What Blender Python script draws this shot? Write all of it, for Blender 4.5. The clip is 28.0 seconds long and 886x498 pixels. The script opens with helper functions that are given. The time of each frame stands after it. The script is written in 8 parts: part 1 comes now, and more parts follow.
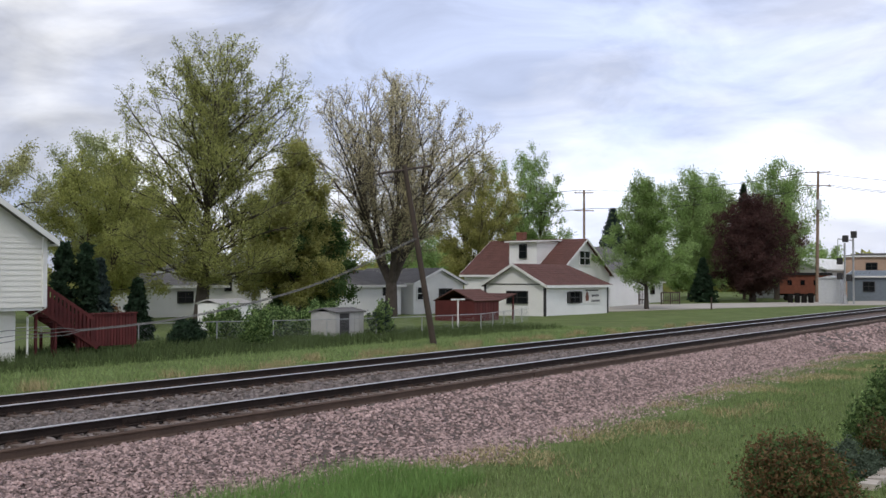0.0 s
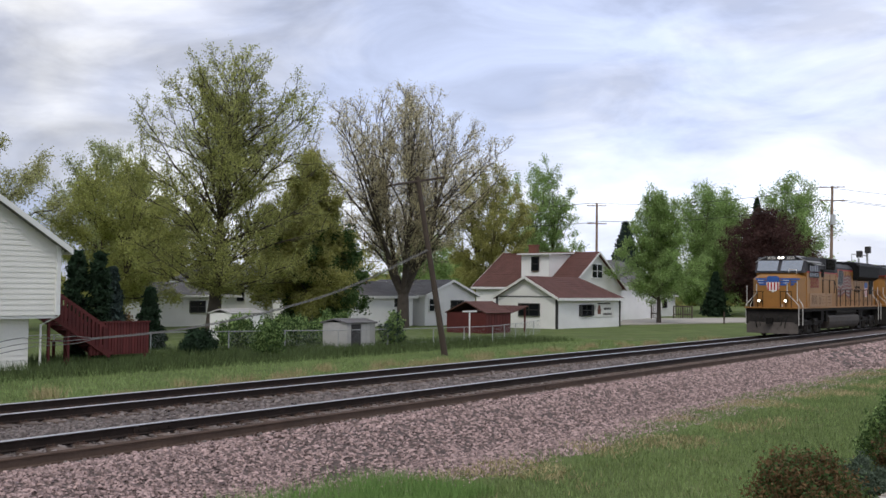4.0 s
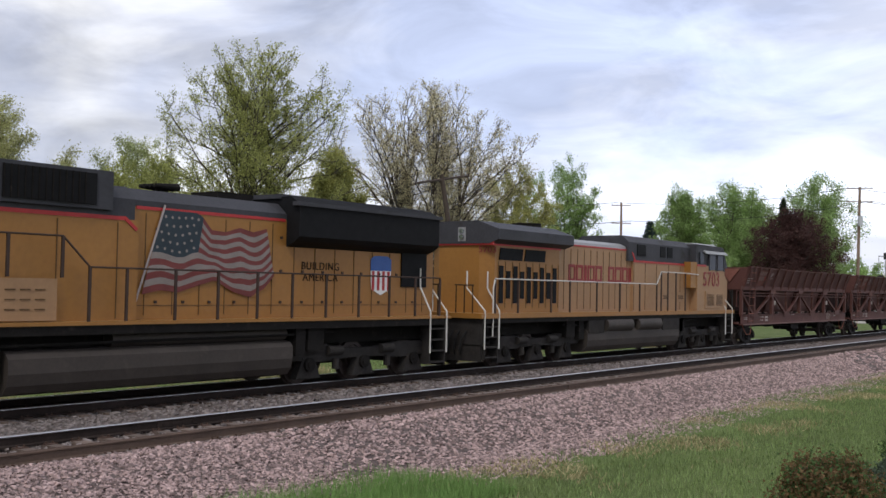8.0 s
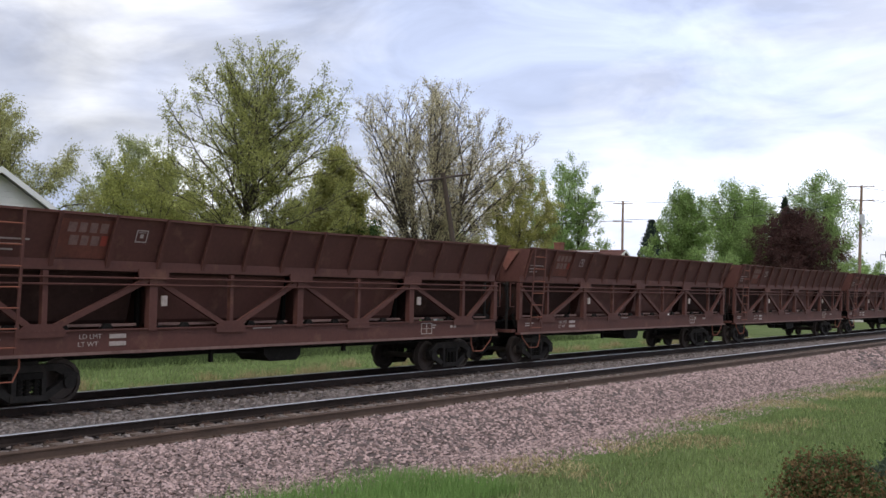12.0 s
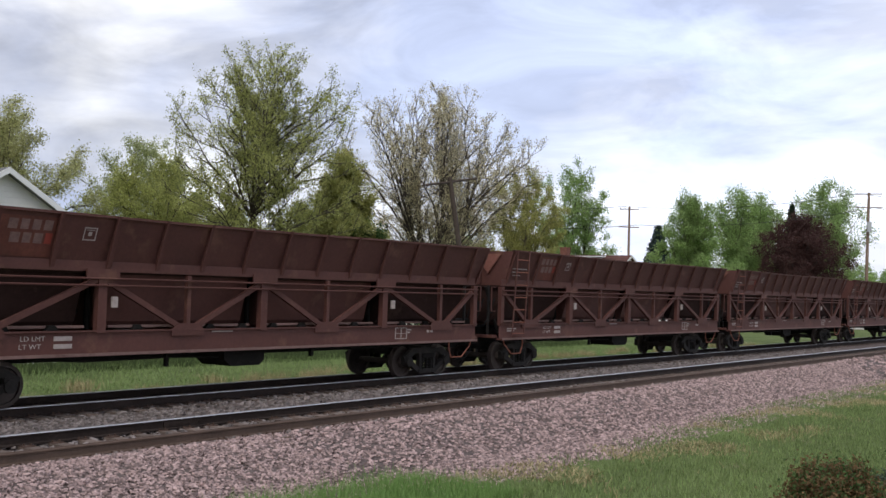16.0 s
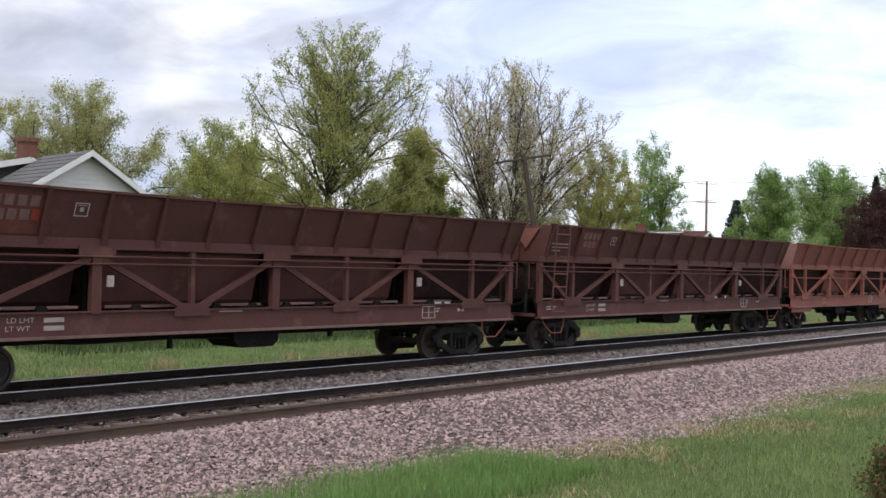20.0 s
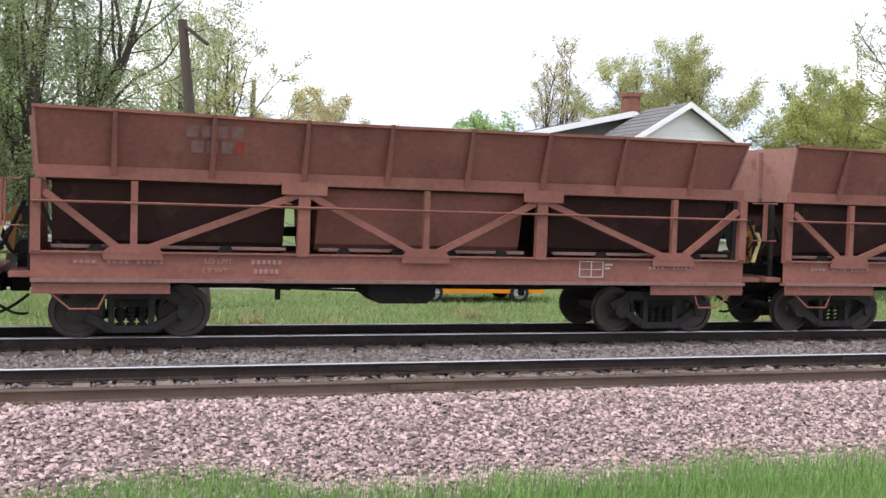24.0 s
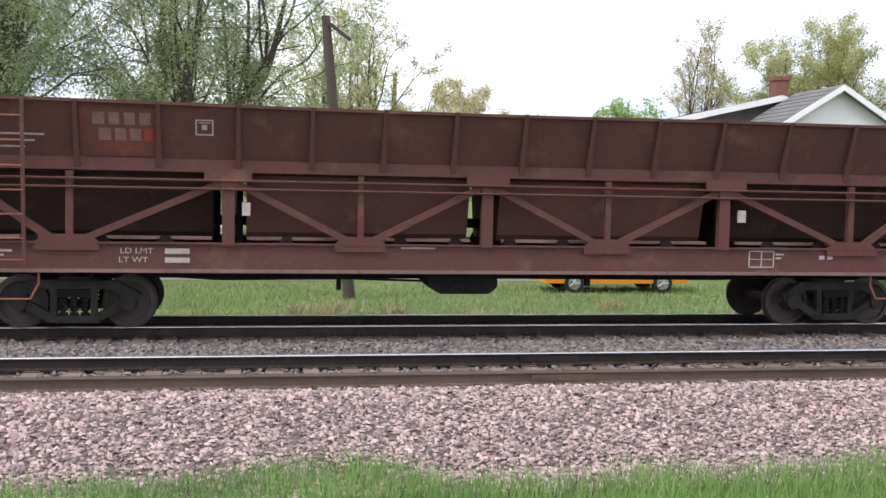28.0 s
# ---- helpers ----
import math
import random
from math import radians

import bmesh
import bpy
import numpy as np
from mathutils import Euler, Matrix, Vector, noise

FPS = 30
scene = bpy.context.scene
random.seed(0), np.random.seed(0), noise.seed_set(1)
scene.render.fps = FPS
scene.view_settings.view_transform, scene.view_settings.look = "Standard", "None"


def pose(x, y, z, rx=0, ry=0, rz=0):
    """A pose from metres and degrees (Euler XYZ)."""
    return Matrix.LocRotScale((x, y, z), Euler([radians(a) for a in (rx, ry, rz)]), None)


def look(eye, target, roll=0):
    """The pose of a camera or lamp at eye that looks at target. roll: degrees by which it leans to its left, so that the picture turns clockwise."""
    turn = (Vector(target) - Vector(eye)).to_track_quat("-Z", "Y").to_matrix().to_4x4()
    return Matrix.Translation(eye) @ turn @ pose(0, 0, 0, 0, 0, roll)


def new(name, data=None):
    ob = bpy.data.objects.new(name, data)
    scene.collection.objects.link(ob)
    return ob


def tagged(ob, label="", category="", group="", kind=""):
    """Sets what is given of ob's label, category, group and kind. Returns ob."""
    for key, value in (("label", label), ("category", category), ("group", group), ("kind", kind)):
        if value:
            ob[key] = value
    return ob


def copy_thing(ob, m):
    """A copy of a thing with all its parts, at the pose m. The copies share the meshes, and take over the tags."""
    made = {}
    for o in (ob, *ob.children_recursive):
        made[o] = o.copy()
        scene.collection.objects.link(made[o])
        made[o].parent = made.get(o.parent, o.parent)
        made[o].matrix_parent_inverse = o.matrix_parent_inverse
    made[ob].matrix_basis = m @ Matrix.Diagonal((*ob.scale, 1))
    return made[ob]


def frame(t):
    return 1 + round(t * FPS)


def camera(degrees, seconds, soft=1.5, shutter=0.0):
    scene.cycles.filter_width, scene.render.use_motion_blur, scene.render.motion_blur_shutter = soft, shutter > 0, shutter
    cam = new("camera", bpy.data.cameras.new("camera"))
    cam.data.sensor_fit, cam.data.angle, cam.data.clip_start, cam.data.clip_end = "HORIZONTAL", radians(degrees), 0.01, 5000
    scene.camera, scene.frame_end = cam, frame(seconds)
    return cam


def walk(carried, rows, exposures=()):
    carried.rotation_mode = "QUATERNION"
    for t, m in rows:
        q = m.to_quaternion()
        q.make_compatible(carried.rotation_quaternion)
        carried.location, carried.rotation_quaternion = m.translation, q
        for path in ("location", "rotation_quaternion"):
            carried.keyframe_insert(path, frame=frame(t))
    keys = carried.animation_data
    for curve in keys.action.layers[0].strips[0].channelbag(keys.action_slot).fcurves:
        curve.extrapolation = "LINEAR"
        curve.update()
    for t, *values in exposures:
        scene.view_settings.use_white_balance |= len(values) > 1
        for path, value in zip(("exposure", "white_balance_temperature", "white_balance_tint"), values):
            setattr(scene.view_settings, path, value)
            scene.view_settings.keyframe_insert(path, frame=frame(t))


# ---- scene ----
cam = camera(45.4, 28.0, soft=1.5)
EYE = (0.0, -0.03, 3.15)
# seconds, yaw, pitch, roll of a hand-held camera that stands on one spot and pans to its left
TURNS = (
    (0.0, -55.91, 1.58, -0.06),
    (0.5, -55.68, 1.66, -0.18),
    (1.0, -55.62, 1.78, -0.25),
    (1.5, -55.61, 2.07, -0.52),
    (2.0, -55.63, 2.07, -0.45),
    (2.5, -55.50, 2.16, -0.46),
    (3.0, -55.41, 2.15, -0.47),
    (3.5, -55.38, 2.19, -0.54),
    (5.5, -54.71, 2.19, -0.69),
    (6.0, -54.57, 2.21, -0.75),
    (6.5, -54.43, 2.27, -0.86),
    (7.0, -54.17, 2.35, -1.00),
    (7.5, -54.04, 2.16, -1.12),
    (8.0, -54.01, 2.10, -1.12),
    (8.5, -54.03, 2.13, -1.20),
    (9.0, -54.04, 2.08, -1.21),
    (9.5, -54.03, 2.09, -1.18),
    (10.0, -54.00, 2.13, -1.18),
    (10.5, -54.00, 2.13, -1.20),
    (11.0, -53.95, 2.10, -1.14),
    (11.5, -53.92, 2.05, -1.16),
    (12.0, -53.93, 2.01, -1.13),
    (12.5, -53.87, 2.11, -1.27),
    (14.5, -53.79, 2.30, -1.33),
    (15.0, -53.75, 2.30, -1.51),
    (15.5, -53.67, 2.27, -1.54),
    (16.0, -53.62, 2.22, -1.61),
    (16.5, -53.61, 2.09, -1.58),
    (17.0, -53.61, 2.06, -1.58),
    (17.5, -53.64, 2.06, -1.51),
    (18.0, -53.60, 2.12, -1.58),
    (18.5, -53.54, 2.21, -1.56),
    (19.0, -53.42, 2.26, -1.59),
    (19.5, -52.96, 2.35, -1.78),
    (20.0, -49.59, 0.91, -1.20),
    (20.5, -42.21, -0.67, -0.60),
    (21.0, -35.82, -0.84, -2.01),
    (21.5, -31.32, -0.85, -1.84),
    (22.0, -27.53, -1.43, -2.00),
    (22.5, -25.21, -1.36, -2.10),
    (24.5, -15.68, -3.08, -1.61),
    (25.0, -13.20, -3.18, -1.70),
    (25.5, -11.27, -2.80, -2.26),
    (26.0, -11.19, -3.22, -1.90),
    (26.5, -11.30, -3.62, -1.75),
    (27.0, -11.40, -3.97, -2.03),
    (27.5, -11.11, -3.67, -1.22),
    (28.0, -10.61, -3.33, -1.12),
)
walk(cam, [(t, pose(*EYE, 90 + p, r, y)) for t, y, p, r in TURNS],
     exposures=[(0.0, 0.07), (6.5, 0.07), (10.0, 0.2), (19.5, 0.2), (20.6, 0.9), (21.2, 1.25), (24.0, 1.25), (28.0, 1.22)])

# ---- sky and sun: thin bright overcast ----
SUN_EL, SUN_AZ = radians(50), radians(245)
world = bpy.data.worlds.new("sky")
scene.world = world
world.use_nodes = True
wn, wl = world.node_tree.nodes, world.node_tree.links
wn.clear()
w_out = wn.new("ShaderNodeOutputWorld")
w_bg = wn.new("ShaderNodeBackground")
w_sky = wn.new("ShaderNodeTexSky")
w_sky.sky_type, w_sky.sun_disc = "NISHITA", False
w_sky.sun_elevation, w_sky.sun_rotation = SUN_EL, SUN_AZ
w_sky.air_density, w_sky.dust_density = 1.0, 1.5
w_co = wn.new("ShaderNodeTexCoord")
w_map = wn.new("ShaderNodeMapping")
w_map.inputs["Scale"].default_value = (1.0, 1.0, 2.7)
w_map.inputs["Rotation"].default_value = (0.10, 0.06, 0.4)
wl.new(w_co.outputs["Generated"], w_map.inputs["Vector"])
w_n1 = wn.new("ShaderNodeTexNoise")
w_n1.inputs["Scale"].default_value, w_n1.inputs["Detail"].default_value = 2.3, 6.0
w_n1.inputs["Roughness"].default_value, w_n1.inputs["Distortion"].default_value = 0.52, 0.35
wl.new(w_map.outputs[0], w_n1.inputs["Vector"])
w_r = wn.new("ShaderNodeValToRGB")
w_r.color_ramp.elements[0].position, w_r.color_ramp.elements[0].color = 0.39, (5.0, 5.6, 7.6, 1)
w_r.color_ramp.elements[1].position, w_r.color_ramp.elements[1].color = 0.63, (10.6, 10.6, 10.9, 1)
w_e = w_r.color_ramp.elements.new(0.5)
w_e.color = (7.0, 7.3, 8.6, 1)
wl.new(w_n1.outputs["Fac"], w_r.inputs["Fac"])
w_mix = wn.new("ShaderNodeMix")
w_mix.data_type = "RGBA"
w_mix.inputs["Factor"].default_value = 0.88
wl.new(w_sky.outputs[0], w_mix.inputs["A"])
wl.new(w_r.outputs[0], w_mix.inputs["B"])
# the cloud sheet thins out, and brightens, towards +x
w_dot = wn.new("ShaderNodeVectorMath")
w_dot.operation = "DOT_PRODUCT"
w_dot.inputs[1].default_value = (0.93, -0.2, -0.3)
wl.new(w_co.outputs["Generated"], w_dot.inputs[0])
w_rng = wn.new("ShaderNodeMapRange")
w_rng.interpolation_type = "SMOOTHSTEP"
w_rng.inputs["From Min"].default_value, w_rng.inputs["From Max"].default_value = 0.15, 0.95
w_rng.inputs["To Min"].default_value, w_rng.inputs["To Max"].default_value = 0.82, 1.45
wl.new(w_dot.outputs["Value"], w_rng.inputs["Value"])
w_thin = wn.new("ShaderNodeVectorMath")
w_thin.operation = "SCALE"
wl.new(w_mix.outputs["Result"], w_thin.inputs[0])
wl.new(w_rng.outputs[0], w_thin.inputs["Scale"])
# smaller cloud lumps
w_n2 = wn.new("ShaderNodeTexNoise")
w_n2.inputs["Scale"].default_value, w_n2.inputs["Detail"].default_value = 6.5, 7.0
w_n2.inputs["Roughness"].default_value, w_n2.inputs["Distortion"].default_value = 0.55, 0.5
wl.new(w_map.outputs[0], w_n2.inputs["Vector"])
w_lump = wn.new("ShaderNodeMapRange")
w_lump.inputs["From Min"].default_value, w_lump.inputs["From Max"].default_value = 0.35, 0.65
w_lump.inputs["To Min"].default_value, w_lump.inputs["To Max"].default_value = 0.80, 1.2
wl.new(w_n2.outputs["Fac"], w_lump.inputs["Value"])
w_soft = wn.new("ShaderNodeVectorMath")
w_soft.operation = "SCALE"
wl.new(w_thin.outputs[0], w_soft.inputs[0])
wl.new(w_lump.outputs[0], w_soft.inputs["Scale"])
wl.new(w_soft.outputs[0], w_bg.inputs["Color"])
w_bg.inputs["Strength"].default_value = 0.1
wl.new(w_bg.outputs[0], w_out.inputs[0])
sun = new("sun", bpy.data.lights.new("sun", "SUN"))
sun.data.energy, sun.data.angle, sun.data.color = 1.2, radians(14), (1.0, 0.96, 0.9)
sun.matrix_world = look((0, 0, 60), (60 * math.sin(SUN_AZ) * -1.0, 60 * math.cos(SUN_AZ) * -1.0, 60 - 60 * math.tan(SUN_EL)))

# ---- materials ----
def material(name, base, rough=0.7, metal=0.0, var=0.25, scale=3.0, fine=40.0, bump=0.15, bump_scale=60.0, dirt=None, dirt_at=0.55, streak=1.0, spec=0.4, per_object=0.0, island=0.0):
    """A surface with two scales of variation, dirt patches and fine relief."""
    m = bpy.data.materials.new(name)
    m.use_nodes = True
    n, l = m.node_tree.nodes, m.node_tree.links
    b = n["Principled BSDF"]
    b.inputs["Roughness"].default_value, b.inputs["Metallic"].default_value = rough, metal
    b.inputs["Specular IOR Level"].default_value = spec
    co = n.new("ShaderNodeTexCoord")
    mp = n.new("ShaderNodeMapping")
    mp.inputs["Scale"].default_value = (1.0, 1.0, streak)
    l.new(co.outputs["Object"], mp.inputs["Vector"])
    n1 = n.new("ShaderNodeTexNoise")
    n1.inputs["Scale"].default_value, n1.inputs["Detail"].default_value = scale, 5.0
    n2 = n.new("ShaderNodeTexNoise")
    n2.inputs["Scale"].default_value, n2.inputs["Detail"].default_value = fine, 3.0
    for q in (n1, n2):
        l.new(mp.outputs[0], q.inputs["Vector"])
    add = n.new("ShaderNodeMath")
    add.operation = "MULTIPLY_ADD"
    add.inputs[1].default_value = 0.6
    l.new(n1.outputs["Fac"], add.inputs[0])
    half = n.new("ShaderNodeMath")
    half.operation = "MULTIPLY"
    half.inputs[1].default_value = 0.4
    l.new(n2.outputs["Fac"], half.inputs[0])
    l.new(half.outputs[0], add.inputs[2])
    ramp = n.new("ShaderNodeMapRange")
    ramp.inputs["From Min"].default_value, ramp.inputs["From Max"].default_value = 0.3, 0.7
    ramp.inputs["To Min"].default_value, ramp.inputs["To Max"].default_value = 1 - var, 1 + var
    l.new(add.outputs[0], ramp.inputs["Value"])
    last = ramp.outputs[0]
    if per_object or island:
        src = n.new("ShaderNodeObjectInfo") if per_object else n.new("ShaderNodeNewGeometry")
        rr = n.new("ShaderNodeMapRange")
        amount = per_object or island
        rr.inputs["To Min"].default_value, rr.inputs["To Max"].default_value = 1 - amount, 1 + amount
        l.new(src.outputs["Random"] if per_object else src.outputs["Random Per Island"], rr.inputs["Value"])
        mu = n.new("ShaderNodeMath")
        mu.operation = "MULTIPLY"
        l.new(last, mu.inputs[0])
        l.new(rr.outputs[0], mu.inputs[1])
        last = mu.outputs[0]
    mix = n.new("ShaderNodeMix")
    mix.data_type, mix.blend_type = "RGBA", "MULTIPLY"
    mix.inputs["Factor"].default_value = 1.0
    mix.inputs["A"].default_value = (*base, 1)
    l.new(last, mix.inputs["B"])
    out = mix.outputs["Result"]
    if dirt:
        n3 = n.new("ShaderNodeTexNoise")
        n3.inputs["Scale"].default_value, n3.inputs["Detail"].default_value = scale * 1.7, 7.0
        n3.inputs["Roughness"].default_value = 0.62
        l.new(mp.outputs[0], n3.inputs["Vector"])
        r3 = n.new("ShaderNodeMapRange")
        r3.inputs["From Min"].default_value, r3.inputs["From Max"].default_value = dirt_at, dirt_at + 0.17
        l.new(n3.outputs["Fac"], r3.inputs["Value"])
        m3 = n.new("ShaderNodeMix")
        m3.data_type = "RGBA"
        l.new(r3.outputs[0], m3.inputs["Factor"])
        l.new(out, m3.inputs["A"])
        m3.inputs["B"].default_value = (*dirt, 1)
        out = m3.outputs["Result"]
    l.new(out, b.inputs["Base Color"])
    if bump:
        n4 = n.new("ShaderNodeTexNoise")
        n4.inputs["Scale"].default_value, n4.inputs["Detail"].default_value = bump_scale, 4.0
        l.new(co.outputs["Object"], n4.inputs["Vector"])
        bp = n.new("ShaderNodeBump")
        bp.inputs["Strength"].default_value, bp.inputs["Distance"].default_value = bump, 0.02
        l.new(n4.outputs["Fac"], bp.inputs["Height"])
        l.new(bp.outputs[0], b.inputs["Normal"])
    return m


M_CAR = material("maroon_car_paint", (0.094, 0.035, 0.0275), 0.75, var=0.22, scale=0.8, fine=12, dirt=(0.16, 0.075, 0.05), dirt_at=0.56, bump=0.1)
M_CAR_LIGHT = material("faded_red_car_paint", (0.195, 0.075, 0.055), 0.78, var=0.3, scale=0.8, fine=12, dirt=(0.23, 0.11, 0.075), dirt_at=0.55, bump=0.1)
M_CAR_ORANGE = material("orange_red_car_paint", (0.225, 0.074, 0.05), 0.75, var=0.2, scale=0.8, fine=12, dirt=(0.24, 0.10, 0.065), dirt_at=0.56, bump=0.1)
# rusty steel, darkened to carry the shade of the recessed end tub sections
M_CAR_DARK = material("shade_dark_rusty_tub_steel", (0.035, 0.018, 0.015), 0.85, var=0.3, scale=1.2, fine=14, dirt=(0.07, 0.04, 0.03), dirt_at=0.58, spec=0.12)
M_TANKGREY = material("brown_dusty_tank_steel", (0.043, 0.034, 0.028), 0.7, var=0.3, scale=1.2, fine=14, dirt=(0.07, 0.055, 0.045), dirt_at=0.58)
M_UNDER = material("grimy_black_steel", (0.013, 0.0115, 0.0105), 0.8, var=0.35, scale=2.5, fine=20, dirt=(0.034, 0.028, 0.024), dirt_at=0.58, spec=0.12)
M_TRUCK = material("dusty_dark_truck_steel", (0.032, 0.029, 0.027), 0.8, var=0.35, scale=3, fine=20, dirt=(0.052, 0.042, 0.036), dirt_at=0.56, spec=0.12)
M_WHEEL = material("brown_wheel_steel", (0.055, 0.042, 0.037), 0.7, metal=0.2, var=0.3, scale=4, fine=25)
M_YELLOW = material("armour_yellow_paint", (0.305, 0.14, 0.030), 0.5, var=0.14, scale=0.7, fine=9, dirt=(0.23, 0.115, 0.04), dirt_at=0.63, bump=0.04)
M_YELLOW_OLD = material("faded_yellow_paint", (0.345, 0.20, 0.10), 0.6, var=0.13, scale=0.7, fine=9, dirt=(0.27, 0.15, 0.08), dirt_at=0.58, bump=0.05)
M_GREYROOF = material("dark_grey_loco_roof", (0.055, 0.055, 0.062), 0.6, var=0.2, scale=0.9, fine=12, dirt=(0.035, 0.032, 0.03), dirt_at=0.57, spec=0.12)
M_SILVER = material("silver_roof_paint", (0.30, 0.30, 0.30), 0.5, var=0.15, metal=0.2)
M_BLACK = material("black_grille", (0.010, 0.010, 0.011), 0.7, var=0.3, scale=5, spec=0.12)
M_REDSTRIPE = material("red_stripe_paint", (0.42, 0.03, 0.03), 0.55, var=0.15)
M_REDLETTER = material("red_letter_paint", (0.25, 0.03, 0.03), 0.6, var=0.2, scale=3)
M_WHITE = material("white_paint", (0.78, 0.77, 0.74), 0.5, var=0.08)
M_WHITEDIRTY = material("worn_white_stencil", (0.38, 0.32, 0.295), 0.8, var=0.25, scale=8)
M_BLUE = material("blue_paint", (0.03, 0.10, 0.34), 0.5, var=0.15)
M_FLAGBLUE = material("faded_navy_paint", (0.020, 0.034, 0.045), 0.6, var=0.2)
M_FLAGRED = material("faded_flag_red", (0.16, 0.034, 0.03), 0.6, var=0.2)
M_FLAGWHITE = material("faded_flag_white", (0.235, 0.20, 0.18), 0.6, var=0.2)
M_HOSE = material("black_rubber_hose", (0.014, 0.014, 0.014), 0.55, var=0.2, spec=0.12)
M_HANDRAIL = material("white_handrail_paint", (0.62, 0.60, 0.56), 0.5, var=0.12)
M_DARKRAIL = material("brown_handrail_post", (0.045, 0.025, 0.018), 0.7, var=0.2)
M_RAIL = material("rusty_rail_web", (0.095, 0.062, 0.046), 0.8, var=0.3, scale=2, fine=20, dirt=(0.085, 0.055, 0.04))
M_RAILDARK = material("dark_greasy_rail_web", (0.030, 0.022, 0.019), 0.75, var=0.3, scale=2, fine=20, dirt=(0.05, 0.036, 0.03), spec=0.12)
M_PLOUGH = material("scuffed_grey_plough_steel", (0.10, 0.085, 0.075), 0.7, var=0.3, scale=2, fine=14, dirt=(0.05, 0.04, 0.035), dirt_at=0.56)
# car red raised to a pale pink: sunlight on the end plates, put into the colour
M_ENDPLATE = material("lit_tone_end_plate", (0.29, 0.15, 0.125), 0.85, var=0.25, scale=1.0, fine=12, dirt=(0.20, 0.085, 0.065), dirt_at=0.58)
M_SEAM = material("grimy_door_seam", (0.115, 0.062, 0.026), 0.8, var=0.3)
M_FLANGE = material("dusty_worn_sill_edge", (0.19, 0.115, 0.10), 0.85, var=0.3, scale=1.0, fine=14, dirt=(0.10, 0.05, 0.042), dirt_at=0.6)
M_RAILHEAD = material("polished_rail_head", (0.58, 0.57, 0.57), 0.42, metal=1.0, var=0.12, scale=1.5)
M_TIE = material("weathered_timber_tie", (0.15, 0.112, 0.092), 0.9, var=0.3, scale=2, fine=30, dirt=(0.21, 0.165, 0.145), per_object=0.3)
M_PLATE = material("rusty_tie_plate", (0.07, 0.04, 0.028), 0.8, var=0.3)
M_BALLAST = material("pink_grey_ballast_bed", (0.12, 0.092, 0.085), 0.95, var=0.55, scale=9, fine=24, bump=1.0, bump_scale=22, dirt=(0.065, 0.05, 0.046), dirt_at=0.55)
M_STONE = material("pink_quartzite_stone", (0.36, 0.262, 0.247), 0.9, var=0.3, scale=8, fine=50, island=0.6, bump=0.2)
M_STONEGREY = material("grey_ballast_stone", (0.19, 0.162, 0.152), 0.9, var=0.2, scale=8, fine=50, island=0.5, bump=0.2)
M_GRASS = material("spring_lawn", (0.115, 0.15, 0.052), 0.95, var=0.35, scale=0.35, fine=9, dirt=(0.21, 0.195, 0.10), dirt_at=0.58, bump=0.8, bump_scale=26, spec=0.1)
M_BLADE = material("grass_blades", (0.185, 0.25, 0.095), 0.8, var=0.2, scale=0.4, island=0.4, bump=0, spec=0.15)
M_BLADEVERGE = material("pale_green_verge_blades", (0.21, 0.29, 0.11), 0.8, var=0.25, scale=0.4, island=0.4, bump=0, spec=0.15)
M_BLADEFRESH = material("fresh_tall_grass_blades", (0.165, 0.28, 0.082), 0.75, var=0.25, scale=0.8, island=0.3, bump=0, spec=0.15)
M_BLADEDULL = material("dull_weed_blades", (0.075, 0.105, 0.04), 0.8, var=0.25, scale=0.4, island=0.4, bump=0, spec=0.15)
M_BLADEDRY = material("dry_straw_grass", (0.36, 0.31, 0.17), 0.85, var=0.2, scale=0.5, island=0.35, bump=0, spec=0.1)
M_ROAD = material("pale_gravel_road", (0.40, 0.37, 0.33), 0.95, var=0.2, scale=0.3, fine=10, bump=0.4, bump_scale=20)
M_SIDING = material("white_lap_siding", (0.84, 0.84, 0.82), 0.6, var=0.06, scale=0.8, fine=14, dirt=(0.72, 0.71, 0.67), dirt_at=0.66, bump=0.04)
M_CREAM = material("cream_lap_siding", (0.78, 0.77, 0.72), 0.6, var=0.06, scale=0.8, fine=14, dirt=(0.68, 0.66, 0.60), dirt_at=0.66, bump=0.04)
M_DARKWALL = material("grey_brown_gable_board", (0.16, 0.15, 0.14), 0.8, var=0.15)
M_TRIM = material("white_trim", (0.78, 0.78, 0.76), 0.5, var=0.06)
M_DARKTRIM = material("dark_corner_trim", (0.035, 0.033, 0.033), 0.7, var=0.15)
M_SHINGLE = material("red_brown_shingle", (0.115, 0.052, 0.043), 0.92, var=0.25, scale=1.2, fine=18, bump=0.5, bump_scale=30)
M_SHINGLEGREY = material("grey_shingle", (0.15, 0.145, 0.145), 0.92, var=0.25, scale=1.2, fine=18, bump=0.5, bump_scale=30)
M_GLASS = material("dark_window_glass", (0.010, 0.012, 0.014), 0.08, var=0.1, bump=0.0, spec=0.14)
M_CABGLASS = material("mirror_like_windscreen", (0.40, 0.43, 0.45), 0.06, metal=0.8, var=0.06, bump=0.0, spec=1.0)
M_BRICK = material("red_brown_brick", (0.20, 0.085, 0.06), 0.9, var=0.3, scale=6)
M_REDWOOD = material("red_stained_timber", (0.105, 0.021, 0.02), 0.8, var=0.2, scale=2, per_object=0.2)
M_REDSHED = material("dark_red_shed_board", (0.10, 0.022, 0.02), 0.85, var=0.2, scale=2, per_object=0.15)
M_METAL = material("galvanised_steel", (0.42, 0.43, 0.44), 0.5, metal=0.6, var=0.15)
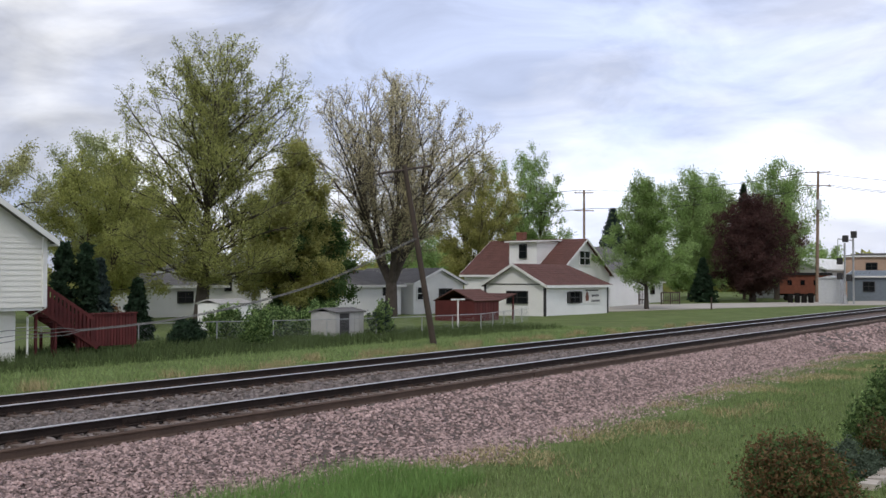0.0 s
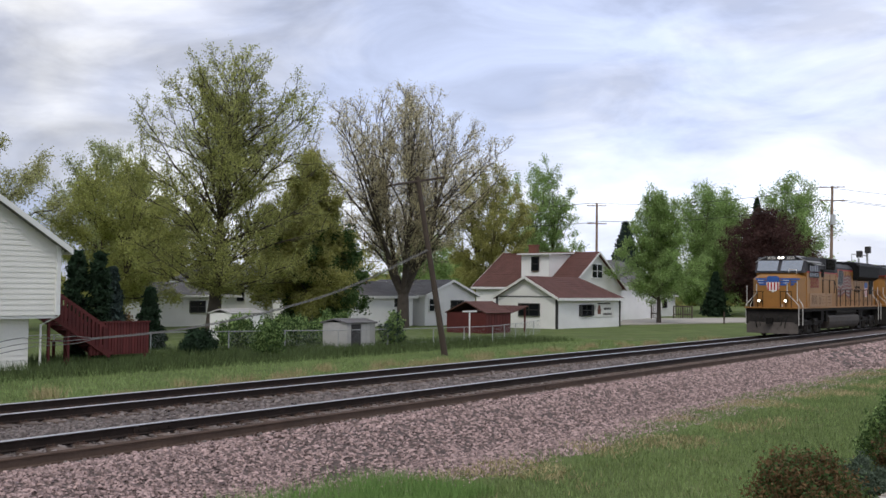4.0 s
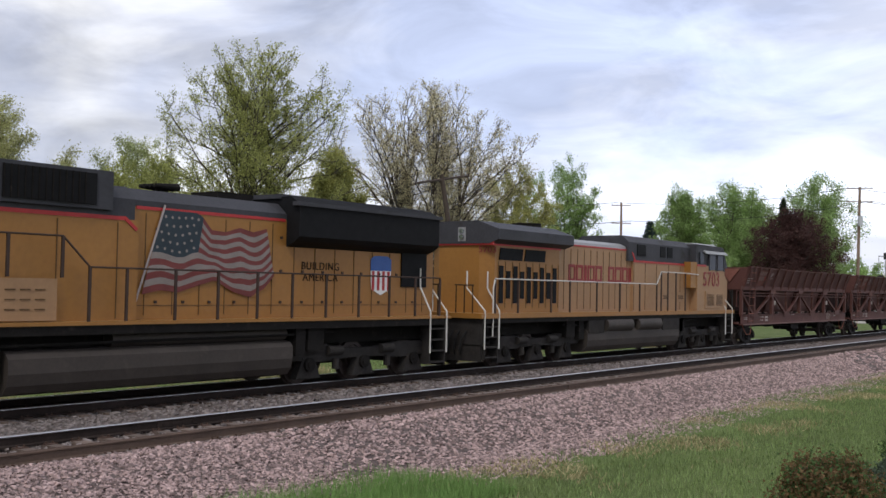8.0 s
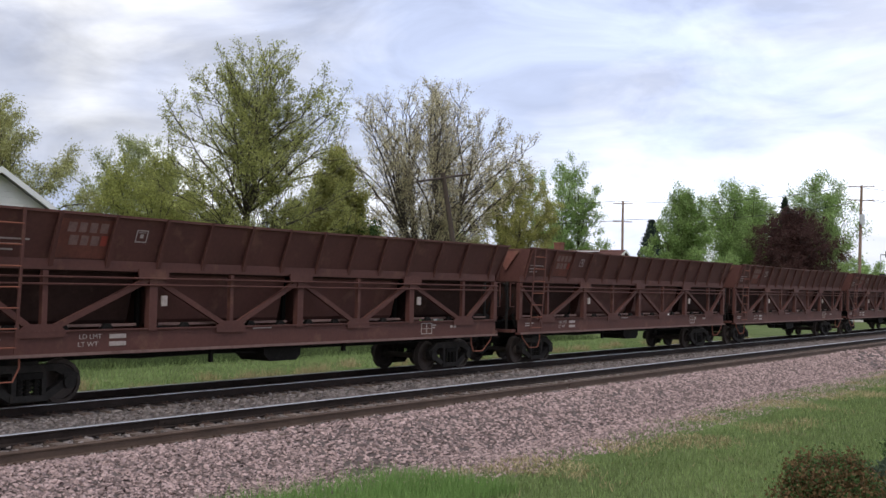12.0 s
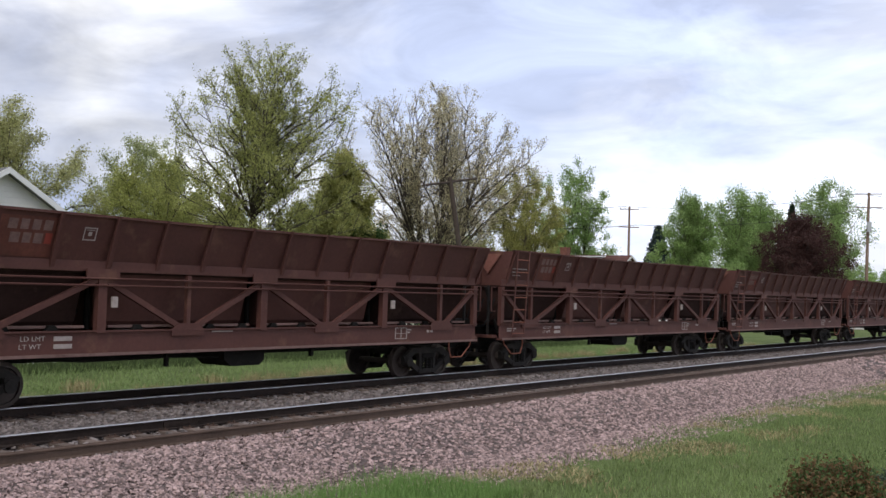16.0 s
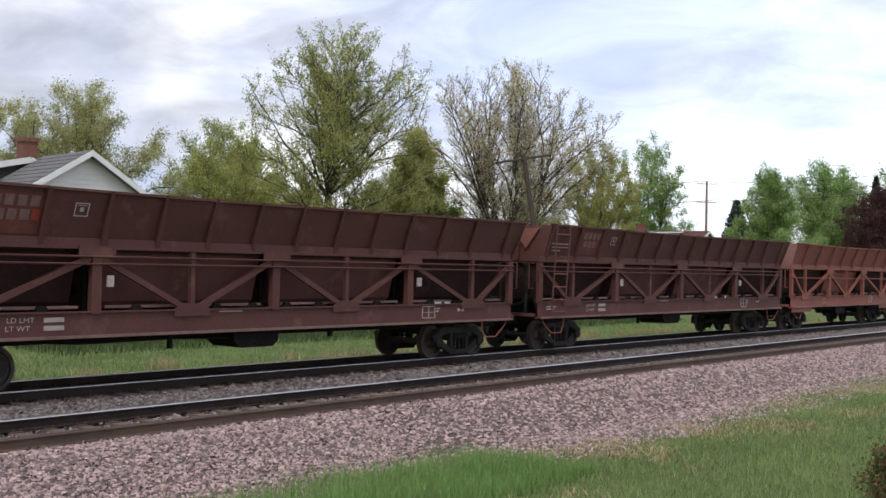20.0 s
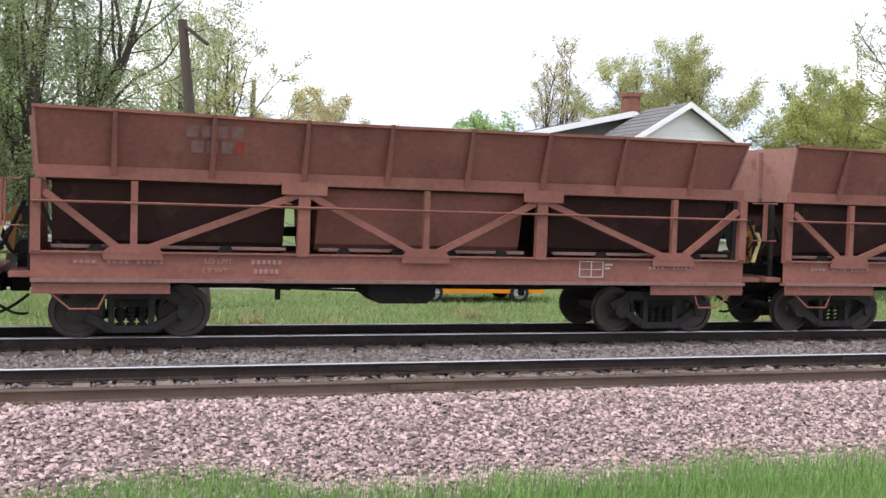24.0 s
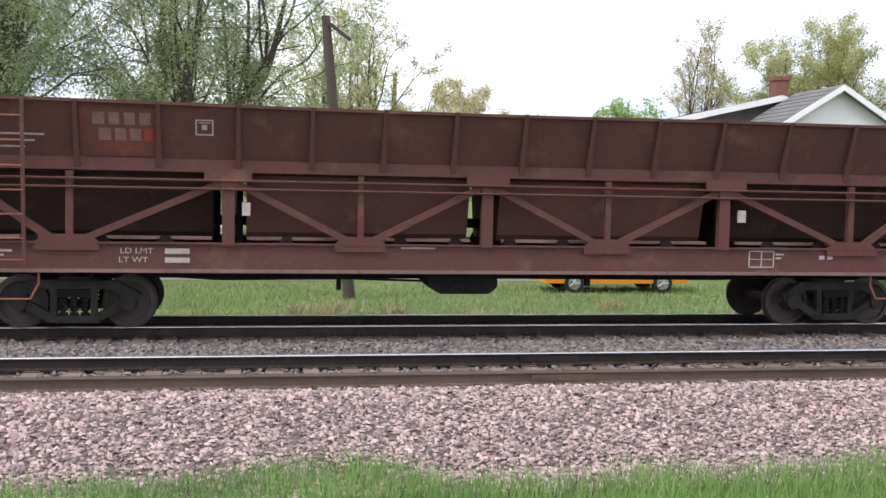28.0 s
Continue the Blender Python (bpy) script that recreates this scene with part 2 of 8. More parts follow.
M_SHEDGREY = material("pale_grey_shed_panel", (0.45, 0.44, 0.43), 0.6, var=0.1, dirt=(0.33, 0.31, 0.29), dirt_at=0.6)
M_POLE = material("weathered_pole_timber", (0.075, 0.056, 0.045), 0.9, var=0.25, scale=2, fine=22)
M_POLEPALE = material("pale_pole_timber", (0.24, 0.17, 0.125), 0.9, var=0.25, scale=2, fine=22)
M_WIRE = material("dark_cable", (0.03, 0.03, 0.032), 0.6, var=0.1, bump=0)
M_GREYCABLE = material("grey_cable_bundle", (0.15, 0.145, 0.14), 0.7, var=0.2, scale=6)
M_BARK = material("grey_brown_bark", (0.078, 0.064, 0.054), 0.95, var=0.35, scale=3, fine=18, bump=0.8, bump_scale=22)
M_ORANGE = material("orange_car_paint", (0.75, 0.26, 0.02), 0.3, var=0.06)
M_TYRE = material("tyre_rubber", (0.015, 0.015, 0.016), 0.8, var=0.2)
M_RIM = material("alloy_rim", (0.45, 0.45, 0.46), 0.35, metal=0.8, var=0.1)
M_TAN = material("tan_wall_panel", (0.46, 0.32, 0.24), 0.8, var=0.1)
M_BLUEGREY = material("blue_grey_metal_wall", (0.17, 0.20, 0.235), 0.6, var=0.12)
M_CABINET = material("silver_signal_cabinet", (0.55, 0.57, 0.58), 0.45, metal=0.3, var=0.1)
M_RUST = material("rusty_orange_freight_paint", (0.23, 0.08, 0.05), 0.8, var=0.25)


def leaf_material(name, base, island=0.35, translucent=0.35):
    m = material(name, base, 0.7, var=0.22, scale=0.25, fine=3, island=island, bump=0, spec=0.2)
    n, l = m.node_tree.nodes, m.node_tree.links
    b = n["Principled BSDF"]
    tr = n.new("ShaderNodeBsdfTranslucent")
    mx = n.new("ShaderNodeMixShader")
    mx.inputs[0].default_value = translucent
    l.new(b.inputs["Base Color"].links[0].from_socket, tr.inputs["Color"])
    l.new(b.outputs[0], mx.inputs[1])
    l.new(tr.outputs[0], mx.inputs[2])
    l.new(mx.outputs[0], n["Material Output"].inputs[0])
    return m


M_LEAF = leaf_material("yellow_green_spring_leaf", (0.41, 0.43, 0.15), translucent=0.6)
M_LEAF_GREY = leaf_material("grey_green_spring_leaf", (0.42, 0.46, 0.22), translucent=0.6)
M_LEAF_TAN = leaf_material("tan_green_budding_leaf", (0.47, 0.47, 0.23), translucent=0.6)
M_LEAF_PALE = leaf_material("pale_bud_leaf", (0.60, 0.54, 0.34), translucent=0.55)
M_LEAF_OLIVE = leaf_material("olive_spring_leaf", (0.40, 0.395, 0.14), translucent=0.6)
M_LEAF_GREEN = leaf_material("fresh_green_leaf", (0.33, 0.45, 0.17), translucent=0.65)
M_LEAF_WILLOW = leaf_material("grey_olive_willow_leaf", (0.34, 0.40, 0.20), translucent=0.6)
M_LEAF_DEEP = leaf_material("deep_green_leaf", (0.08, 0.135, 0.045))
M_LEAF_DUSTY = leaf_material("dusty_blue_green_leaf", (0.12, 0.16, 0.11))
M_EDGE = material("pale_limestone", (0.48, 0.43, 0.38), 0.9, var=0.2, scale=4)
M_LEAF_MAROON = leaf_material("maroon_leaf", (0.09, 0.046, 0.041), translucent=0.4)
M_NEEDLE = leaf_material("dark_evergreen_needle", (0.022, 0.045, 0.022), translucent=0.15)
M_SPRUCE = leaf_material("blue_green_spruce_needle", (0.045, 0.068, 0.06), translucent=0.15)
M_LEAF_BRONZE = leaf_material("bronze_shrub_leaf", (0.17, 0.105, 0.05))

# ---- builders ----
ZR = 0.75  # top of rail


def box(bm, x0, x1, y0, y1, z0, z1, m=None):
    vs = [bm.verts.new((m @ Vector(c)) if m else c) for c in ((x0, y0, z0), (x1, y0, z0), (x1, y1, z0), (x0, y1, z0), (x0, y0, z1), (x1, y0, z1), (x1, y1, z1), (x0, y1, z1))]
    for f in ((0, 3, 2, 1), (4, 5, 6, 7), (0, 1, 5, 4), (1, 2, 6, 5), (2, 3, 7, 6), (3, 0, 4, 7)):
        bm.faces.new([vs[i] for i in f])


def prism(bm, profile, axis, a, b, m=None):
    """Extrudes a closed profile along axis 'x' (profile in y, z), 'y' (x, z) or 'z' (x, y)."""
    def at(p, d):
        c = {"x": (d, p[0], p[1]), "y": (p[0], d, p[1]), "z": (p[0], p[1], d)}[axis]
        return bm.verts.new((m @ Vector(c)) if m else c)
    lo, hi = [at(p, a) for p in profile], [at(p, b) for p in profile]
    k = len(profile)
    bm.faces.new(lo[::-1])
    bm.faces.new(hi)
    for i in range(k):
        bm.faces.new((lo[i], lo[(i + 1) % k], hi[(i + 1) % k], hi[i]))


def tube(bm, p0, p1, r, n=8, r1=None, caps=True):
    p0, p1 = Vector(p0), Vector(p1)
    d = (p1 - p0).normalized()
    u = d.orthogonal().normalized()
    w = d.cross(u)
    r1 = r if r1 is None else r1
    rings = []
    for p, q in ((p0, r), (p1, r1)):
        rings.append([bm.verts.new(p + (u * math.cos(2 * math.pi * i / n) + w * math.sin(2 * math.pi * i / n)) * q) for i in range(n)])
    for i in range(n):
        bm.faces.new((rings[0][i], rings[0][(i + 1) % n], rings[1][(i + 1) % n], rings[1][i]))
    if caps:
        bm.faces.new(rings[0][::-1])
        bm.faces.new(rings[1])


def path_tube(bm, pts, r, n=6):
    """One continuous bent round bar through the points."""
    pts = [Vector(p) for p in pts]
    rings, u = [], None
    for i, p in enumerate(pts):
        d = (pts[min(i + 1, len(pts) - 1)] - pts[max(i - 1, 0)]).normalized()
        u = d.orthogonal().normalized() if u is None else (u - d * u.dot(d)).normalized()
        w = d.cross(u)
        rings.append([bm.verts.new(p + (u * math.cos(2 * math.pi * k / n) + w * math.sin(2 * math.pi * k / n)) * r) for k in range(n)])
    for a, b in zip(rings, rings[1:]):
        for k in range(n):
            bm.faces.new((a[k], a[(k + 1) % n], b[(k + 1) % n], b[k]))
    bm.faces.new(rings[0][::-1])
    bm.faces.new(rings[-1])


def beam(bm, p0, p1, w, d):
    """A flat bar from p0 to p1: w across in the plane of x and z, d deep in y."""
    p0, p1 = Vector(p0), Vector(p1)
    t = (p1 - p0).normalized()
    side = Vector((0, 1, 0))
    up = t.cross(side).normalized()
    c = []
    for p in (p0, p1):
        for a, b in ((-1, -1), (1, -1), (1, 1), (-1, 1)):
            c.append(bm.verts.new(p + up * (a * w / 2) + side * (b * d / 2)))
    for f in ((0, 1, 2, 3), (7, 6, 5, 4), (0, 4, 5, 1), (1, 5, 6, 2), (2, 6, 7, 3), (3, 7, 4, 0)):
        bm.faces.new([c[i] for i in f])


def mesh_of(bm, material, bevel=0.0):
    if bevel:
        bmesh.ops.bevel(bm, geom=[e for e in bm.edges if len(e.link_faces) == 2 and e.calc_face_angle(0) > 0.6], offset=bevel, segments=1, affect="EDGES")
    bmesh.ops.recalc_face_normals(bm, faces=bm.faces)
    me = bpy.data.meshes.new("mesh")
    bm.to_mesh(me)
    bm.free()
    me.materials.append(material)
    return me


def part(name, bm, material, parent=None, label="", bevel=0.0, smooth=False):
    me = bm if isinstance(bm, bpy.types.Mesh) else mesh_of(bm, material, bevel)
    if smooth:
        me.shade_smooth()
    ob = new(name, me)
    ob.parent = parent
    if label:
        tagged(ob, label)
    return ob


def thing(name, label, category, group="", at=None, kind=""):
    ob = new(name)
    ob.empty_display_size = 0.3
    if at is not None:
        ob.matrix_basis = at
    return tagged(ob, label, category, group, kind)


def moved(x, y, x2, y2, turn=0.0, size=1.0):
    """Sets a thing that is drawn round (x, y) down at (x2, y2), turned and sized about that point."""
    return pose(x2, y2, 0, 0, 0, turn) @ Matrix.Scale(size, 4) @ pose(-x, -y, 0)


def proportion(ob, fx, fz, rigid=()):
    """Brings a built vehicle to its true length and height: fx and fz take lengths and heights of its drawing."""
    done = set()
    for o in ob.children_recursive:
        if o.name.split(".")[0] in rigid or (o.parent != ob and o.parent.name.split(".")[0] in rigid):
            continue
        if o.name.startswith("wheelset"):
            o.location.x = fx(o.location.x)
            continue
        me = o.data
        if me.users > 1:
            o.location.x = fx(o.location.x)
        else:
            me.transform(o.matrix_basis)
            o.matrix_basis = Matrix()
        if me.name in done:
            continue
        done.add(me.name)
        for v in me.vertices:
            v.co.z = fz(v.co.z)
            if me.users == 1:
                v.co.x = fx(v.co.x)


def raw_mesh(verts, faces, material):
    me = bpy.data.meshes.new("mesh")
    me.from_pydata(verts, [], faces)
    me.materials.append(material)
    me.update()
    return me


def quads_mesh(v, material):
    """v: n x 4 x 3 (or n x 3 x 3) corner points of loose faces."""
    n, k = v.shape[:2]
    me = bpy.data.meshes.new("mesh")
    me.vertices.add(k * n)
    me.vertices.foreach_set("co", np.ascontiguousarray(v, dtype=np.float32).ravel())
    me.loops.add(k * n)
    me.loops.foreach_set("vertex_index", np.arange(k * n, dtype=np.int32))
    me.polygons.add(n)
    me.polygons.foreach_set("loop_start", np.arange(0, k * n, k, dtype=np.int32))
    me.materials.append(material)
    me.update(calc_edges=True)
    return me


def lettering(name, text, size, material, parent, m, label="", thick=0.004, spacing=1.0):
    cu = bpy.data.curves.new("text", "FONT")
    cu.body, cu.size, cu.extrude, cu.align_x, cu.align_y = text, size, thick, "CENTER", "CENTER"
    cu.space_character = spacing
    tmp = bpy.data.objects.new("text", cu)
    me = bpy.data.meshes.new_from_object(tmp)
    bpy.data.objects.remove(tmp)
    bpy.data.curves.remove(cu)
    me.materials.clear()
    me.materials.append(material)
    ob = new(name, me)
    ob.parent = parent
    ob.matrix_basis = m
    if label:
        tagged(ob, label)
    return ob

# ---- ground: one sheet to the horizon ----
def height(x, y):
    if 9.4 < y < 22.6:
        return -0.25
    return 0.04 * noise.noise(Vector((x * 0.12, y * 0.12, 0)))


xs = sorted({*[-3000, -1200, -500, -250, -120, -80], *range(-50, 181, 2), *[200, 230, 270, 330, 420, 600, 1200, 3000]})
ys = sorted({*[-3000, -1000, -300, -100, -40, -20, -10], *range(-6, 9), 9.2, 9.5, 11.3, 13, 15, 17, 19, 21, 22.4, *range(23, 100, 2), *[110, 130, 160, 220, 320, 600, 1200, 3000]})
gv = [(x, y, height(x, y)) for y in ys for x in xs]
nx = len(xs)
gf = [(j * nx + i, j * nx + i + 1, (j + 1) * nx + i + 1, (j + 1) * nx + i) for j in range(len(ys) - 1) for i in range(nx - 1)]
ground = new("ground", raw_mesh(gv, gf, M_GRASS))
ground.data.shade_smooth()
tagged(ground, "green spring lawn and rough grass with dry patches", "ground", kind="structure")

# ballast bed with sloping shoulders
X0, X1 = -320.0, 490.0
bm = bmesh.new()
prism(bm, [(9.2, -0.3), (9.2, -0.05), (11.25, 0.02), (12.55, 0.5), (12.95, 0.545), (13.3, 0.545), (13.5, 0.52), (14.8, 0.52), (15.1, 0.53), (17.6, 0.53), (20.6, 0.5), (22.3, -0.02), (22.3, -0.3)], "x", X0, X1)
bed = part("ballast_bed", bm, M_BALLAST)
tagged(bed, "pink and grey crushed stone ballast bed under two tracks", "ballast", kind="structure")

# rails: foot, web and head profile, polished running surface
def rail_profile(y):
    z = ZR
    return [(y - 0.07, z - 0.18), (y + 0.07, z - 0.18), (y + 0.07, z - 0.165), (y + 0.012, z - 0.145), (y + 0.012, z - 0.045), (y + 0.036, z - 0.035), (y + 0.036, z - 0.018), (y + 0.02, z - 0.006),
            (y - 0.02, z - 0.006), (y - 0.036, z - 0.018), (y - 0.036, z - 0.035), (y - 0.012, z - 0.045), (y - 0.012, z - 0.145), (y - 0.07, z - 0.165)]


RAILS = (13.41, 14.93, 18.03, 19.55)
for k, y in enumerate(RAILS):
    bm = bmesh.new()
    prism(bm, rail_profile(y), "x", X0, X1)
    rail = part("rail", bm, M_RAIL if k == 0 else M_RAILDARK)
    tagged(rail, "long rusty steel rail with a polished head on timber ties", "rail", "rails of the two tracks", kind="structure")
    bm = bmesh.new()
    if k == 0:  # the outer rail is worn bright on a narrow band only
        cap = [(y - 0.008, ZR - 0.008), (y + 0.03, ZR - 0.008), (y + 0.025, ZR), (y - 0.004, ZR)]
    else:
        cap = [(y + s * q, ZR - d) for s, ring in ((-1, ((0.0365, 0.015), (0.035, 0.010), (0.031, 0.004), (0.024, 0.0))), (1, ((0.024, 0.0), (0.031, 0.004), (0.035, 0.010), (0.0365, 0.015)))) for q, d in ring]
    prism(bm, cap, "x", X0, X1)
    part("running_surface", bm, M_RAILHEAD if k else M_PLATE, rail, "bright polished running surface" if k else "dull brown running surface")

# ---- the train: things of their own, each on its rolling stretch of the far track ----
TY = 18.79  # centre line of the far track


def travelled(t):
    return 13.8805 * (t - 10) + 0.00561 * (t - 10) ** 2 + 0.00062 * (t - 10) ** 3


ROLLING, WHEELSETS = [], []  # (thing, start along the train); (wheelset, radius)


def wheelset_mesh(r, gauge=0.76):
    """Axle and both wheels turned as one profile."""
    half = [(1.0, 0.0), (1.0, 0.075), (gauge + 0.12, 0.08), (gauge + 0.12, 0.13), (gauge + 0.03, 0.15), (gauge + 0.03, r * 0.80), (gauge + 0.075, r * 0.82), (gauge + 0.065, r), (gauge - 0.04, r + 0.004), (gauge - 0.045, r + 0.03), (gauge - 0.065, r + 0.03), (gauge - 0.065, r * 0.82), (gauge - 0.01, r * 0.78), (gauge - 0.01, 0.15), (gauge - 0.09, 0.12), (gauge - 0.1, 0.08)]
    prof = half + [(-y, q) for y, q in half[::-1]]
    bm = bmesh.new()
    n = 20
    rings = [[bm.verts.new((q * math.cos(2 * math.pi * k / n), y, q * math.sin(2 * math.pi * k / n))) for k in range(n)] if q else [bm.verts.new((0, y, 0))] for y, q in prof]
    for a, b in zip(rings, rings[1:]):
        for k in range(n):
            f = [a[k % len(a)], a[(k + 1) % len(a)], b[(k + 1) % len(b)], b[k % len(b)]]
            bm.faces.new(list(dict.fromkeys(f)))
    return mesh_of(bm, M_WHEEL)


CAR_WHEEL = wheelset_mesh(0.42)
LOCO_WHEEL = wheelset_mesh(0.50)


def freight_truck(parent, x):
    """A three-piece truck: cast side frames with window openings, spring nests, journals, bolster."""
    bm = bmesh.new()
    box(bm, x - 0.22, x + 0.22, -1.0, 1.0, 0.55, 0.85)
    tr = part("truck", bm, M_TRUCK, parent)
    for s in (-1, 1):
        y = s * 0.99
        bm = bmesh.new()
        d = 0.13
        beam(bm, (x - 0.72, y, 0.72), (x + 0.72, y, 0.72), 0.14, d)
        beam(bm, (x - 1.02, y, 0.50), (x - 0.60, y, 0.72), 0.17, d)
        beam(bm, (x + 1.02, y, 0.50), (x + 0.60, y, 0.72), 0.17, d)
        beam(bm, (x - 0.86, y, 0.48), (x - 0.36, y, 0.18), 0.14, d)
        beam(bm, (x + 0.86, y, 0.48), (x + 0.36, y, 0.18), 0.14, d)
        box(bm, x - 0.40, x + 0.40, y - d / 2 - 0.03, y + d / 2 + 0.03, 0.11, 0.22)
        for k in (-1, 1):
            box(bm, x + k * 0.31 - 0.05, x + k * 0.31 + 0.05, y - d / 2, y + d / 2, 0.2, 0.72)
            tube(bm, (x + k * 0.84, y - 0.12, 0.43), (x + k * 0.84, y + 0.12, 0.43), 0.13, 12)
            box(bm, x + k * 0.84 - 0.12, x + k * 0.84 + 0.12, y - 0.09, y + 0.09, 0.43, 0.60)
        part("side_frame", bm, M_TRUCK, tr, bevel=0.012)
        bm = bmesh.new()
        for k in (-0.17, 0.0, 0.17):
            for j in range(4):
                tube(bm, (x + k, y, 0.22 + j * 0.075), (x + k, y, 0.265 + j * 0.075), 0.075, 8)
            tube(bm, (x + k, y, 0.22), (x + k, y, 0.54), 0.045, 6)
        box(bm, x - 0.26, x + 0.26, y - 0.1, y + 0.1, 0.52, 0.64)
        part("spring_nest", bm, M_UNDER, tr)
    for k in (-0.84, 0.84):
        w = part("wheelset", CAR_WHEEL, None, tr)
        w.location = (x + k, 0, 0.42)
    return tr


def side_panel_ribs(car, mesh, xs_, name="rib"):
    for x in xs_:
        r = part(name, mesh, None, car)
        r.location = (x, 0, 0)


def dump_car(length, paint, long_type):
    """An air side-dump car: welded sill, truss sides, flared tub with ribs, dark lower tub sections, trucks, brake gear."""
    L = length
    a, b = (0.62, L - 0.62) if long_type else (0.36, L - 0.26)
    mid = L / 2
    car = thing("side_dump_car", "dark maroon side-dump freight car with rusty truss sides" if long_type else "faded red side-dump freight car with worn truss sides", "freight car", "side-dump cars of the train")
    # sill: deep plate with flanges on both sides, centre beam
    for s in (-1, 1):
        bm = bmesh.new()
        y = s * 1.42
        lo_i, lo_o = y - s * 0.09, y + s * 0.11
        prism(bm, [(lo_i, 0.985), (lo_o, 0.985), (lo_o, 1.05), (y + s * 0.012, 1.05), (y + s * 0.012, 1.52), (y + s * 0.06, 1.52), (y + s * 0.06, 1.555), (y - s * 0.06, 1.555), (y - s * 0.06, 1.52), (y - s * 0.012, 1.52), (y - s * 0.012, 1.05), (lo_i, 1.05)], "x", a, b)
        part("side_sill", bm, paint, car, bevel=0.008)
        bm = bmesh.new()
        box(bm, a + 0.01, b - 0.01, min(lo_o - s * 0.01, lo_o + s * 0.004), max(lo_o - s * 0.01, lo_o + s * 0.004), 0.992, 1.056)
        part("sill_edge", bm, M_FLANGE, car, "dusty worn lower edge of the sill")
    if not long_type:
        for s in (-1, 1):
            for x0, x1 in ((a + 0.02, a + 2.0), (b - 2.0, b - 0.02)):
                bm = bmesh.new()
                box(bm, x0, x1, s * 1.47 - 0.012, s * 1.47 + 0.012, 0.80, 0.99)
                part("sill_skirt", bm, paint, car, bevel=0.006)
    bm = bmesh.new()
    box(bm, a - 0.2, b + 0.2, -0.33, 0.33, 0.80, 1.40)
    part("centre_beam", bm, M_UNDER, car)
    for x in (2.1, mid - 2, mid + 2, L - 2.1):
        bm = bmesh.new()
        box(bm, x - 0.15, x + 0.15, -1.4, 1.4, 0.95, 1.42)
        part("cross_bearer", bm, M_UNDER, car)
    # under-floor brake cylinder, reservoir, rods
    bm = bmesh.new()
    prism(bm, [(mid - 1.0, 0.98), (mid + 0.25, 0.98), (mid + 0.25, 0.74), (mid + 0.1, 0.62), (mid - 0.78, 0.62), (mid - 1.0, 0.78)], "y", -1.30, -0.35)
    part("reservoir", bm, M_UNDER, car, bevel=0.03)
    bm = bmesh.new()
    path_tube(bm, [(3.2, -1.2, 0.93), (4.3, -1.2, 0.86), (mid - 2.4, -1.2, 0.88), (mid - 1.1, -1.2, 0.84)], 0.022)
    path_tube(bm, [(mid + 0.3, -1.2, 0.90), (L - 4.4, -1.2, 0.89), (L - 3.2, -1.2, 0.93)], 0.022)
    box(bm, mid - 2.6, mid - 2.52, -1.24, -1.16, 0.68, 0.98)
    box(bm, mid + 1.9, mid + 2.0, -1.24, -1.16, 0.76, 0.98)
    part("brake_rod", bm, M_UNDER, car)
    # truss: thick posts, thin posts, diagonals, gussets
    if long_type:
        thick, thin = (4.46, 8.91, 13.36), (2.05, 6.69, 11.13, 15.77)
    else:
        thick, thin = (4.45, 8.85), (1.80, 6.65, 11.50)
    top = 2.72
    nodes_b, nodes_t = thin, (a + 0.12, *thick, b - 0.12)
    for s in (-1, 1):
        y = s * 1.42
        for x in thick:
            bm = bmesh.new()
            box(bm, x - 0.10, x + 0.10, y - 0.07, y + 0.07, 1.5, top)
            box(bm, x - 0.38, x + 0.38, y - 0.015 * 1 + s * 0.07 - 0.008, y + s * 0.07 + 0.012, 2.58, 2.80)
            part("post", bm, paint, car, bevel=0.008)
        for x in thin:
            bm = bmesh.new()
            box(bm, x - 0.05, x + 0.05, y - 0.05, y + 0.05, 1.5, top)
            part("post", bm, paint, car)
            bm = bmesh.new()
            prism(bm, [(x - 0.44, 1.40), (x + 0.44, 1.40), (x + 0.44, 1.55), (x + 0.30, 1.68), (x - 0.30, 1.68), (x - 0.44, 1.55)], "y", y + s * 0.03, y + s * 0.055)
            part("gusset_plate", bm, paint, car)
        for x in thin:
            for xt in (max(q for q in nodes_t if q < x), min(q for q in nodes_t if q > x)):
                bm = bmesh.new()
                k = 1 if xt > x else -1
                beam(bm, (x + 0.24 * k, y, 1.62), (xt - 0.05 * k, y, 2.60 if xt in thick else 2.52), 0.115, 0.09)
                part("diagonal", bm, paint, car)
        for xe in (a + 0.06, b - 0.06):
            bm = bmesh.new()
            box(bm, xe - 0.07, xe + 0.07, y - 0.06, y + 0.06, 1.5, top)
            part("end_post", bm, paint, car)
        # rods along the side, wedge feet on the sill
        for z in ((2.60, 2.46) if long_type else (2.36,)):
            bm = bmesh.new()
            tube(bm, (a, y + s * 0.09, z), (b, y + s * 0.09, z), 0.022, 6)
            part("air_pipe", bm, paint, car)
        bm = bmesh.new()
        x = a + 0.9
        while x < b - 0.4:
            if min(abs(x - q) for q in thick + thin) > 0.45:
                prism(bm, [(x - 0.13, 1.555), (x + 0.13, 1.555), (x + 0.07, 1.66), (x - 0.07, 1.66)], "y", y - s * 0.10 - 0.06, y - s * 0.10 + 0.06)
            x += 0.98
        tagged(part("tub_stop", bm, M_UNDER, car), kind="stuff")
    # lower tub sections between the thick posts
    edges = (a + 0.25, *thick, b - 0.25)
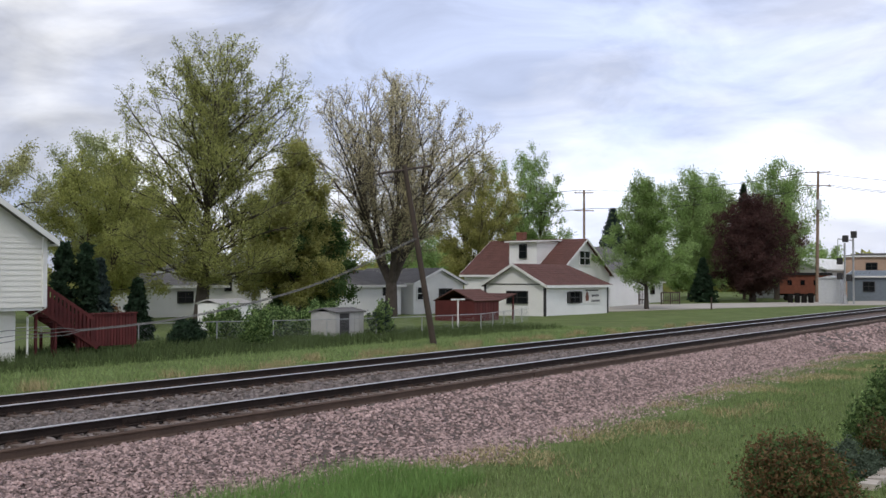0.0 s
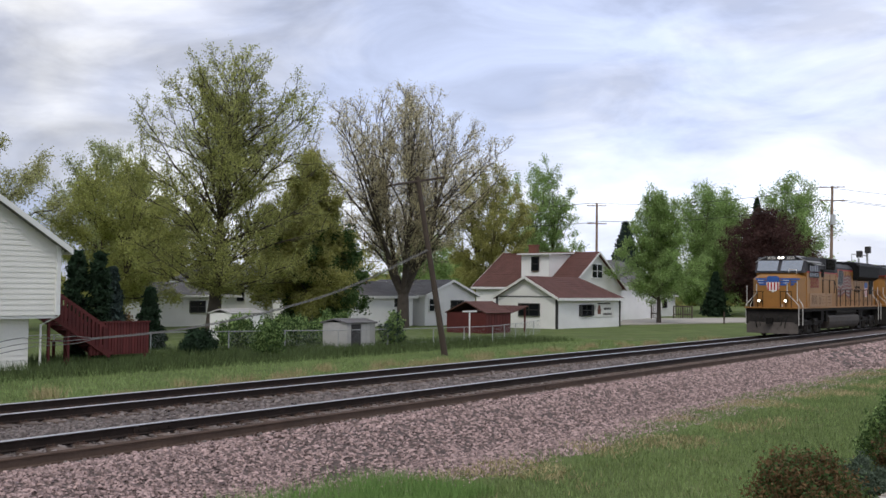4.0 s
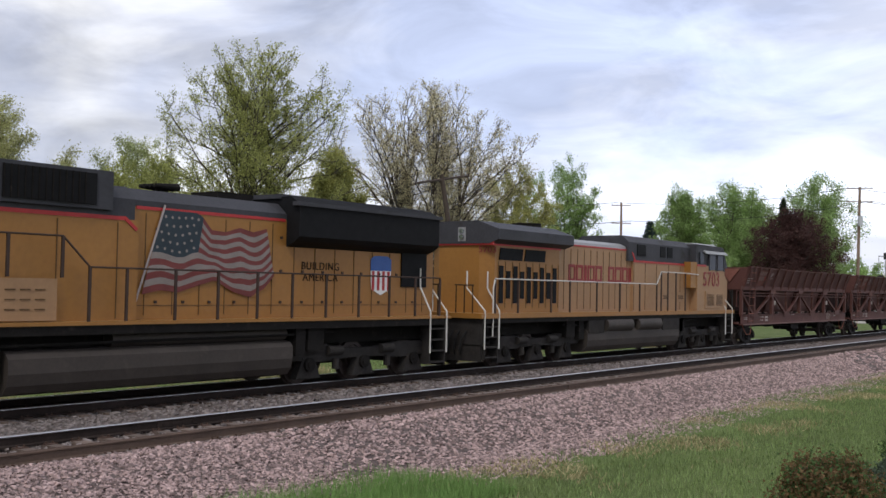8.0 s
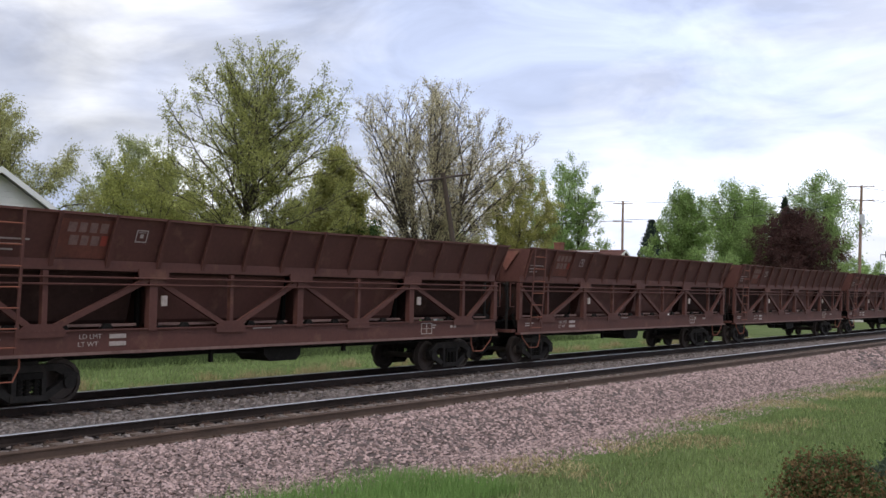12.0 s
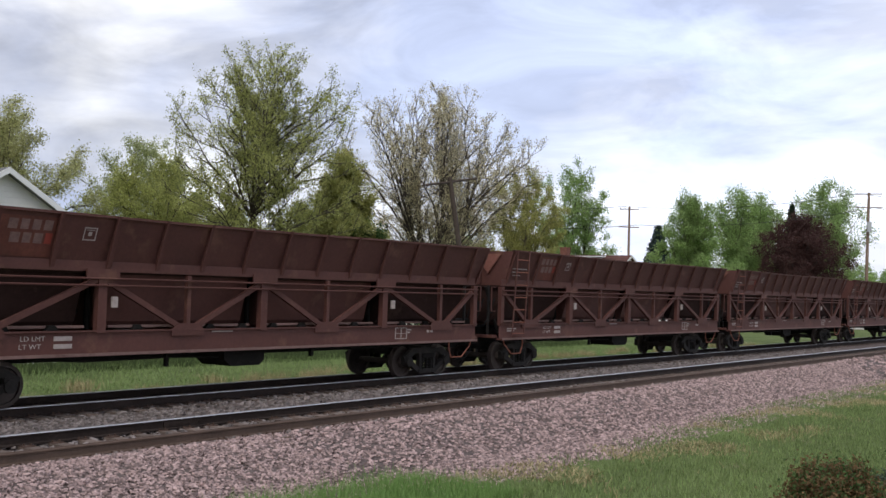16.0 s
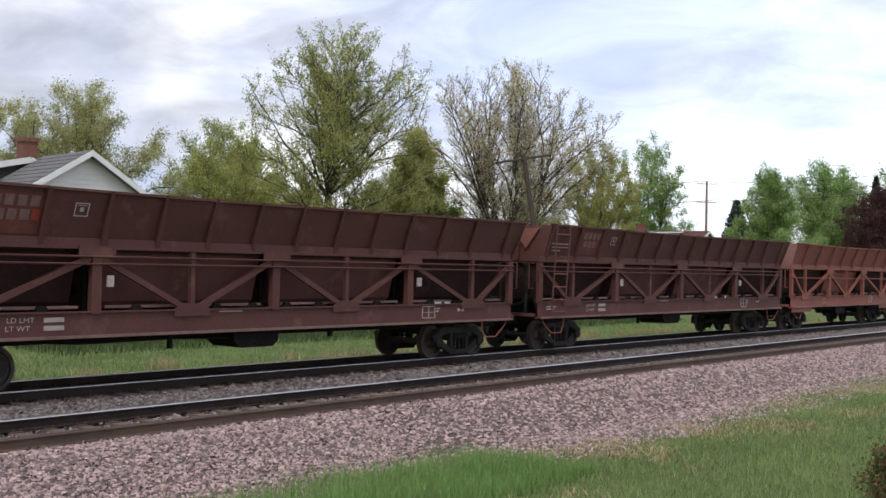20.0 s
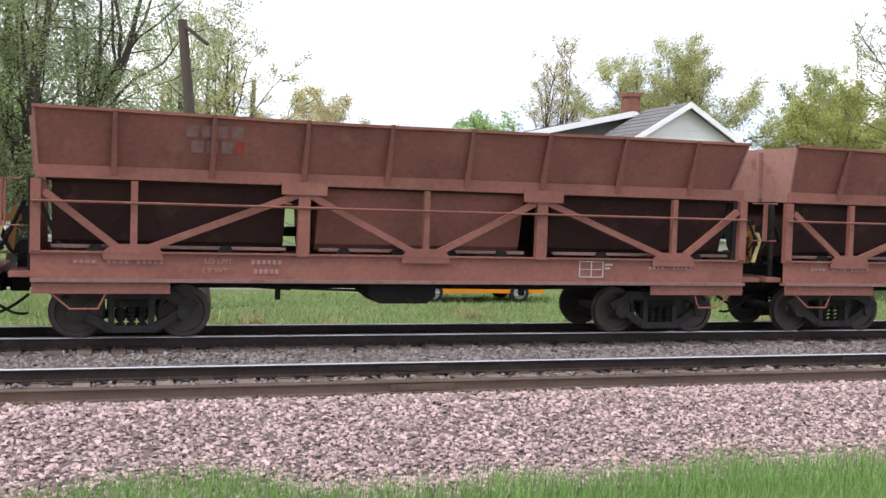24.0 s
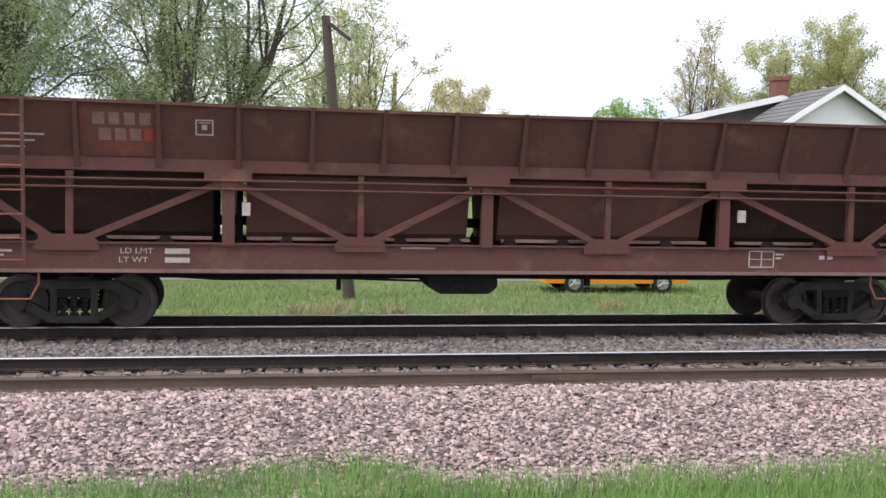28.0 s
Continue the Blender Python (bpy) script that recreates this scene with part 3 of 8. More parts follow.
    for i, (x0, x1) in enumerate(zip(edges, edges[1:])):
        bm = bmesh.new()
        g0, g1 = (0.02 if i == 0 else 0.30), (0.02 if i == len(edges) - 2 else 0.26)
        prism(bm, [(-1.24, 2.78), (-0.98, 1.72), (-0.86, 1.60), (0.86, 1.60), (0.98, 1.72), (1.24, 2.78)], "x", x0 + g0, x1 - g1)
        # the end sections sit deeper: their shade is put into a darker colour
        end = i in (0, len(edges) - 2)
        part("lower_tub", bm, M_CAR_DARK if end else paint, car, "lower tub section coloured dark for the shade of its recess" if end else "", bevel=0.015)
        bm = bmesh.new()
        box(bm, x0 + g0, x1 - g1, -1.30, -1.24, 1.60, 1.655)
        part("hinge_bar", bm, M_FLANGE, car, "dusty pale hinge bar")
    bm = bmesh.new()
    tube(bm, (a + 0.3, -0.2, 1.9), (b - 0.3, -0.2, 1.9), 0.09, 8)
    for x in thick:
        tube(bm, (x - 0.22, 0.55, 1.5), (x - 0.22, 0.55, 2.7), 0.05, 8)
        tube(bm, (x + 0.18, -0.75, 1.55), (x + 0.18, -0.75, 2.6), 0.06, 8)
    part("dump_cylinder", bm, M_UNDER, car)
    # tub: flared plates with a thickness, sagging rim
    e0, e1, t0, t1 = (0.85, L - 0.30, 0.86, L - 0.52) if long_type else (0.36, L - 0.38, 0.42, L - 0.56)
    for s in (-1, 1):
        bm = bmesh.new()
        n = 24
        rows = []
        for i in range(n + 1):
            u = i / n
            sag = -0.035 * math.sin(math.pi * u) + 0.018 * noise.noise(Vector((u * 5, s * 3.0, L)))
            xb, xt = t0 + (t1 - t0) * u, e0 + (e1 - e0) * u
            y_b, y_t = s * 1.34, s * (1.68 + 0.02 * noise.noise(Vector((u * 7, L, s))))
            rows.append([(xb, y_b, 2.74), (xb, y_b + s * 0.01, 2.93), (xt, y_t, 3.84 + sag), (xt, y_t - s * 0.02, 3.84 + sag), (xb, y_b - s * 0.03, 2.93), (xb, y_b - s * 0.03, 2.74)])
        vs = [[bm.verts.new(c) for c in r] for r in rows]
        for r0, r1 in zip(vs, vs[1:]):
            for j in range(6):
                bm.faces.new((r0[j], r1[j], r1[(j + 1) % 6], r0[(j + 1) % 6]))
        bm.faces.new(vs[0][::-1])
        bm.faces.new(vs[-1])
        part("tub_side", bm, paint, car)
        bm = bmesh.new()
        for i in range(n):
            p, q = rows[i][2], rows[i + 1][2]
            prismq = [(p[0], p[1] - s * 0.06, p[2] - 0.03), (q[0], q[1] - s * 0.06, q[2] - 0.03), (q[0], q[1] + s * 0.05, q[2] - 0.03), (p[0], p[1] + s * 0.05, p[2] - 0.03)]
            lo = [bm.verts.new(c) for c in prismq]
            hi = [bm.verts.new((c[0], c[1], c[2] + 0.05)) for c in prismq]
            bm.faces.new(hi)
            bm.faces.new(lo[::-1])
            bm.faces.new((lo[0], lo[1], hi[1], hi[0]))
            bm.faces.new((lo[2], lo[3], hi[3], hi[2]))
        part("tub_rim", bm, paint, car)
        bm = bmesh.new()
        box(bm, a + 0.05, b - 0.05, s * 1.40 - 0.025, s * 1.40 + 0.025, 2.74, 2.94)
        part("tub_flange", bm, paint, car)
    for xe, xt in ((t0, e0), (t1, e1)):
        bm = bmesh.new()
        k = 0.04 if xe < mid else -0.04
        lo = [(xe, -1.36, 2.74), (xe, 1.36, 2.74), (xt, 1.68, 3.82), (xt, -1.68, 3.82)]
        f0 = [bm.verts.new(c) for c in lo]
        f1 = [bm.verts.new((c[0] + k, c[1], c[2])) for c in lo]
        bm.faces.new(f0)
        bm.faces.new(f1[::-1])
        for j in range(4):
            bm.faces.new((f0[j], f0[(j + 1) % 4], f1[(j + 1) % 4], f1[j]))
        for j in (-0.5, 0.5):
            beam(bm, (xe - k, j, 2.8), (xt - k, j * 1.1, 3.75), 0.07, 0.08)
        # short cars: end plate takes the paler colour that stands for sunlight on it
        part("tub_end", bm, M_ENDPLATE if not long_type else paint, car, "end plate of the tub, coloured paler as if sunlit" if not long_type else "")
    if long_type:
        bm = bmesh.new()
        prism(bm, [(-1.28, 3.74), (-0.32, 3.74), (-0.8, 3.12)], "x", e0 - 0.05, e0 - 0.02)
        part("end_gusset", bm, M_CAR_LIGHT, car, "paler red triangular gusset plate")
    bm = bmesh.new()
    box(bm, a + 0.2, b - 0.2, -1.33, 1.33, 2.70, 2.76)
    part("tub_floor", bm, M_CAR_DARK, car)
    bm = bmesh.new()
    prism(bm, [(-0.032, 3.83), (0.032, 3.83), (0.045, 2.80), (-0.045, 2.80)], "y", -0.035, 0.035)
    for vtx in bm.verts:
        vtx.co.y += -1.40 - 0.315 * (vtx.co.z - 2.8)
    rib = mesh_of(bm, paint)
    side_panel_ribs(car, rib, [0.93 + 1.227 * i for i in range(14)] if long_type else [1.50 + 1.47 * i for i in range(8)])
    # end platform, brake gear, hoses, couplers, steps
    for xe, k in ((a, 1), (b, -1)):
        bm = bmesh.new()
        box(bm, min(xe, xe - 0.25 * k), max(xe, xe - 0.25 * k), -1.35, 1.35, 1.06, 1.16)
        part("end_sill", bm, paint, car, bevel=0.01)
        bm = bmesh.new()
        box(bm, min(xe - 0.62 * k, xe), max(xe - 0.62 * k, xe), -0.10, 0.10, 0.78, 1.0)
        prism(bm, [(xe - 0.64 * k, -0.16), (xe - 0.40 * k, -0.19), (xe - 0.34 * k, 0.0), (xe - 0.40 * k, 0.19), (xe - 0.64 * k, 0.12)], "z", 0.72, 1.05)
        part("coupler", bm, M_UNDER, car, bevel=0.015)
        bm = bmesh.new()
        yy = -1.44
        path_tube(bm, [(xe + 0.15 * k, yy, 1.04), (xe + 0.22 * k, yy, 0.86), (xe + 0.55 * k, yy, 0.55), (xe + 0.95 * k, yy, 0.55), (xe + 1.05 * k, yy, 0.80), (xe + 1.05 * k, yy, 1.04)], 0.018)
        part("stirrup_step", bm, M_RUST, car, "bent orange-red steel step")
        for dx, y0 in ((0.0, -1.30), (0.1, -0.9), (0.05, -0.55)):
            pts = []
            for i in range(9):
                u = i / 8
                pts.append((xe - k * (0.10 + 0.50 * u + dx * u), y0 + 0.25 * u, 2.35 - 0.9 * math.sin(u * math.pi * 0.6) - dx * 4 * u * (1 - u)))
            bm = bmesh.new()
            path_tube(bm, pts, 0.018, 5)
            part("air_hose", bm, M_HOSE, car)
        bm = bmesh.new()
        pts = [(xe - k * (0.05 + 0.6 * i / 8), -0.45, 0.98 - 0.62 * math.sin(math.pi * (0.15 + 0.42 * i / 8))) for i in range(9)]
        path_tube(bm, pts, 0.025, 6)
        part("air_hose", bm, M_HOSE, car)
        for yy in (-1.02, 1.02):
            bm = bmesh.new()
            beam(bm, (xe - 0.02 * k, yy, 1.16), (xe - 0.02 * k, yy, 2.75), 0.06, 0.06)
            part("end_post", bm, M_TRUCK, car)
        bm = bmesh.new()
        beam(bm, (xe - 0.04 * k, -0.92, 2.7), (xe + 0.55 * k, -0.92, 1.2), 0.06, 0.06)
        part("end_brace", bm, M_TRUCK, car)
        bm = bmesh.new()
        tube(bm, (xe - 0.10 * k, -0.35, 1.55), (xe - 0.10 * k, 0.35, 1.55), 0.13, 12)
        part("brake_cylinder", bm, M_TRUCK, car, bevel=0.01)
        bm = bmesh.new()
        box(bm, min(xe - 0.16 * k, xe), max(xe - 0.16 * k, xe), -0.75, -0.50, 1.95, 2.25)
        part("valve_box", bm, M_TRUCK, car, bevel=0.015)
        if not long_type and k < 0:
            bm = bmesh.new()
            beam(bm, (xe - 0.20 * k, -1.22, 1.50), (xe - 0.30 * k, -1.22, 1.95), 0.05, 0.035)
            beam(bm, (xe - 0.30 * k, -1.22, 1.95), (xe - 0.24 * k, -1.22, 2.10), 0.05, 0.035)
            part("uncoupling_lever", bm, M_LEVER, car, "pale worn yellow lever")
        bm = bmesh.new()
        path_tube(bm, [(xe - 0.12 * k, -1.35, 2.70), (xe - 0.34 * k, -1.35, 2.70), (xe - 0.34 * k, -1.35, 1.95), (xe - 0.12 * k, -1.35, 1.95)], 0.02)
        part("grab_iron", bm, paint, car)
        if not long_type and k < 0:
            bm = bmesh.new()
            beam(bm, (xe + 0.38, -0.7, 1.45), (xe + 0.46, -0.7, 2.25), 0.10, 0.10)
            box(bm, xe + 0.30, xe + 0.55, -0.76, -0.64, 2.0, 2.12)
            part("hand_brake_lever", bm, M_YELLOW, car, "yellow hand brake lever")
    if long_type:
        # ladder at the brake end, data squares, wider stencils
        bm = bmesh.new()
        for x in (0.98, 1.52):
            beam(bm, (x, -1.60, 1.10), (x, -1.76, 3.86), 0.05, 0.02)
        part("ladder_rail", bm, paint, car)
        bm = bmesh.new()
        for i in range(7):
            z = 1.22 + 0.39 * i
            tube(bm, (0.98, -1.60 - 0.058 * (z - 1.1), z), (1.52, -1.60 - 0.058 * (z - 1.1), z), 0.016, 6)
        tagged(part("ladder_rung", bm, M_RUST, car, "worn orange-red ladder rungs"), kind="stuff")
    tc, full = (2.38, 18.16) if long_type else (1.98, 13.62)
    freight_truck(car, tc)
    freight_truck(car, full - tc)
    # stencilled data
    yp = -1.444
    if long_type:
        lettering("stencil", "LD LMT", 0.15, M_WHITEDIRTY, car, pose(3.05, yp, 1.39, 90), thick=0.002)
        lettering("stencil", "LT WT", 0.15, M_WHITEDIRTY, car, pose(3.0, yp, 1.22, 90), thick=0.002)
        bars = [(3.48, 3.86, 1.34, 1.44), (3.48, 3.86, 1.17, 1.27), (0.95, 1.35, 1.36, 1.40), (0.95, 1.25, 1.28, 1.32), (15.2, 15.3, 1.32, 1.40), (15.36, 15.46, 1.32, 1.40), (7.4, 8.0, 1.47, 1.50)]
        bx = 14.1
    else:
        lettering("stencil", "LD LMT", 0.13, M_STENCILFAINT, car, pose(3.1, yp, 1.39, 90), thick=0.002)
        lettering("stencil", "LT WT", 0.13, M_STENCILFAINT, car, pose(3.05, yp, 1.21, 90), thick=0.002)
        bars = []
        bx = 9.85
        # figures too worn to read: short upright bars
        for x0, n_bars, z0, hb in ((3.62, 6, 1.345, 0.085), (3.66, 5, 1.165, 0.085), (0.95, 4, 1.33, 0.06), (1.42, 4, 1.33, 0.06), (1.85, 5, 1.33, 0.06), (11.0, 4, 1.33, 0.06), (11.5, 5, 1.33, 0.06)):
            bars += [(x0 + 0.085 * q, x0 + 0.085 * q + 0.055, z0, z0 + hb) for q in range(n_bars)]
    for x0, x1, z0, z1 in bars:
        bm = bmesh.new()
        box(bm, x0, x1, yp - 0.002, yp + 0.012, z0, z1)
        part("stencil_bar", bm, M_WHITEDIRTY if long_type else M_STENCILFAINT, car)
    bm = bmesh.new()
    for x0, x1, z0, z1 in ((-0.24, 0.24, 0.0, 0.022), (-0.24, 0.24, 0.33, 0.352), (-0.24, -0.22, 0.0, 0.35), (0.22, 0.24, 0.0, 0.35), (-0.24, 0.24, 0.165, 0.18), (-0.01, 0.01, 0.0, 0.35), (0.27, 0.42, 0.26, 0.30), (0.27, 0.37, 0.18, 0.22)):
        box(bm, bx + x0, bx + x1, yp - 0.002, yp + 0.012, 1.14 + z0, 1.14 + z1)
    tagged(part("data_panel", bm, M_WHITEDIRTY, car), kind="stuff")
    # faded reporting mark as plain blocks on the tub, one block repainted red; inspection square
    def on_tub(x0, x1, z0, z1):
        y0, y1 = -1.352 - 0.3625 * (z0 - 2.93), -1.352 - 0.3625 * (z1 - 2.93)
        return [(x0, y0 - 0.012, z0), (x1, y0 - 0.012, z0), (x1, y1 - 0.012, z1), (x0, y1 - 0.012, z1)]
    cx = 2.85 if long_type else 3.0
    for mat_, cells in ((M_STENCIL, ((-0.45, -0.27, 3.47, 3.66), (-0.21, -0.05, 3.47, 3.66), (0.02, 0.18, 3.47, 3.66), (0.25, 0.42, 3.47, 3.66), (-0.37, -0.18, 3.22, 3.41), (-0.12, 0.04, 3.22, 3.41), (0.1, 0.27, 3.22, 3.41))), (M_REPAINT, ((0.32, 0.46, 3.22, 3.42),))):
        for c in cells:
            bm = bmesh.new()
            q = on_tub(cx + c[0], cx + c[1], c[2], c[3])
            fr = [bm.verts.new(p) for p in q]
            bk = [bm.verts.new((p[0], p[1] + 0.02, p[2])) for p in q]
            bm.faces.new(fr)
            for j in range(4):
                bm.faces.new((fr[j], bk[j], bk[(j + 1) % 4], fr[(j + 1) % 4]))
            part("mark_block", bm, mat_, car)
    if long_type:
        bm = bmesh.new()
        q = on_tub(2.20, 3.36, 2.97, 3.72)
        fr = [bm.verts.new((p[0], p[1] + 0.006, p[2])) for p in q]
        bk = [bm.verts.new((p[0], p[1] + 0.018, p[2])) for p in q]
        bm.faces.new(fr)
        for j in range(4):
            bm.faces.new((fr[j], bk[j], bk[(j + 1) % 4], fr[(j + 1) % 4]))
        part("repainted_panel", bm, M_PATCH, car, "brighter red repainted panel behind the faded mark")
        bm = bmesh.new()
        for c in ((-0.14, 0.14, 3.56, 3.585), (-0.14, 0.14, 3.33, 3.355), (-0.14, -0.115, 3.33, 3.585), (0.115, 0.14, 3.33, 3.585), (-0.04, 0.04, 3.42, 3.50), (-0.09, 0.09, 3.525, 3.54)):
            bm.faces.new([bm.verts.new(p) for p in on_tub(4.08 + c[0], 4.08 + c[1], c[2], c[3])])
        for j in range(3):
            bm.faces.new([bm.verts.new(p) for p in on_tub(1.05 + 0.05 * j, 1.75 - 0.12 * j, 3.27 - 0.1 * j, 3.30 - 0.1 * j)])
        part("inspection_square", bm, M_WHITEDIRTY, car, "white outlined inspection square")
        for x in (4.75, 13.68):
            bm = bmesh.new()
            box(bm, x - 0.07, x + 0.07, -1.50, -1.46, 2.02, 2.24)
            part("valve_tag", bm, M_WHITEDIRTY, car)
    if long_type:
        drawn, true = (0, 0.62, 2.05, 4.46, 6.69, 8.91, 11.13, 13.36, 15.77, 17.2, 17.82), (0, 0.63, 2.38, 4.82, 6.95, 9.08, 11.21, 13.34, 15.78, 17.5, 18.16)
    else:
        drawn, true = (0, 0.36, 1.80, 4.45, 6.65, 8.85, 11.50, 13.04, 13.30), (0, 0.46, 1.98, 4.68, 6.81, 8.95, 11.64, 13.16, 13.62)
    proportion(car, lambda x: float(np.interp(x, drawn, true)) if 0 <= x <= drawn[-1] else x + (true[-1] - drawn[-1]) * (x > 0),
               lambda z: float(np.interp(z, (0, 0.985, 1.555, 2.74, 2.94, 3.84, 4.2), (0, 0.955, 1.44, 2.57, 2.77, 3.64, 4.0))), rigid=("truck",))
    return car


M_STENCILFAINT = material("faint_pale_stencil", (0.30, 0.17, 0.145), 0.85, var=0.25, scale=8)
M_LEVER = material("worn_yellow_lever_paint", (0.46, 0.36, 0.16), 0.7, var=0.3, scale=6)
M_STENCIL = material("nearly_gone_stencil", (0.19, 0.115, 0.10), 0.85, var=0.3, scale=8)
M_PATCH = material("repainted_red_brown_patch", (0.135, 0.044, 0.030), 0.75, var=0.3, scale=1.5, fine=14, dirt=(0.10, 0.04, 0.03), dirt_at=0.55)
M_REPAINT = material("repainted_red_block", (0.26, 0.045, 0.03), 0.7, var=0.2)

LONG, SHORT = 18.16, 13.62
long_car = dump_car(17.82, M_CAR, True)
short_car = dump_car(13.30, M_CAR_LIGHT, False)
orange_car = dump_car(13.30, M_CAR_ORANGE, False)
tagged(orange_car, "orange-red side-dump freight car with a brighter tub")
CAR0 = 18.68
cars = [(long_car, CAR0)]
for i in range(1, 9):
    cars.append((copy_thing(long_car, Matrix()), CAR0 + LONG * i))
first_short = CAR0 + LONG * 9
cars += [(orange_car, first_short), (short_car, first_short + SHORT)]
for i in range(2, 5):
    cars.append((copy_thing(short_car, Matrix()), first_short + SHORT * i))
for i in range(2):
    cars.append((copy_thing(long_car, Matrix()), first_short + SHORT * 5 + LONG * i))
ROLLING += cars


def loco_truck(loco, axles):
    """A three-axle locomotive truck: long cast frame, journals, springs, brake shoes."""
    x0, x1 = axles[0] - 0.95, axles[-1] + 0.95
    bm = bmesh.new()
    box(bm, x0 + 0.3, x1 - 0.3, -0.6, 0.6, 0.45, 0.95)
    tr = part("truck", bm, M_UNDER, loco)
    for s in (-1, 1):
        y = s * 1.12
        bm = bmesh.new()
        prof = [(x0, 0.78), (x0 + 0.25, 0.95), (axles[0] + 0.6, 0.98), (axles[1] - 0.5, 0.86), (axles[1] + 0.5, 0.86), (axles[2] - 0.6, 0.98), (x1 - 0.25, 0.95), (x1, 0.78), (x1 - 0.1, 0.62), (axles[2] + 0.4, 0.60), (axles[2] - 0.5, 0.55), (axles[1] + 0.45, 0.62), (axles[1] - 0.45, 0.62), (axles[0] + 0.5, 0.55), (axles[0] - 0.4, 0.60), (x0 + 0.1, 0.62)]
        prism(bm, prof, "y", y - 0.08, y + 0.08)
        for k, ax in enumerate(axles):
            prism(bm, [(ax - 0.42, 0.16), (ax + 0.42, 0.16), (ax + 0.34, 0.34), (ax + 0.2, 0.66), (ax - 0.2, 0.66), (ax - 0.34, 0.34)], "y", y - 0.10, y + 0.10)
        part("side_frame", bm, M_TRUCK, tr, bevel=0.02)
        for ax in axles:
            bm = bmesh.new()
            tube(bm, (ax, y + s * 0.08, 0.50), (ax, y + s * 0.17, 0.50), 0.17, 16)
            tube(bm, (ax, y + s * 0.17, 0.50), (ax, y + s * 0.19, 0.50), 0.09, 12)
            part("journal_box", bm, M_UNDER, tr, bevel=0.01)
        for ax in (axles[0] + 0.95, axles[1] + 0.95):
            bm = bmesh.new()
            tube(bm, (ax - 0.32, y + s * 0.12, 0.82), (ax + 0.18, y + s * 0.12, 0.82), 0.12, 12)
            tube(bm, (ax, y + s * 0.1, 0.35), (ax, y + s * 0.1, 0.62), 0.09, 10)
            part("brake_cylinder", bm, M_TRUCK, tr, bevel=0.015)
    for ax in axles:
        w = part("wheelset", LOCO_WHEEL, None, tr)
        w.location = (ax, 0, 0.50)
    return tr


def handrail(loco, xs_, y, z0, z1, mat_top=None, mat_post=None, posts=True):
    for x in xs_ if posts else ():
        bm = bmesh.new()
        box(bm, x - 0.028, x + 0.028, y - 0.02, y + 0.02, z0, z1)
        part("stanchion", bm, mat_post or M_DARKRAIL, loco)
    bm = bmesh.new()
    tube(bm, (xs_[0], y, z1), (xs_[-1], y, z1), 0.02, 6)
    part("handrail", bm, mat_top or M_DARKRAIL, loco)


def panel_lines(bm, xs_, y, z0, z1, w=0.008):
    for x in xs_:
        box(bm, x - w, x + w, y - 0.006, y + 0.01, z0, z1)


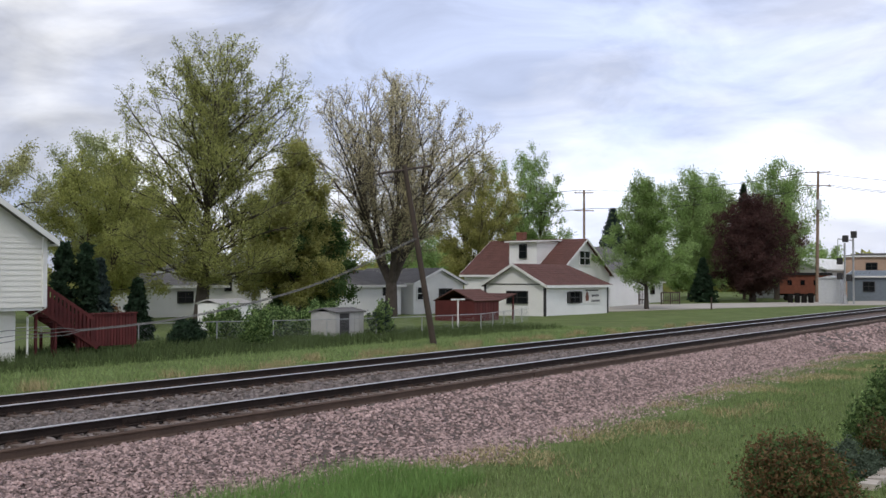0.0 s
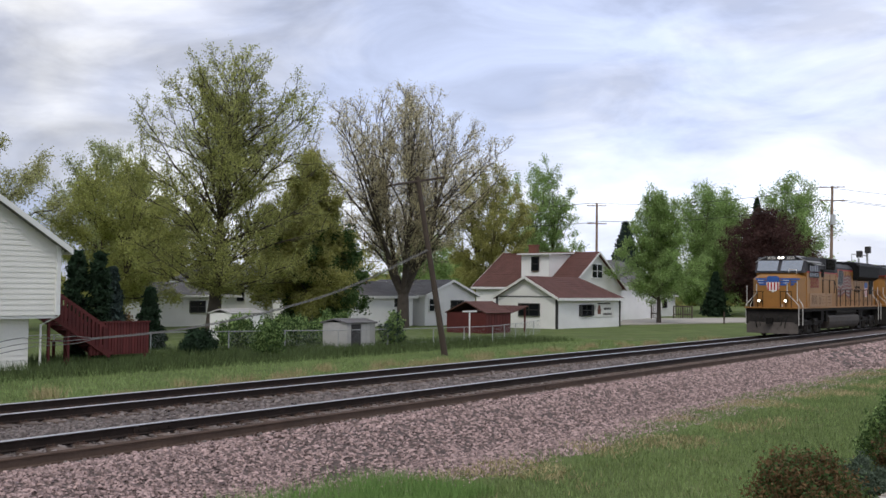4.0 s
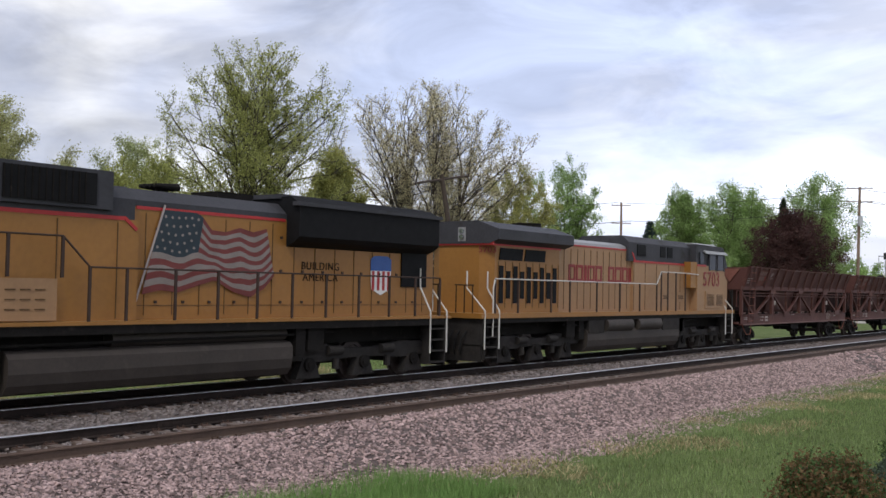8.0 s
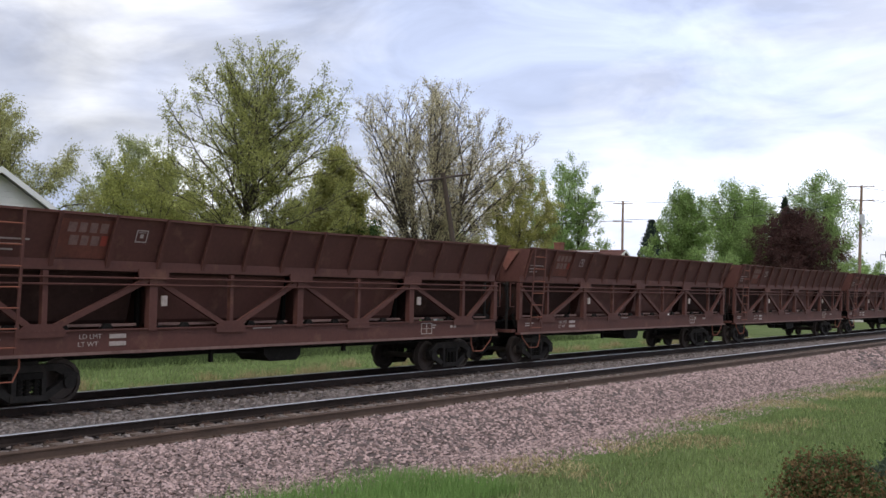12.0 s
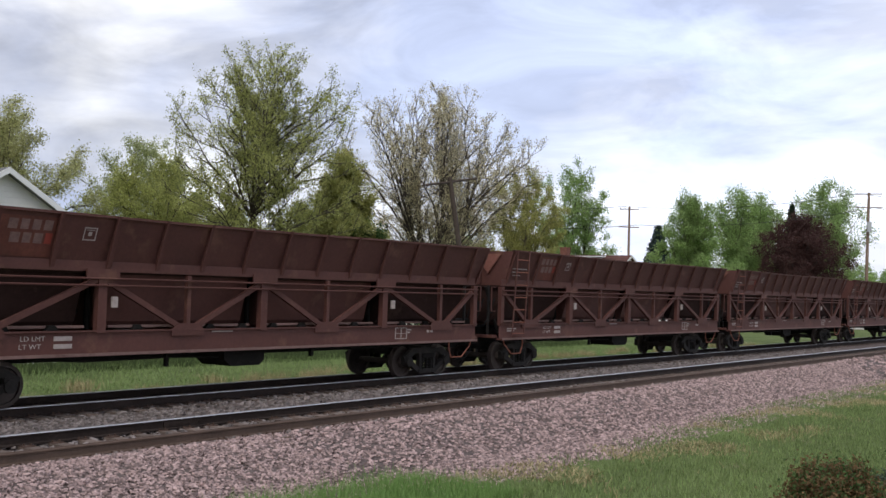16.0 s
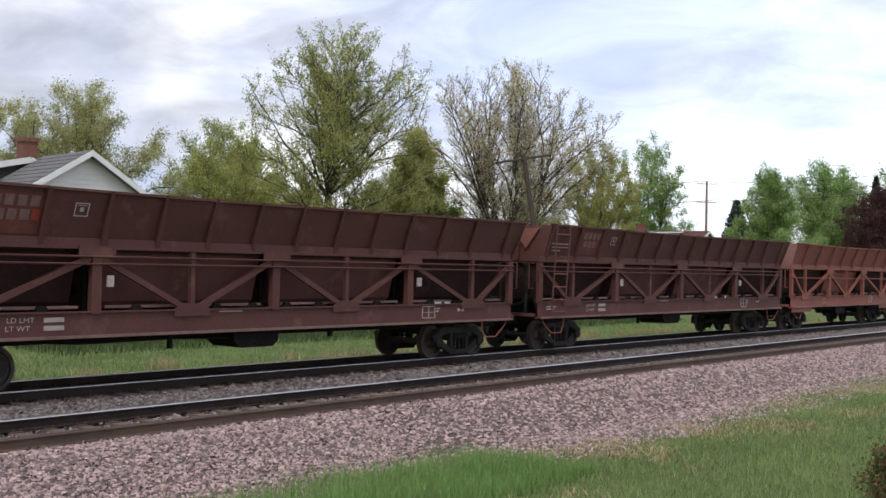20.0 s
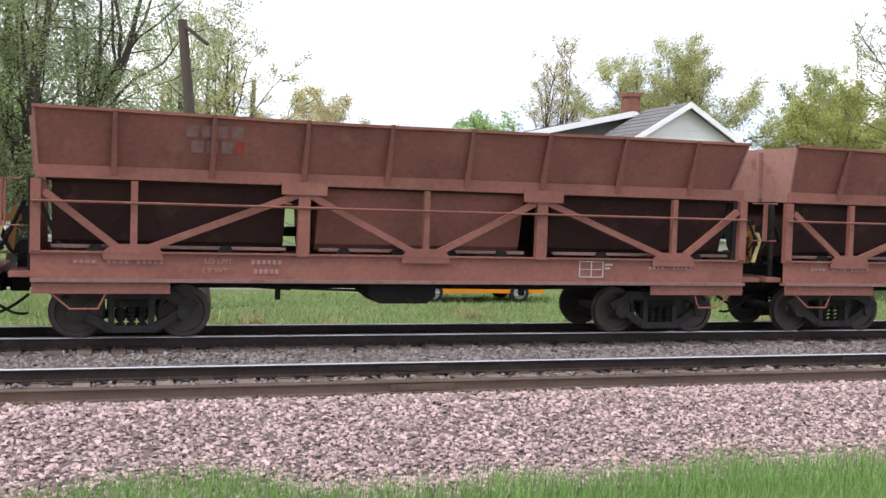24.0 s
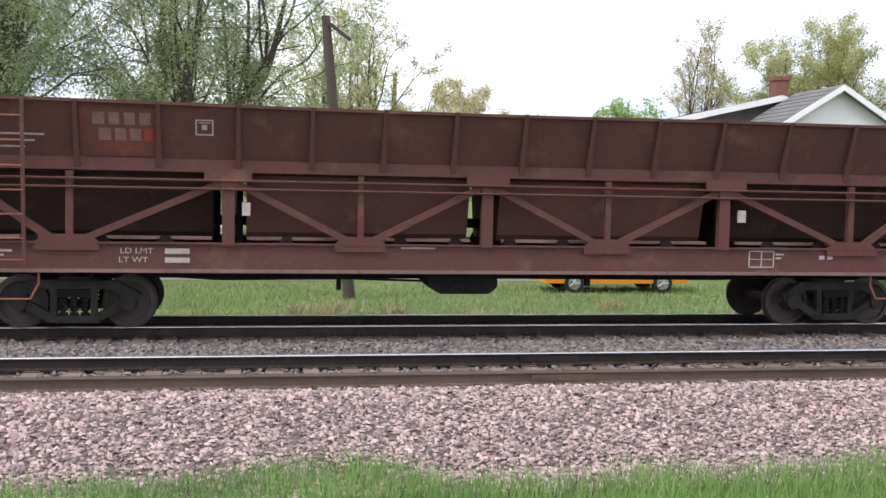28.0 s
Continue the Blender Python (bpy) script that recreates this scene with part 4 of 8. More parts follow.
def end_gear(loco, x, k, plow):
    """Pilot plate, steps, coupler and hoses at one end; k is +1 at the low end of the length, -1 at the other."""
    bm = bmesh.new()
    box(bm, min(x, x + 0.10 * k), max(x, x + 0.10 * k), -1.45, 1.45, 0.72, 1.58)
    part("pilot_plate", bm, M_TRUCK, loco, bevel=0.015)
    bm = bmesh.new()
    if plow:
        prism(bm, [(x - 0.38 * k, -0.0), (x + 0.05 * k, -1.45), (x + 0.12 * k, -1.45), (x - 0.28 * k, 0.0), (x + 0.12 * k, 1.45), (x + 0.05 * k, 1.45)], "z", 0.16, 0.80)
    else:
        box(bm, min(x, x + 0.08 * k), max(x, x + 0.08 * k), -1.4, 1.4, 0.25, 0.75)
    part("plough", bm, M_PLOUGH if plow else M_TRUCK, loco, bevel=0.015)
    bm = bmesh.new()
    box(bm, min(x - 0.55 * k, x), max(x - 0.55 * k, x), -0.13, 0.13, 0.76, 1.0)
    prism(bm, [(x - 0.62 * k, -0.18), (x - 0.40 * k, -0.21), (x - 0.36 * k, 0.0), (x - 0.40 * k, 0.2), (x - 0.62 * k, 0.14)], "z", 0.70, 1.06)
    part("coupler", bm, M_UNDER, loco, bevel=0.02)
    bm = bmesh.new()
    for y0 in (-0.9, -0.65, -0.42, 0.42, 0.65, 0.9):
        path_tube(bm, [(x - 0.02 * k, y0, 1.15), (x - 0.18 * k, y0 * 0.95, 0.95), (x - 0.22 * k, y0 * 0.9, 0.62), (x - 0.12 * k, y0 * 0.85, 0.45)], 0.026, 6)
    part("brake_hose", bm, M_HOSE, loco)
    for s in (-1, 1):
        bm = bmesh.new()
        xa, xb = x + 0.12 * k, x + 0.80 * k
        for i in range(4):
            bm = bmesh.new()
            z = 0.34 + 0.31 * i
            box(bm, min(xa, xb), max(xa, xb), s * 1.47 - 0.30 * (s > 0), s * 1.47 + 0.30 * (s < 0), z, z + 0.045)
            part("step_tread", bm, M_TRUCK, loco)
        for xx in (xa, xb):
            bm = bmesh.new()
            box(bm, xx - 0.02, xx + 0.02, s * 1.47 - 0.32 * (s > 0), s * 1.47 + 0.32 * (s < 0), 0.30, 1.56)
            part("step_side", bm, M_TRUCK, loco)
        for xx, lean in ((xa - 0.05 * k, -0.22), (xb + 0.02 * k, 0.0)):
            bm = bmesh.new()
            y = s * 1.49
            path_tube(bm, [(xx, y, 0.62), (xx, y, 1.78), (xx - 0.05 * k, s * (1.08 + lean), 2.46), (xx - 0.05 * k, s * (1.08 + lean), 2.98)], 0.024, 6)
            part("step_handrail", bm, M_HANDRAIL, loco, "white tubular step handrail")
    bm = bmesh.new()
    for y0 in (-1.1, -0.8, -0.5, 0.5, 0.8, 1.1):
        tube(bm, (x - 0.02 * k, y0, 1.6), (x - 0.02 * k, y0, 2.55), 0.018, 6)
    tube(bm, (x - 0.02 * k, -1.15, 2.55), (x - 0.02 * k, -0.45, 2.55), 0.018, 6)
    tube(bm, (x - 0.02 * k, 0.45, 2.55), (x - 0.02 * k, 1.15, 2.55), 0.018, 6)
    part("end_railing", bm, M_UNDER, loco)


def frame_and_tank(loco, L, tank, tank_label, drums):
    bm = bmesh.new()
    box(bm, 0.75, L - 0.75, -1.47, 1.47, 1.40, 1.60)
    part("underframe", bm, M_UNDER, loco, bevel=0.01)
    bm = bmesh.new()
    box(bm, 1.0, L - 1.0, -0.85, 0.85, 0.98, 1.40)
    part("centre_sill", bm, M_UNDER, loco)
    for xe in (5.7, L - 6.2):
        bm = bmesh.new()
        box(bm, xe, xe + 0.55, -1.38, 1.38, 0.85, 1.40)
        part("equipment_rack", bm, M_UNDER, loco, bevel=0.02)
    x0, x1 = tank
    bm = bmesh.new()
    prism(bm, [(-1.22, 1.12), (-1.34, 1.08), (-1.42, 0.98), (-1.43, 0.70), (-1.38, 0.48), (-1.27, 0.33), (-1.1, 0.28), (1.1, 0.28), (1.27, 0.33), (1.38, 0.48), (1.43, 0.70), (1.42, 0.98), (1.34, 1.08), (1.22, 1.12)], "x", x0, x1)
    part("fuel_tank", bm, M_TANKGREY, loco, tank_label, bevel=0.04)
    for a, b, y, z, r in drums:
        bm = bmesh.new()
        tube(bm, (a, y, z), (b, y, z), r, 32)
        part("air_reservoir", bm, M_TANKGREY, loco, bevel=0.03, smooth=False)
    bm = bmesh.new()
    for x in (x0 - 0.35, x1 + 0.3):
        box(bm, x - 0.16, x + 0.16, -1.38, -1.1, 0.75, 1.4)
    path_tube(bm, [(x0 - 1.5, -1.3, 1.28), (x0, -1.3, 1.22), (x1, -1.3, 1.25), (x1 + 1.5, -1.3, 1.3)], 0.03)
    part("air_piping", bm, M_UNDER, loco)


def wavy_flag(loco, y):
    """A painted waving flag on a staff: striped panels, a dark canton, pale dots; worked as one thin mesh of cells."""
    nx_, nz_ = 36, 13
    top_u, top_z = (0, 0.3, 0.36, 0.44, 0.58, 0.72, 0.86, 1), (4.0, 3.99, 3.9, 3.64, 3.62, 3.74, 3.66, 3.76)
    low_u, low_z = (0, 0.12, 0.25, 0.38, 0.52, 0.66, 0.8, 0.92, 1), (2.19, 2.28, 2.24, 2.38, 2.52, 2.26, 2.14, 2.36, 2.66)

    def at(u, w):
        xl, xr = 10.41 + 0.52 * w, 14.15 - 0.28 * w
        zt, zb = np.interp(u, top_u, top_z), np.interp(u, low_u, low_z)
        return (xl + (xr - xl) * u, y, zb + (zt - zb) * w + 0.06 * math.sin(u * 17 + w * 3) * math.sin(w * math.pi))

    verts = [at(i / nx_, j / nz_) for i in range(nx_ + 1) for j in range(nz_ + 1)]
    faces, mats = [], []
    for i in range(nx_):
        for j in range(nz_):
            a = i * (nz_ + 1) + j
            faces.append((a, a + nz_ + 1, a + nz_ + 2, a + 1))
            mats.append(2 if i < 13 and j >= 6 else (0 if j % 2 == 0 else 1))
    me = raw_mesh(verts, faces, M_FLAGRED)
    me.materials.append(M_FLAGWHITE)
    me.materials.append(M_FLAGBLUE)
    me.polygons.foreach_set("material_index", mats)
    part("painted_flag", me, None, loco, "painted waving striped flag, faded")
    bm = bmesh.new()
    for j in range(5):
        for i in range(6 if j % 2 == 0 else 5):
            x, _, z = at((i * 2.1 + (1.0 if j % 2 == 0 else 2.0)) / nx_, (6.8 + j * 1.3) / nz_)
            tube(bm, (x, y - 0.004, z), (x, y + 0.002, z), 0.036, 5)
    tagged(part("flag_star", bm, M_FLAGWHITE, loco), kind="stuff")
    bm = bmesh.new()
    beam(bm, (10.2, y, 1.83), (10.95, y, 4.1), 0.05, 0.006)
    part("painted_staff", bm, M_WHITEDIRTY, loco)


def shield(loco, cx, z0, w, h, m):
    """A plain heraldic shape: blue upper band over red and pale bars."""
    bm = bmesh.new()
    prism(bm, [(-w, 0.62 * h), (w, 0.62 * h), (w, 0.92 * h), (0.6 * w, h), (-0.6 * w, h), (-w, 0.92 * h)], "y", -0.006, 0.004, m)
    part("emblem_band", bm, M_BLUE, loco)
    bm = bmesh.new()
    prism(bm, [(-w, 0.62 * h), (-w * 0.9, 0.15 * h), (0, 0), (w * 0.9, 0.15 * h), (w, 0.62 * h)], "y", -0.004, 0.004, m)
    part("emblem_field", bm, M_WHITE, loco)
    bm = bmesh.new()
    for i in range(4):
        x = -w * 0.75 + i * w * 0.5
        box(bm, x - w * 0.12, x + w * 0.12, -0.008, 0.002, 0.12 * h, 0.61 * h, m)
    part("emblem_bar", bm, M_REDSTRIPE, loco)


def block_letters(loco, x0, widths, z0, h, y, mat_):
    """A brand name drawn as plain letter-sized shapes."""
    x = x0
    for w in widths:
        if w > 0:
            bm = bmesh.new()
            t = 0.16 * h
            box(bm, x, x + t, y - 0.004, y + 0.01, z0, z0 + h)
            box(bm, x + w - t, x + w, y - 0.004, y + 0.01, z0, z0 + h)
            if w > 0.34:
                box(bm, x + t, x + w - t, y - 0.004, y + 0.01, z0, z0 + 0.17 * h)
                box(bm, x + t, x + w - t, y - 0.004, y + 0.01, z0 + 0.83 * h, z0 + h)
            part("brand_block", bm, mat_, loco)
            x += w + 0.07
        else:
            x -= w
    return x


def louvre_panel(loco, x0, x1, z0, z1, y, mat_, slots):
    bm = bmesh.new()
    box(bm, x0, x1, y - 0.02, y + 0.02, z0, z1)
    p = part("access_panel", bm, mat_, loco, bevel=0.01)
    for sx0, sx1, n in slots:
        bm = bmesh.new()
        for i in range(n):
            z = z0 + 0.12 + (z1 - z0 - 0.24) * (i + 0.5) / n
            box(bm, sx0, sx1, y - 0.035, y - 0.018, z - 0.013, z + 0.013)
        tagged(part("louvre", bm, M_SEAM, p), kind="stuff")


# -- leading locomotive: wide-nose road unit --
lead = thing("diesel_locomotive", "yellow wide-nose diesel locomotive with grey roof and a painted flag", "locomotive", "locomotives of the train")
LEAD0, L1 = -24.34, 21.2
frame_and_tank(lead, L1, (7.3, 14.45), "grimy fuel tank with rounded corners", [(9.6, 14.4, -1.12, 1.28, 0.16)])
loco_truck(lead, (1.75, 3.75, 5.8))
loco_truck(lead, (15.2, 17.2, 19.25))
end_gear(lead, 0.78, 1, True)
end_gear(lead, L1 - 0.72, -1, False)
bm = bmesh.new()
box(bm, 0.55, L1 - 0.6, -1.50, 1.50, 1.585, 1.655)
part("walkway", bm, M_YELLOW, lead, "yellow-edged walkway deck", bevel=0.01)
# nose with chamfered front
bm = bmesh.new()
ring = lambda x, w, z1: [(x, -w, 1.65), (x, w, 1.65), (x, w, z1 - 0.22), (x, w - 0.28, z1), (x, -w + 0.28, z1), (x, -w, z1 - 0.22)]
sections = [ring(0.92, 0.92, 3.34), ring(1.0, 1.0, 3.42), ring(1.5, 1.28, 3.50), ring(2.35, 1.40, 3.62), ring(2.9, 1.43, 3.66)]
vs = [[bm.verts.new(c) for c in s] for s in sections]
for r0, r1 in zip(vs, vs[1:]):
    for j in range(6):
        bm.faces.new((r0[j], r1[j], r1[(j + 1) % 6], r0[(j + 1) % 6]))
bm.faces.new(vs[0][::-1])
bm.faces.new(vs[-1])
part("nose", bm, M_YELLOW, lead, bevel=0.03)
bm = bmesh.new()
box(bm, 0.885, 0.93, -0.42, 0.05, 1.7, 3.1)
part("nose_door", bm, M_YELLOW, lead, bevel=0.01)
shield(lead, 0, 0, 0.36, 0.92, Matrix.Translation((0.86, -0.05, 2.52)) @ Matrix.Rotation(radians(-90), 4, "Z"))
for s in (-1, 1):
    bm = bmesh.new()
    mm = Matrix.Translation((0.90, -0.05, 2.55)) @ Matrix.Rotation(radians(-90), 4, "Z")
    for i in range(3):
        box(bm, *sorted((s * 0.40, s * (1.00 - 0.10 * (2 - i)))), -0.004, 0.012, 0.36 + 0.15 * i, 0.47 + 0.15 * i, mm)
    part("emblem_wing", bm, M_BLUE, lead, "blue painted wing")
    if s > 0:  # the wing runs on round the chamfer of the nose
        for i in range(3):
            bm = bmesh.new()
            z0 = 2.91 + 0.15 * i
            xa, ya, xb, yb = 0.985, -1.0, 1.20 + 0.17 * i, -1.09 - 0.105 * i
            q = [(xa, ya - 0.012, z0), (xb, yb - 0.03, z0 + 0.02), (xb + 0.04, yb - 0.05, z0 + 0.11), (xa, ya - 0.012, z0 + 0.11)]
            fr = [bm.verts.new((p[0] - 0.03, p[1] - 0.012, p[2])) for p in q]
            bk = [bm.verts.new((p[0] + 0.05, p[1] + 0.05, p[2])) for p in q]
            bm.faces.new(fr)
            bm.faces.new(bk[::-1])
            for j in range(4):
                bm.faces.new((fr[j], bk[j], bk[(j + 1) % 4], fr[(j + 1) % 4]))
            part("emblem_wing_tip", bm, M_BLUE, lead)
    bm = bmesh.new()
    for i in range(2):
        box(bm, *sorted((s * 0.55, s * 0.86)), -0.008, 0.010, 0.405 + 0.15 * i + 0.075, 0.435 + 0.15 * i + 0.075, mm)
    part("emblem_feather", bm, M_WHITE, lead)
    bm = bmesh.new()
    y = -0.05 + s * 0.75
    tube(bm, (0.72, y, 2.02), (0.92, y, 2.02), 0.10, 16)
    part("ditch_light_housing", bm, M_UNDER, lead, bevel=0.01)
# cab, yellow below and grey above
bm = bmesh.new()
box(bm, 2.55, 5.45, -1.45, 1.45, 1.65, 3.72)
part("cab_side", bm, M_YELLOW, lead, bevel=0.02)
bm = bmesh.new()
prism(bm, [(2.10, 3.66), (5.45, 3.72), (5.45, 4.60), (2.85, 4.60), (2.62, 4.50)], "y", -1.40, 1.40)
part("cab_upper", bm, M_GREYROOF, lead, bevel=0.05)
bm = bmesh.new()
prism(bm, [(-1.52, 4.28), (-1.50, 4.33), (-0.85, 4.66), (0.85, 4.66), (1.50, 4.33), (1.52, 4.28), (0.85, 4.60), (-0.85, 4.60)], "x", 2.50, 5.40)
part("cab_roof", bm, M_SILVER, lead, "silver-painted sloping cab roof edge")
bm = bmesh.new()
box(bm, 2.45, 2.75, -0.85, 0.85, 4.40, 4.66)
part("number_box", bm, M_GREYROOF, lead, bevel=0.03)
for s in (-1, 1):
    bm = bmesh.new()
    c = [(2.13, s * 0.10, 3.74), (2.13, s * 1.26, 3.74), (2.51, s * 1.30, 4.36), (2.51, s * 0.10, 4.36)]
    c2 = [(p[0] - 0.05, p[1], p[2] + 0.02) for p in c]
    f0, f1 = [bm.verts.new(p) for p in c], [bm.verts.new(p) for p in c2]
    bm.faces.new(f0), bm.faces.new(f1[::-1])
    for j in range(4):
        bm.faces.new((f0[j], f0[(j + 1) % 4], f1[(j + 1) % 4], f1[j]))
    part("windscreen", bm, M_CABGLASS, lead, "windscreen reflecting the bright sky")
    lettering("road_number", "3830", 0.24, M_WHITE, lead, Matrix.Translation((2.44, 0.55 * s, 4.52)) @ Euler((radians(90), 0, radians(-90))).to_matrix().to_4x4())
    # side windows
    bm = bmesh.new()
    box(bm, 3.05, 4.95, s * 1.45 - 0.03, s * 1.45 + 0.03, 3.40, 3.47)
    box(bm, 3.05, 4.95, s * 1.45 - 0.03, s * 1.45 + 0.03, 4.13, 4.18)
    for x in (3.05, 3.50, 3.95, 4.5, 4.92):
        box(bm, x - 0.03, x + 0.03, s * 1.45 - 0.03, s * 1.45 + 0.03, 3.4, 4.15)
    part("window_frame", bm, M_GREYROOF, lead)
    bm = bmesh.new()
    box(bm, 3.08, 4.92, s * 1.45 - 0.015, s * 1.45 + 0.015, 3.45, 4.14)
    part("cab_window", bm, M_GLASS, lead)
    bm = bmesh.new()
    prism(bm, [(s * 1.46, 4.20), (s * 1.80, 4.12), (s * 1.80, 4.15), (s * 1.46, 4.24)], "x", 3.5, 4.9)
    part("sunshade", bm, M_SILVER, lead, "silver sunshade over the cab window")
M_LAMP = bpy.data.materials.new("lit_headlamp")
M_LAMP.use_nodes = True
M_LAMP.node_tree.nodes["Principled BSDF"].inputs["Emission Color"].default_value = (1.0, 0.93, 0.78, 1)
M_LAMP.node_tree.nodes["Principled BSDF"].inputs["Emission Strength"].default_value = 5.0
for y, z, x, r in ((-0.11, 4.55, 2.42, 0.062), (0.10, 4.55, 2.42, 0.062), (-0.80, 2.02, 0.70, 0.068), (0.70, 2.02, 0.70, 0.068)):
    bm = bmesh.new()
    tube(bm, (x, y, z), (x + 0.06, y, z), r, 16)
    part("headlight", bm, M_LAMP, lead, "lit round headlight")
lettering("road_number", "3830", 0.84, M_REDLETTER, lead, pose(4.0, -1.472, 3.05, 90), "red painted road number", spacing=1.08)
louvre_panel(lead, 3.0, 5.4, 1.70, 2.48, -1.475, M_YELLOW_OLD, [(3.35, 3.8, 8), (3.95, 4.4, 8), (4.85, 5.25, 7)])
louvre_panel(lead, 5.75, 7.0, 1.68, 2.48, -1.30, M_YELLOW_OLD, [(5.95, 6.15, 3), (6.25, 6.45, 3), (6.55, 6.75, 3)])
louvre_panel(lead, 7.05, 8.3, 1.68, 2.48, -1.30, M_YELLOW_OLD, [(7.25, 7.45, 3), (7.55, 7.75, 3), (7.85, 8.05, 3)])
# electrical bay, hood, radiator
bm = bmesh.new()
box(bm, 5.45, 10.2, -1.18, 1.18, 1.65, 3.72)
part("equipment_bay", bm, M_YELLOW, lead, bevel=0.02)
bm = bmesh.new()
prism(bm, [(-1.18, 3.72), (-1.18, 4.15), (-0.9, 4.42), (0.9, 4.42), (1.18, 4.15), (1.18, 3.72)], "x", 5.45, 10.1)
part("equipment_roof", bm, M_GREYROOF, lead, bevel=0.02)
bm = bmesh.new()
box(bm, 7.0, 9.5, -1.28, 1.28, 3.88, 4.66)
part("air_filter_housing", bm, M_GREYROOF, lead, bevel=0.05)
for x0, x1, z0, z1, y in ((7.15, 9.1, 3.96, 4.58, -1.29), (5.75, 6.9, 3.46, 3.95, -1.2)):
    bm = bmesh.new()
    box(bm, x0, x1, y - 0.03, y + 0.03, z0, z1)
    part("intake_grille", bm, M_BLACK, lead, "black intake grille")
    bm = bmesh.new()
    for i in range(int((x1 - x0) / 0.14)):
        box(bm, x0 + 0.14 * i, x0 + 0.14 * i + 0.025, y - 0.05, y - 0.028, z0, z1)
    part("grille_bar", bm, M_UNDER, lead)
bm = bmesh.new()
prism(bm, [(-1.02, 1.65), (-1.02, 4.02), (1.02, 4.02), (1.02, 1.65)], "x", 10.2, 20.35)
part("hood", bm, M_YELLOW, lead, bevel=0.02)
bm = bmesh.new()
prism(bm, [(-1.02, 4.02), (-1.02, 4.16), (-0.72, 4.42), (0.72, 4.42), (1.02, 4.16), (1.02, 4.02)], "x", 9.5, 20.35)
part("hood_roof", bm, M_GREYROOF, lead, bevel=0.02)
bm = bmesh.new()
box(bm, 2.62, 5.45, -1.465, -1.44, 3.68, 3.76)
box(bm, 5.45, 9.9, -1.195, -1.17, 3.70, 3.78)
beam(bm, (9.85, -1.185, 3.76), (10.15, -1.185, 3.52), 0.07, 0.03)
box(bm, 10.25, 14.5, -1.035, -1.01, 3.97, 4.04)
part("red_stripe", bm, M_REDSTRIPE, lead)
for s in (-1, 1):
    bm = bmesh.new()
    prism(bm, [(s * 1.0, 3.36), (s * 1.30, 3.50), (s * 1.44, 3.62), (s * 1.44, 4.40), (s * 1.15, 4.60), (0, 4.60), (0, 3.36)], "x", 14.55, 20.05)
    part("radiator_housing", bm, M_BLACK, lead, "black flared radiator housing", bevel=0.02)
    bm = bmesh.new()
    box(bm, 14.45, 20.12, s * 1.40 - 0.1, s * 1.40 + 0.1, 4.36, 4.46)
    part("radiator_rim", bm, M_GREYROOF, lead)
    bm = bmesh.new()
    box(bm, 18.9, 20.0, s * 1.04 - 0.02, s * 1.04 + 0.02, 2.45, 3.4)
    part("vent_grille", bm, M_BLACK, lead)
bm = bmesh.new()
box(bm, 14.5, 20.1, -0.85, 0.85, 4.55, 4.66)
part("radiator_top", bm, M_GREYROOF, lead, bevel=0.02)
bm = bmesh.new()
panel_lines(bm, [10.5 + 0.72 * i for i in range(14)], -1.028, 1.75, 3.9)
panel_lines(bm, [5.5, 6.95, 8.35, 9.7], -1.19, 1.7, 3.65)
box(bm, 10.2, 20.3, -1.03, -1.02, 1.95, 1.965)
part("door_seam", bm, M_SEAM, lead)
bm = bmesh.new()
for i in range(13):
    for z in (3.55, 2.75, 2.0):
        box(bm, 10.75 + 0.72 * i, 10.82 + 0.72 * i, -1.045, -1.02, z, z + 0.06)
part("door_latch", bm, M_DARKRAIL, lead)
bm = bmesh.new()
tube(bm, (11.8, 0.2, 4.42), (11.8, 0.2, 4.62), 0.10, 8)
for k in (-0.25, -0.1, 0.1, 0.25):
    tube(bm, (11.45, 0.2 + k, 4.62), (12.1, 0.2 + k, 4.62), 0.045, 8, 0.09)
part("air_horn", bm, M_UNDER, lead)
bm = bmesh.new()
box(bm, 12.9, 14.0, -0.45, 0.45, 4.42, 4.60)
part("exhaust_stack", bm, M_UNDER, lead, bevel=0.03)
wavy_flag(lead, -1.06)
lettering("slogan", "BUILDING", 0.27, M_UNDER, lead, pose(15.75, -1.03, 2.92, 90), spacing=1.15)
lettering("slogan", "AMERICA", 0.27, M_UNDER, lead, pose(15.75, -1.03, 2.64, 90), spacing=1.15)
shield(lead, 0, 0, 0.42, 1.05, Matrix.Translation((18.05, -1.035, 2.22)))
handrail(lead, [5.75, 7.2, 8.3], -1.46, 1.65, 3.30, posts=False)
for x in (5.75, 7.2, 8.3):
    bm = bmesh.new()
    box(bm, x - 0.03, x + 0.03, -1.48, -1.44, 2.5, 3.30)
    part("stanchion", bm, M_DARKRAIL, lead)
bm = bmesh.new()
tube(bm, (8.3, -1.46, 3.30), (8.9, -1.46, 2.72), 0.02, 6)
part("handrail", bm, M_DARKRAIL, lead)
handrail(lead, [8.9, 9.75, 10.95, 12.1, 13.25, 14.35, 15.5, 16.7, 17.9, 19.0, 20.1], -1.46, 1.62, 2.72)
bm = bmesh.new()
path_tube(bm, [(2.0, -0.6, 3.64), (2.0, -0.6, 3.86), (1.75, -1.1, 3.82), (1.75, -1.1, 3.56)], 0.018)
path_tube(bm, [(0.98, -0.55, 2.05), (0.92, -0.55, 1.68)], 0.03)
tube(bm, (0.80, -1.42, 2.0), (0.80, -1.42, 3.15), 0.022, 6)
tube(bm, (0.80, 1.42, 1.7), (0.80, 1.42, 2.9), 0.022, 6)
part("nose_grab_iron", bm, M_HANDRAIL, lead)

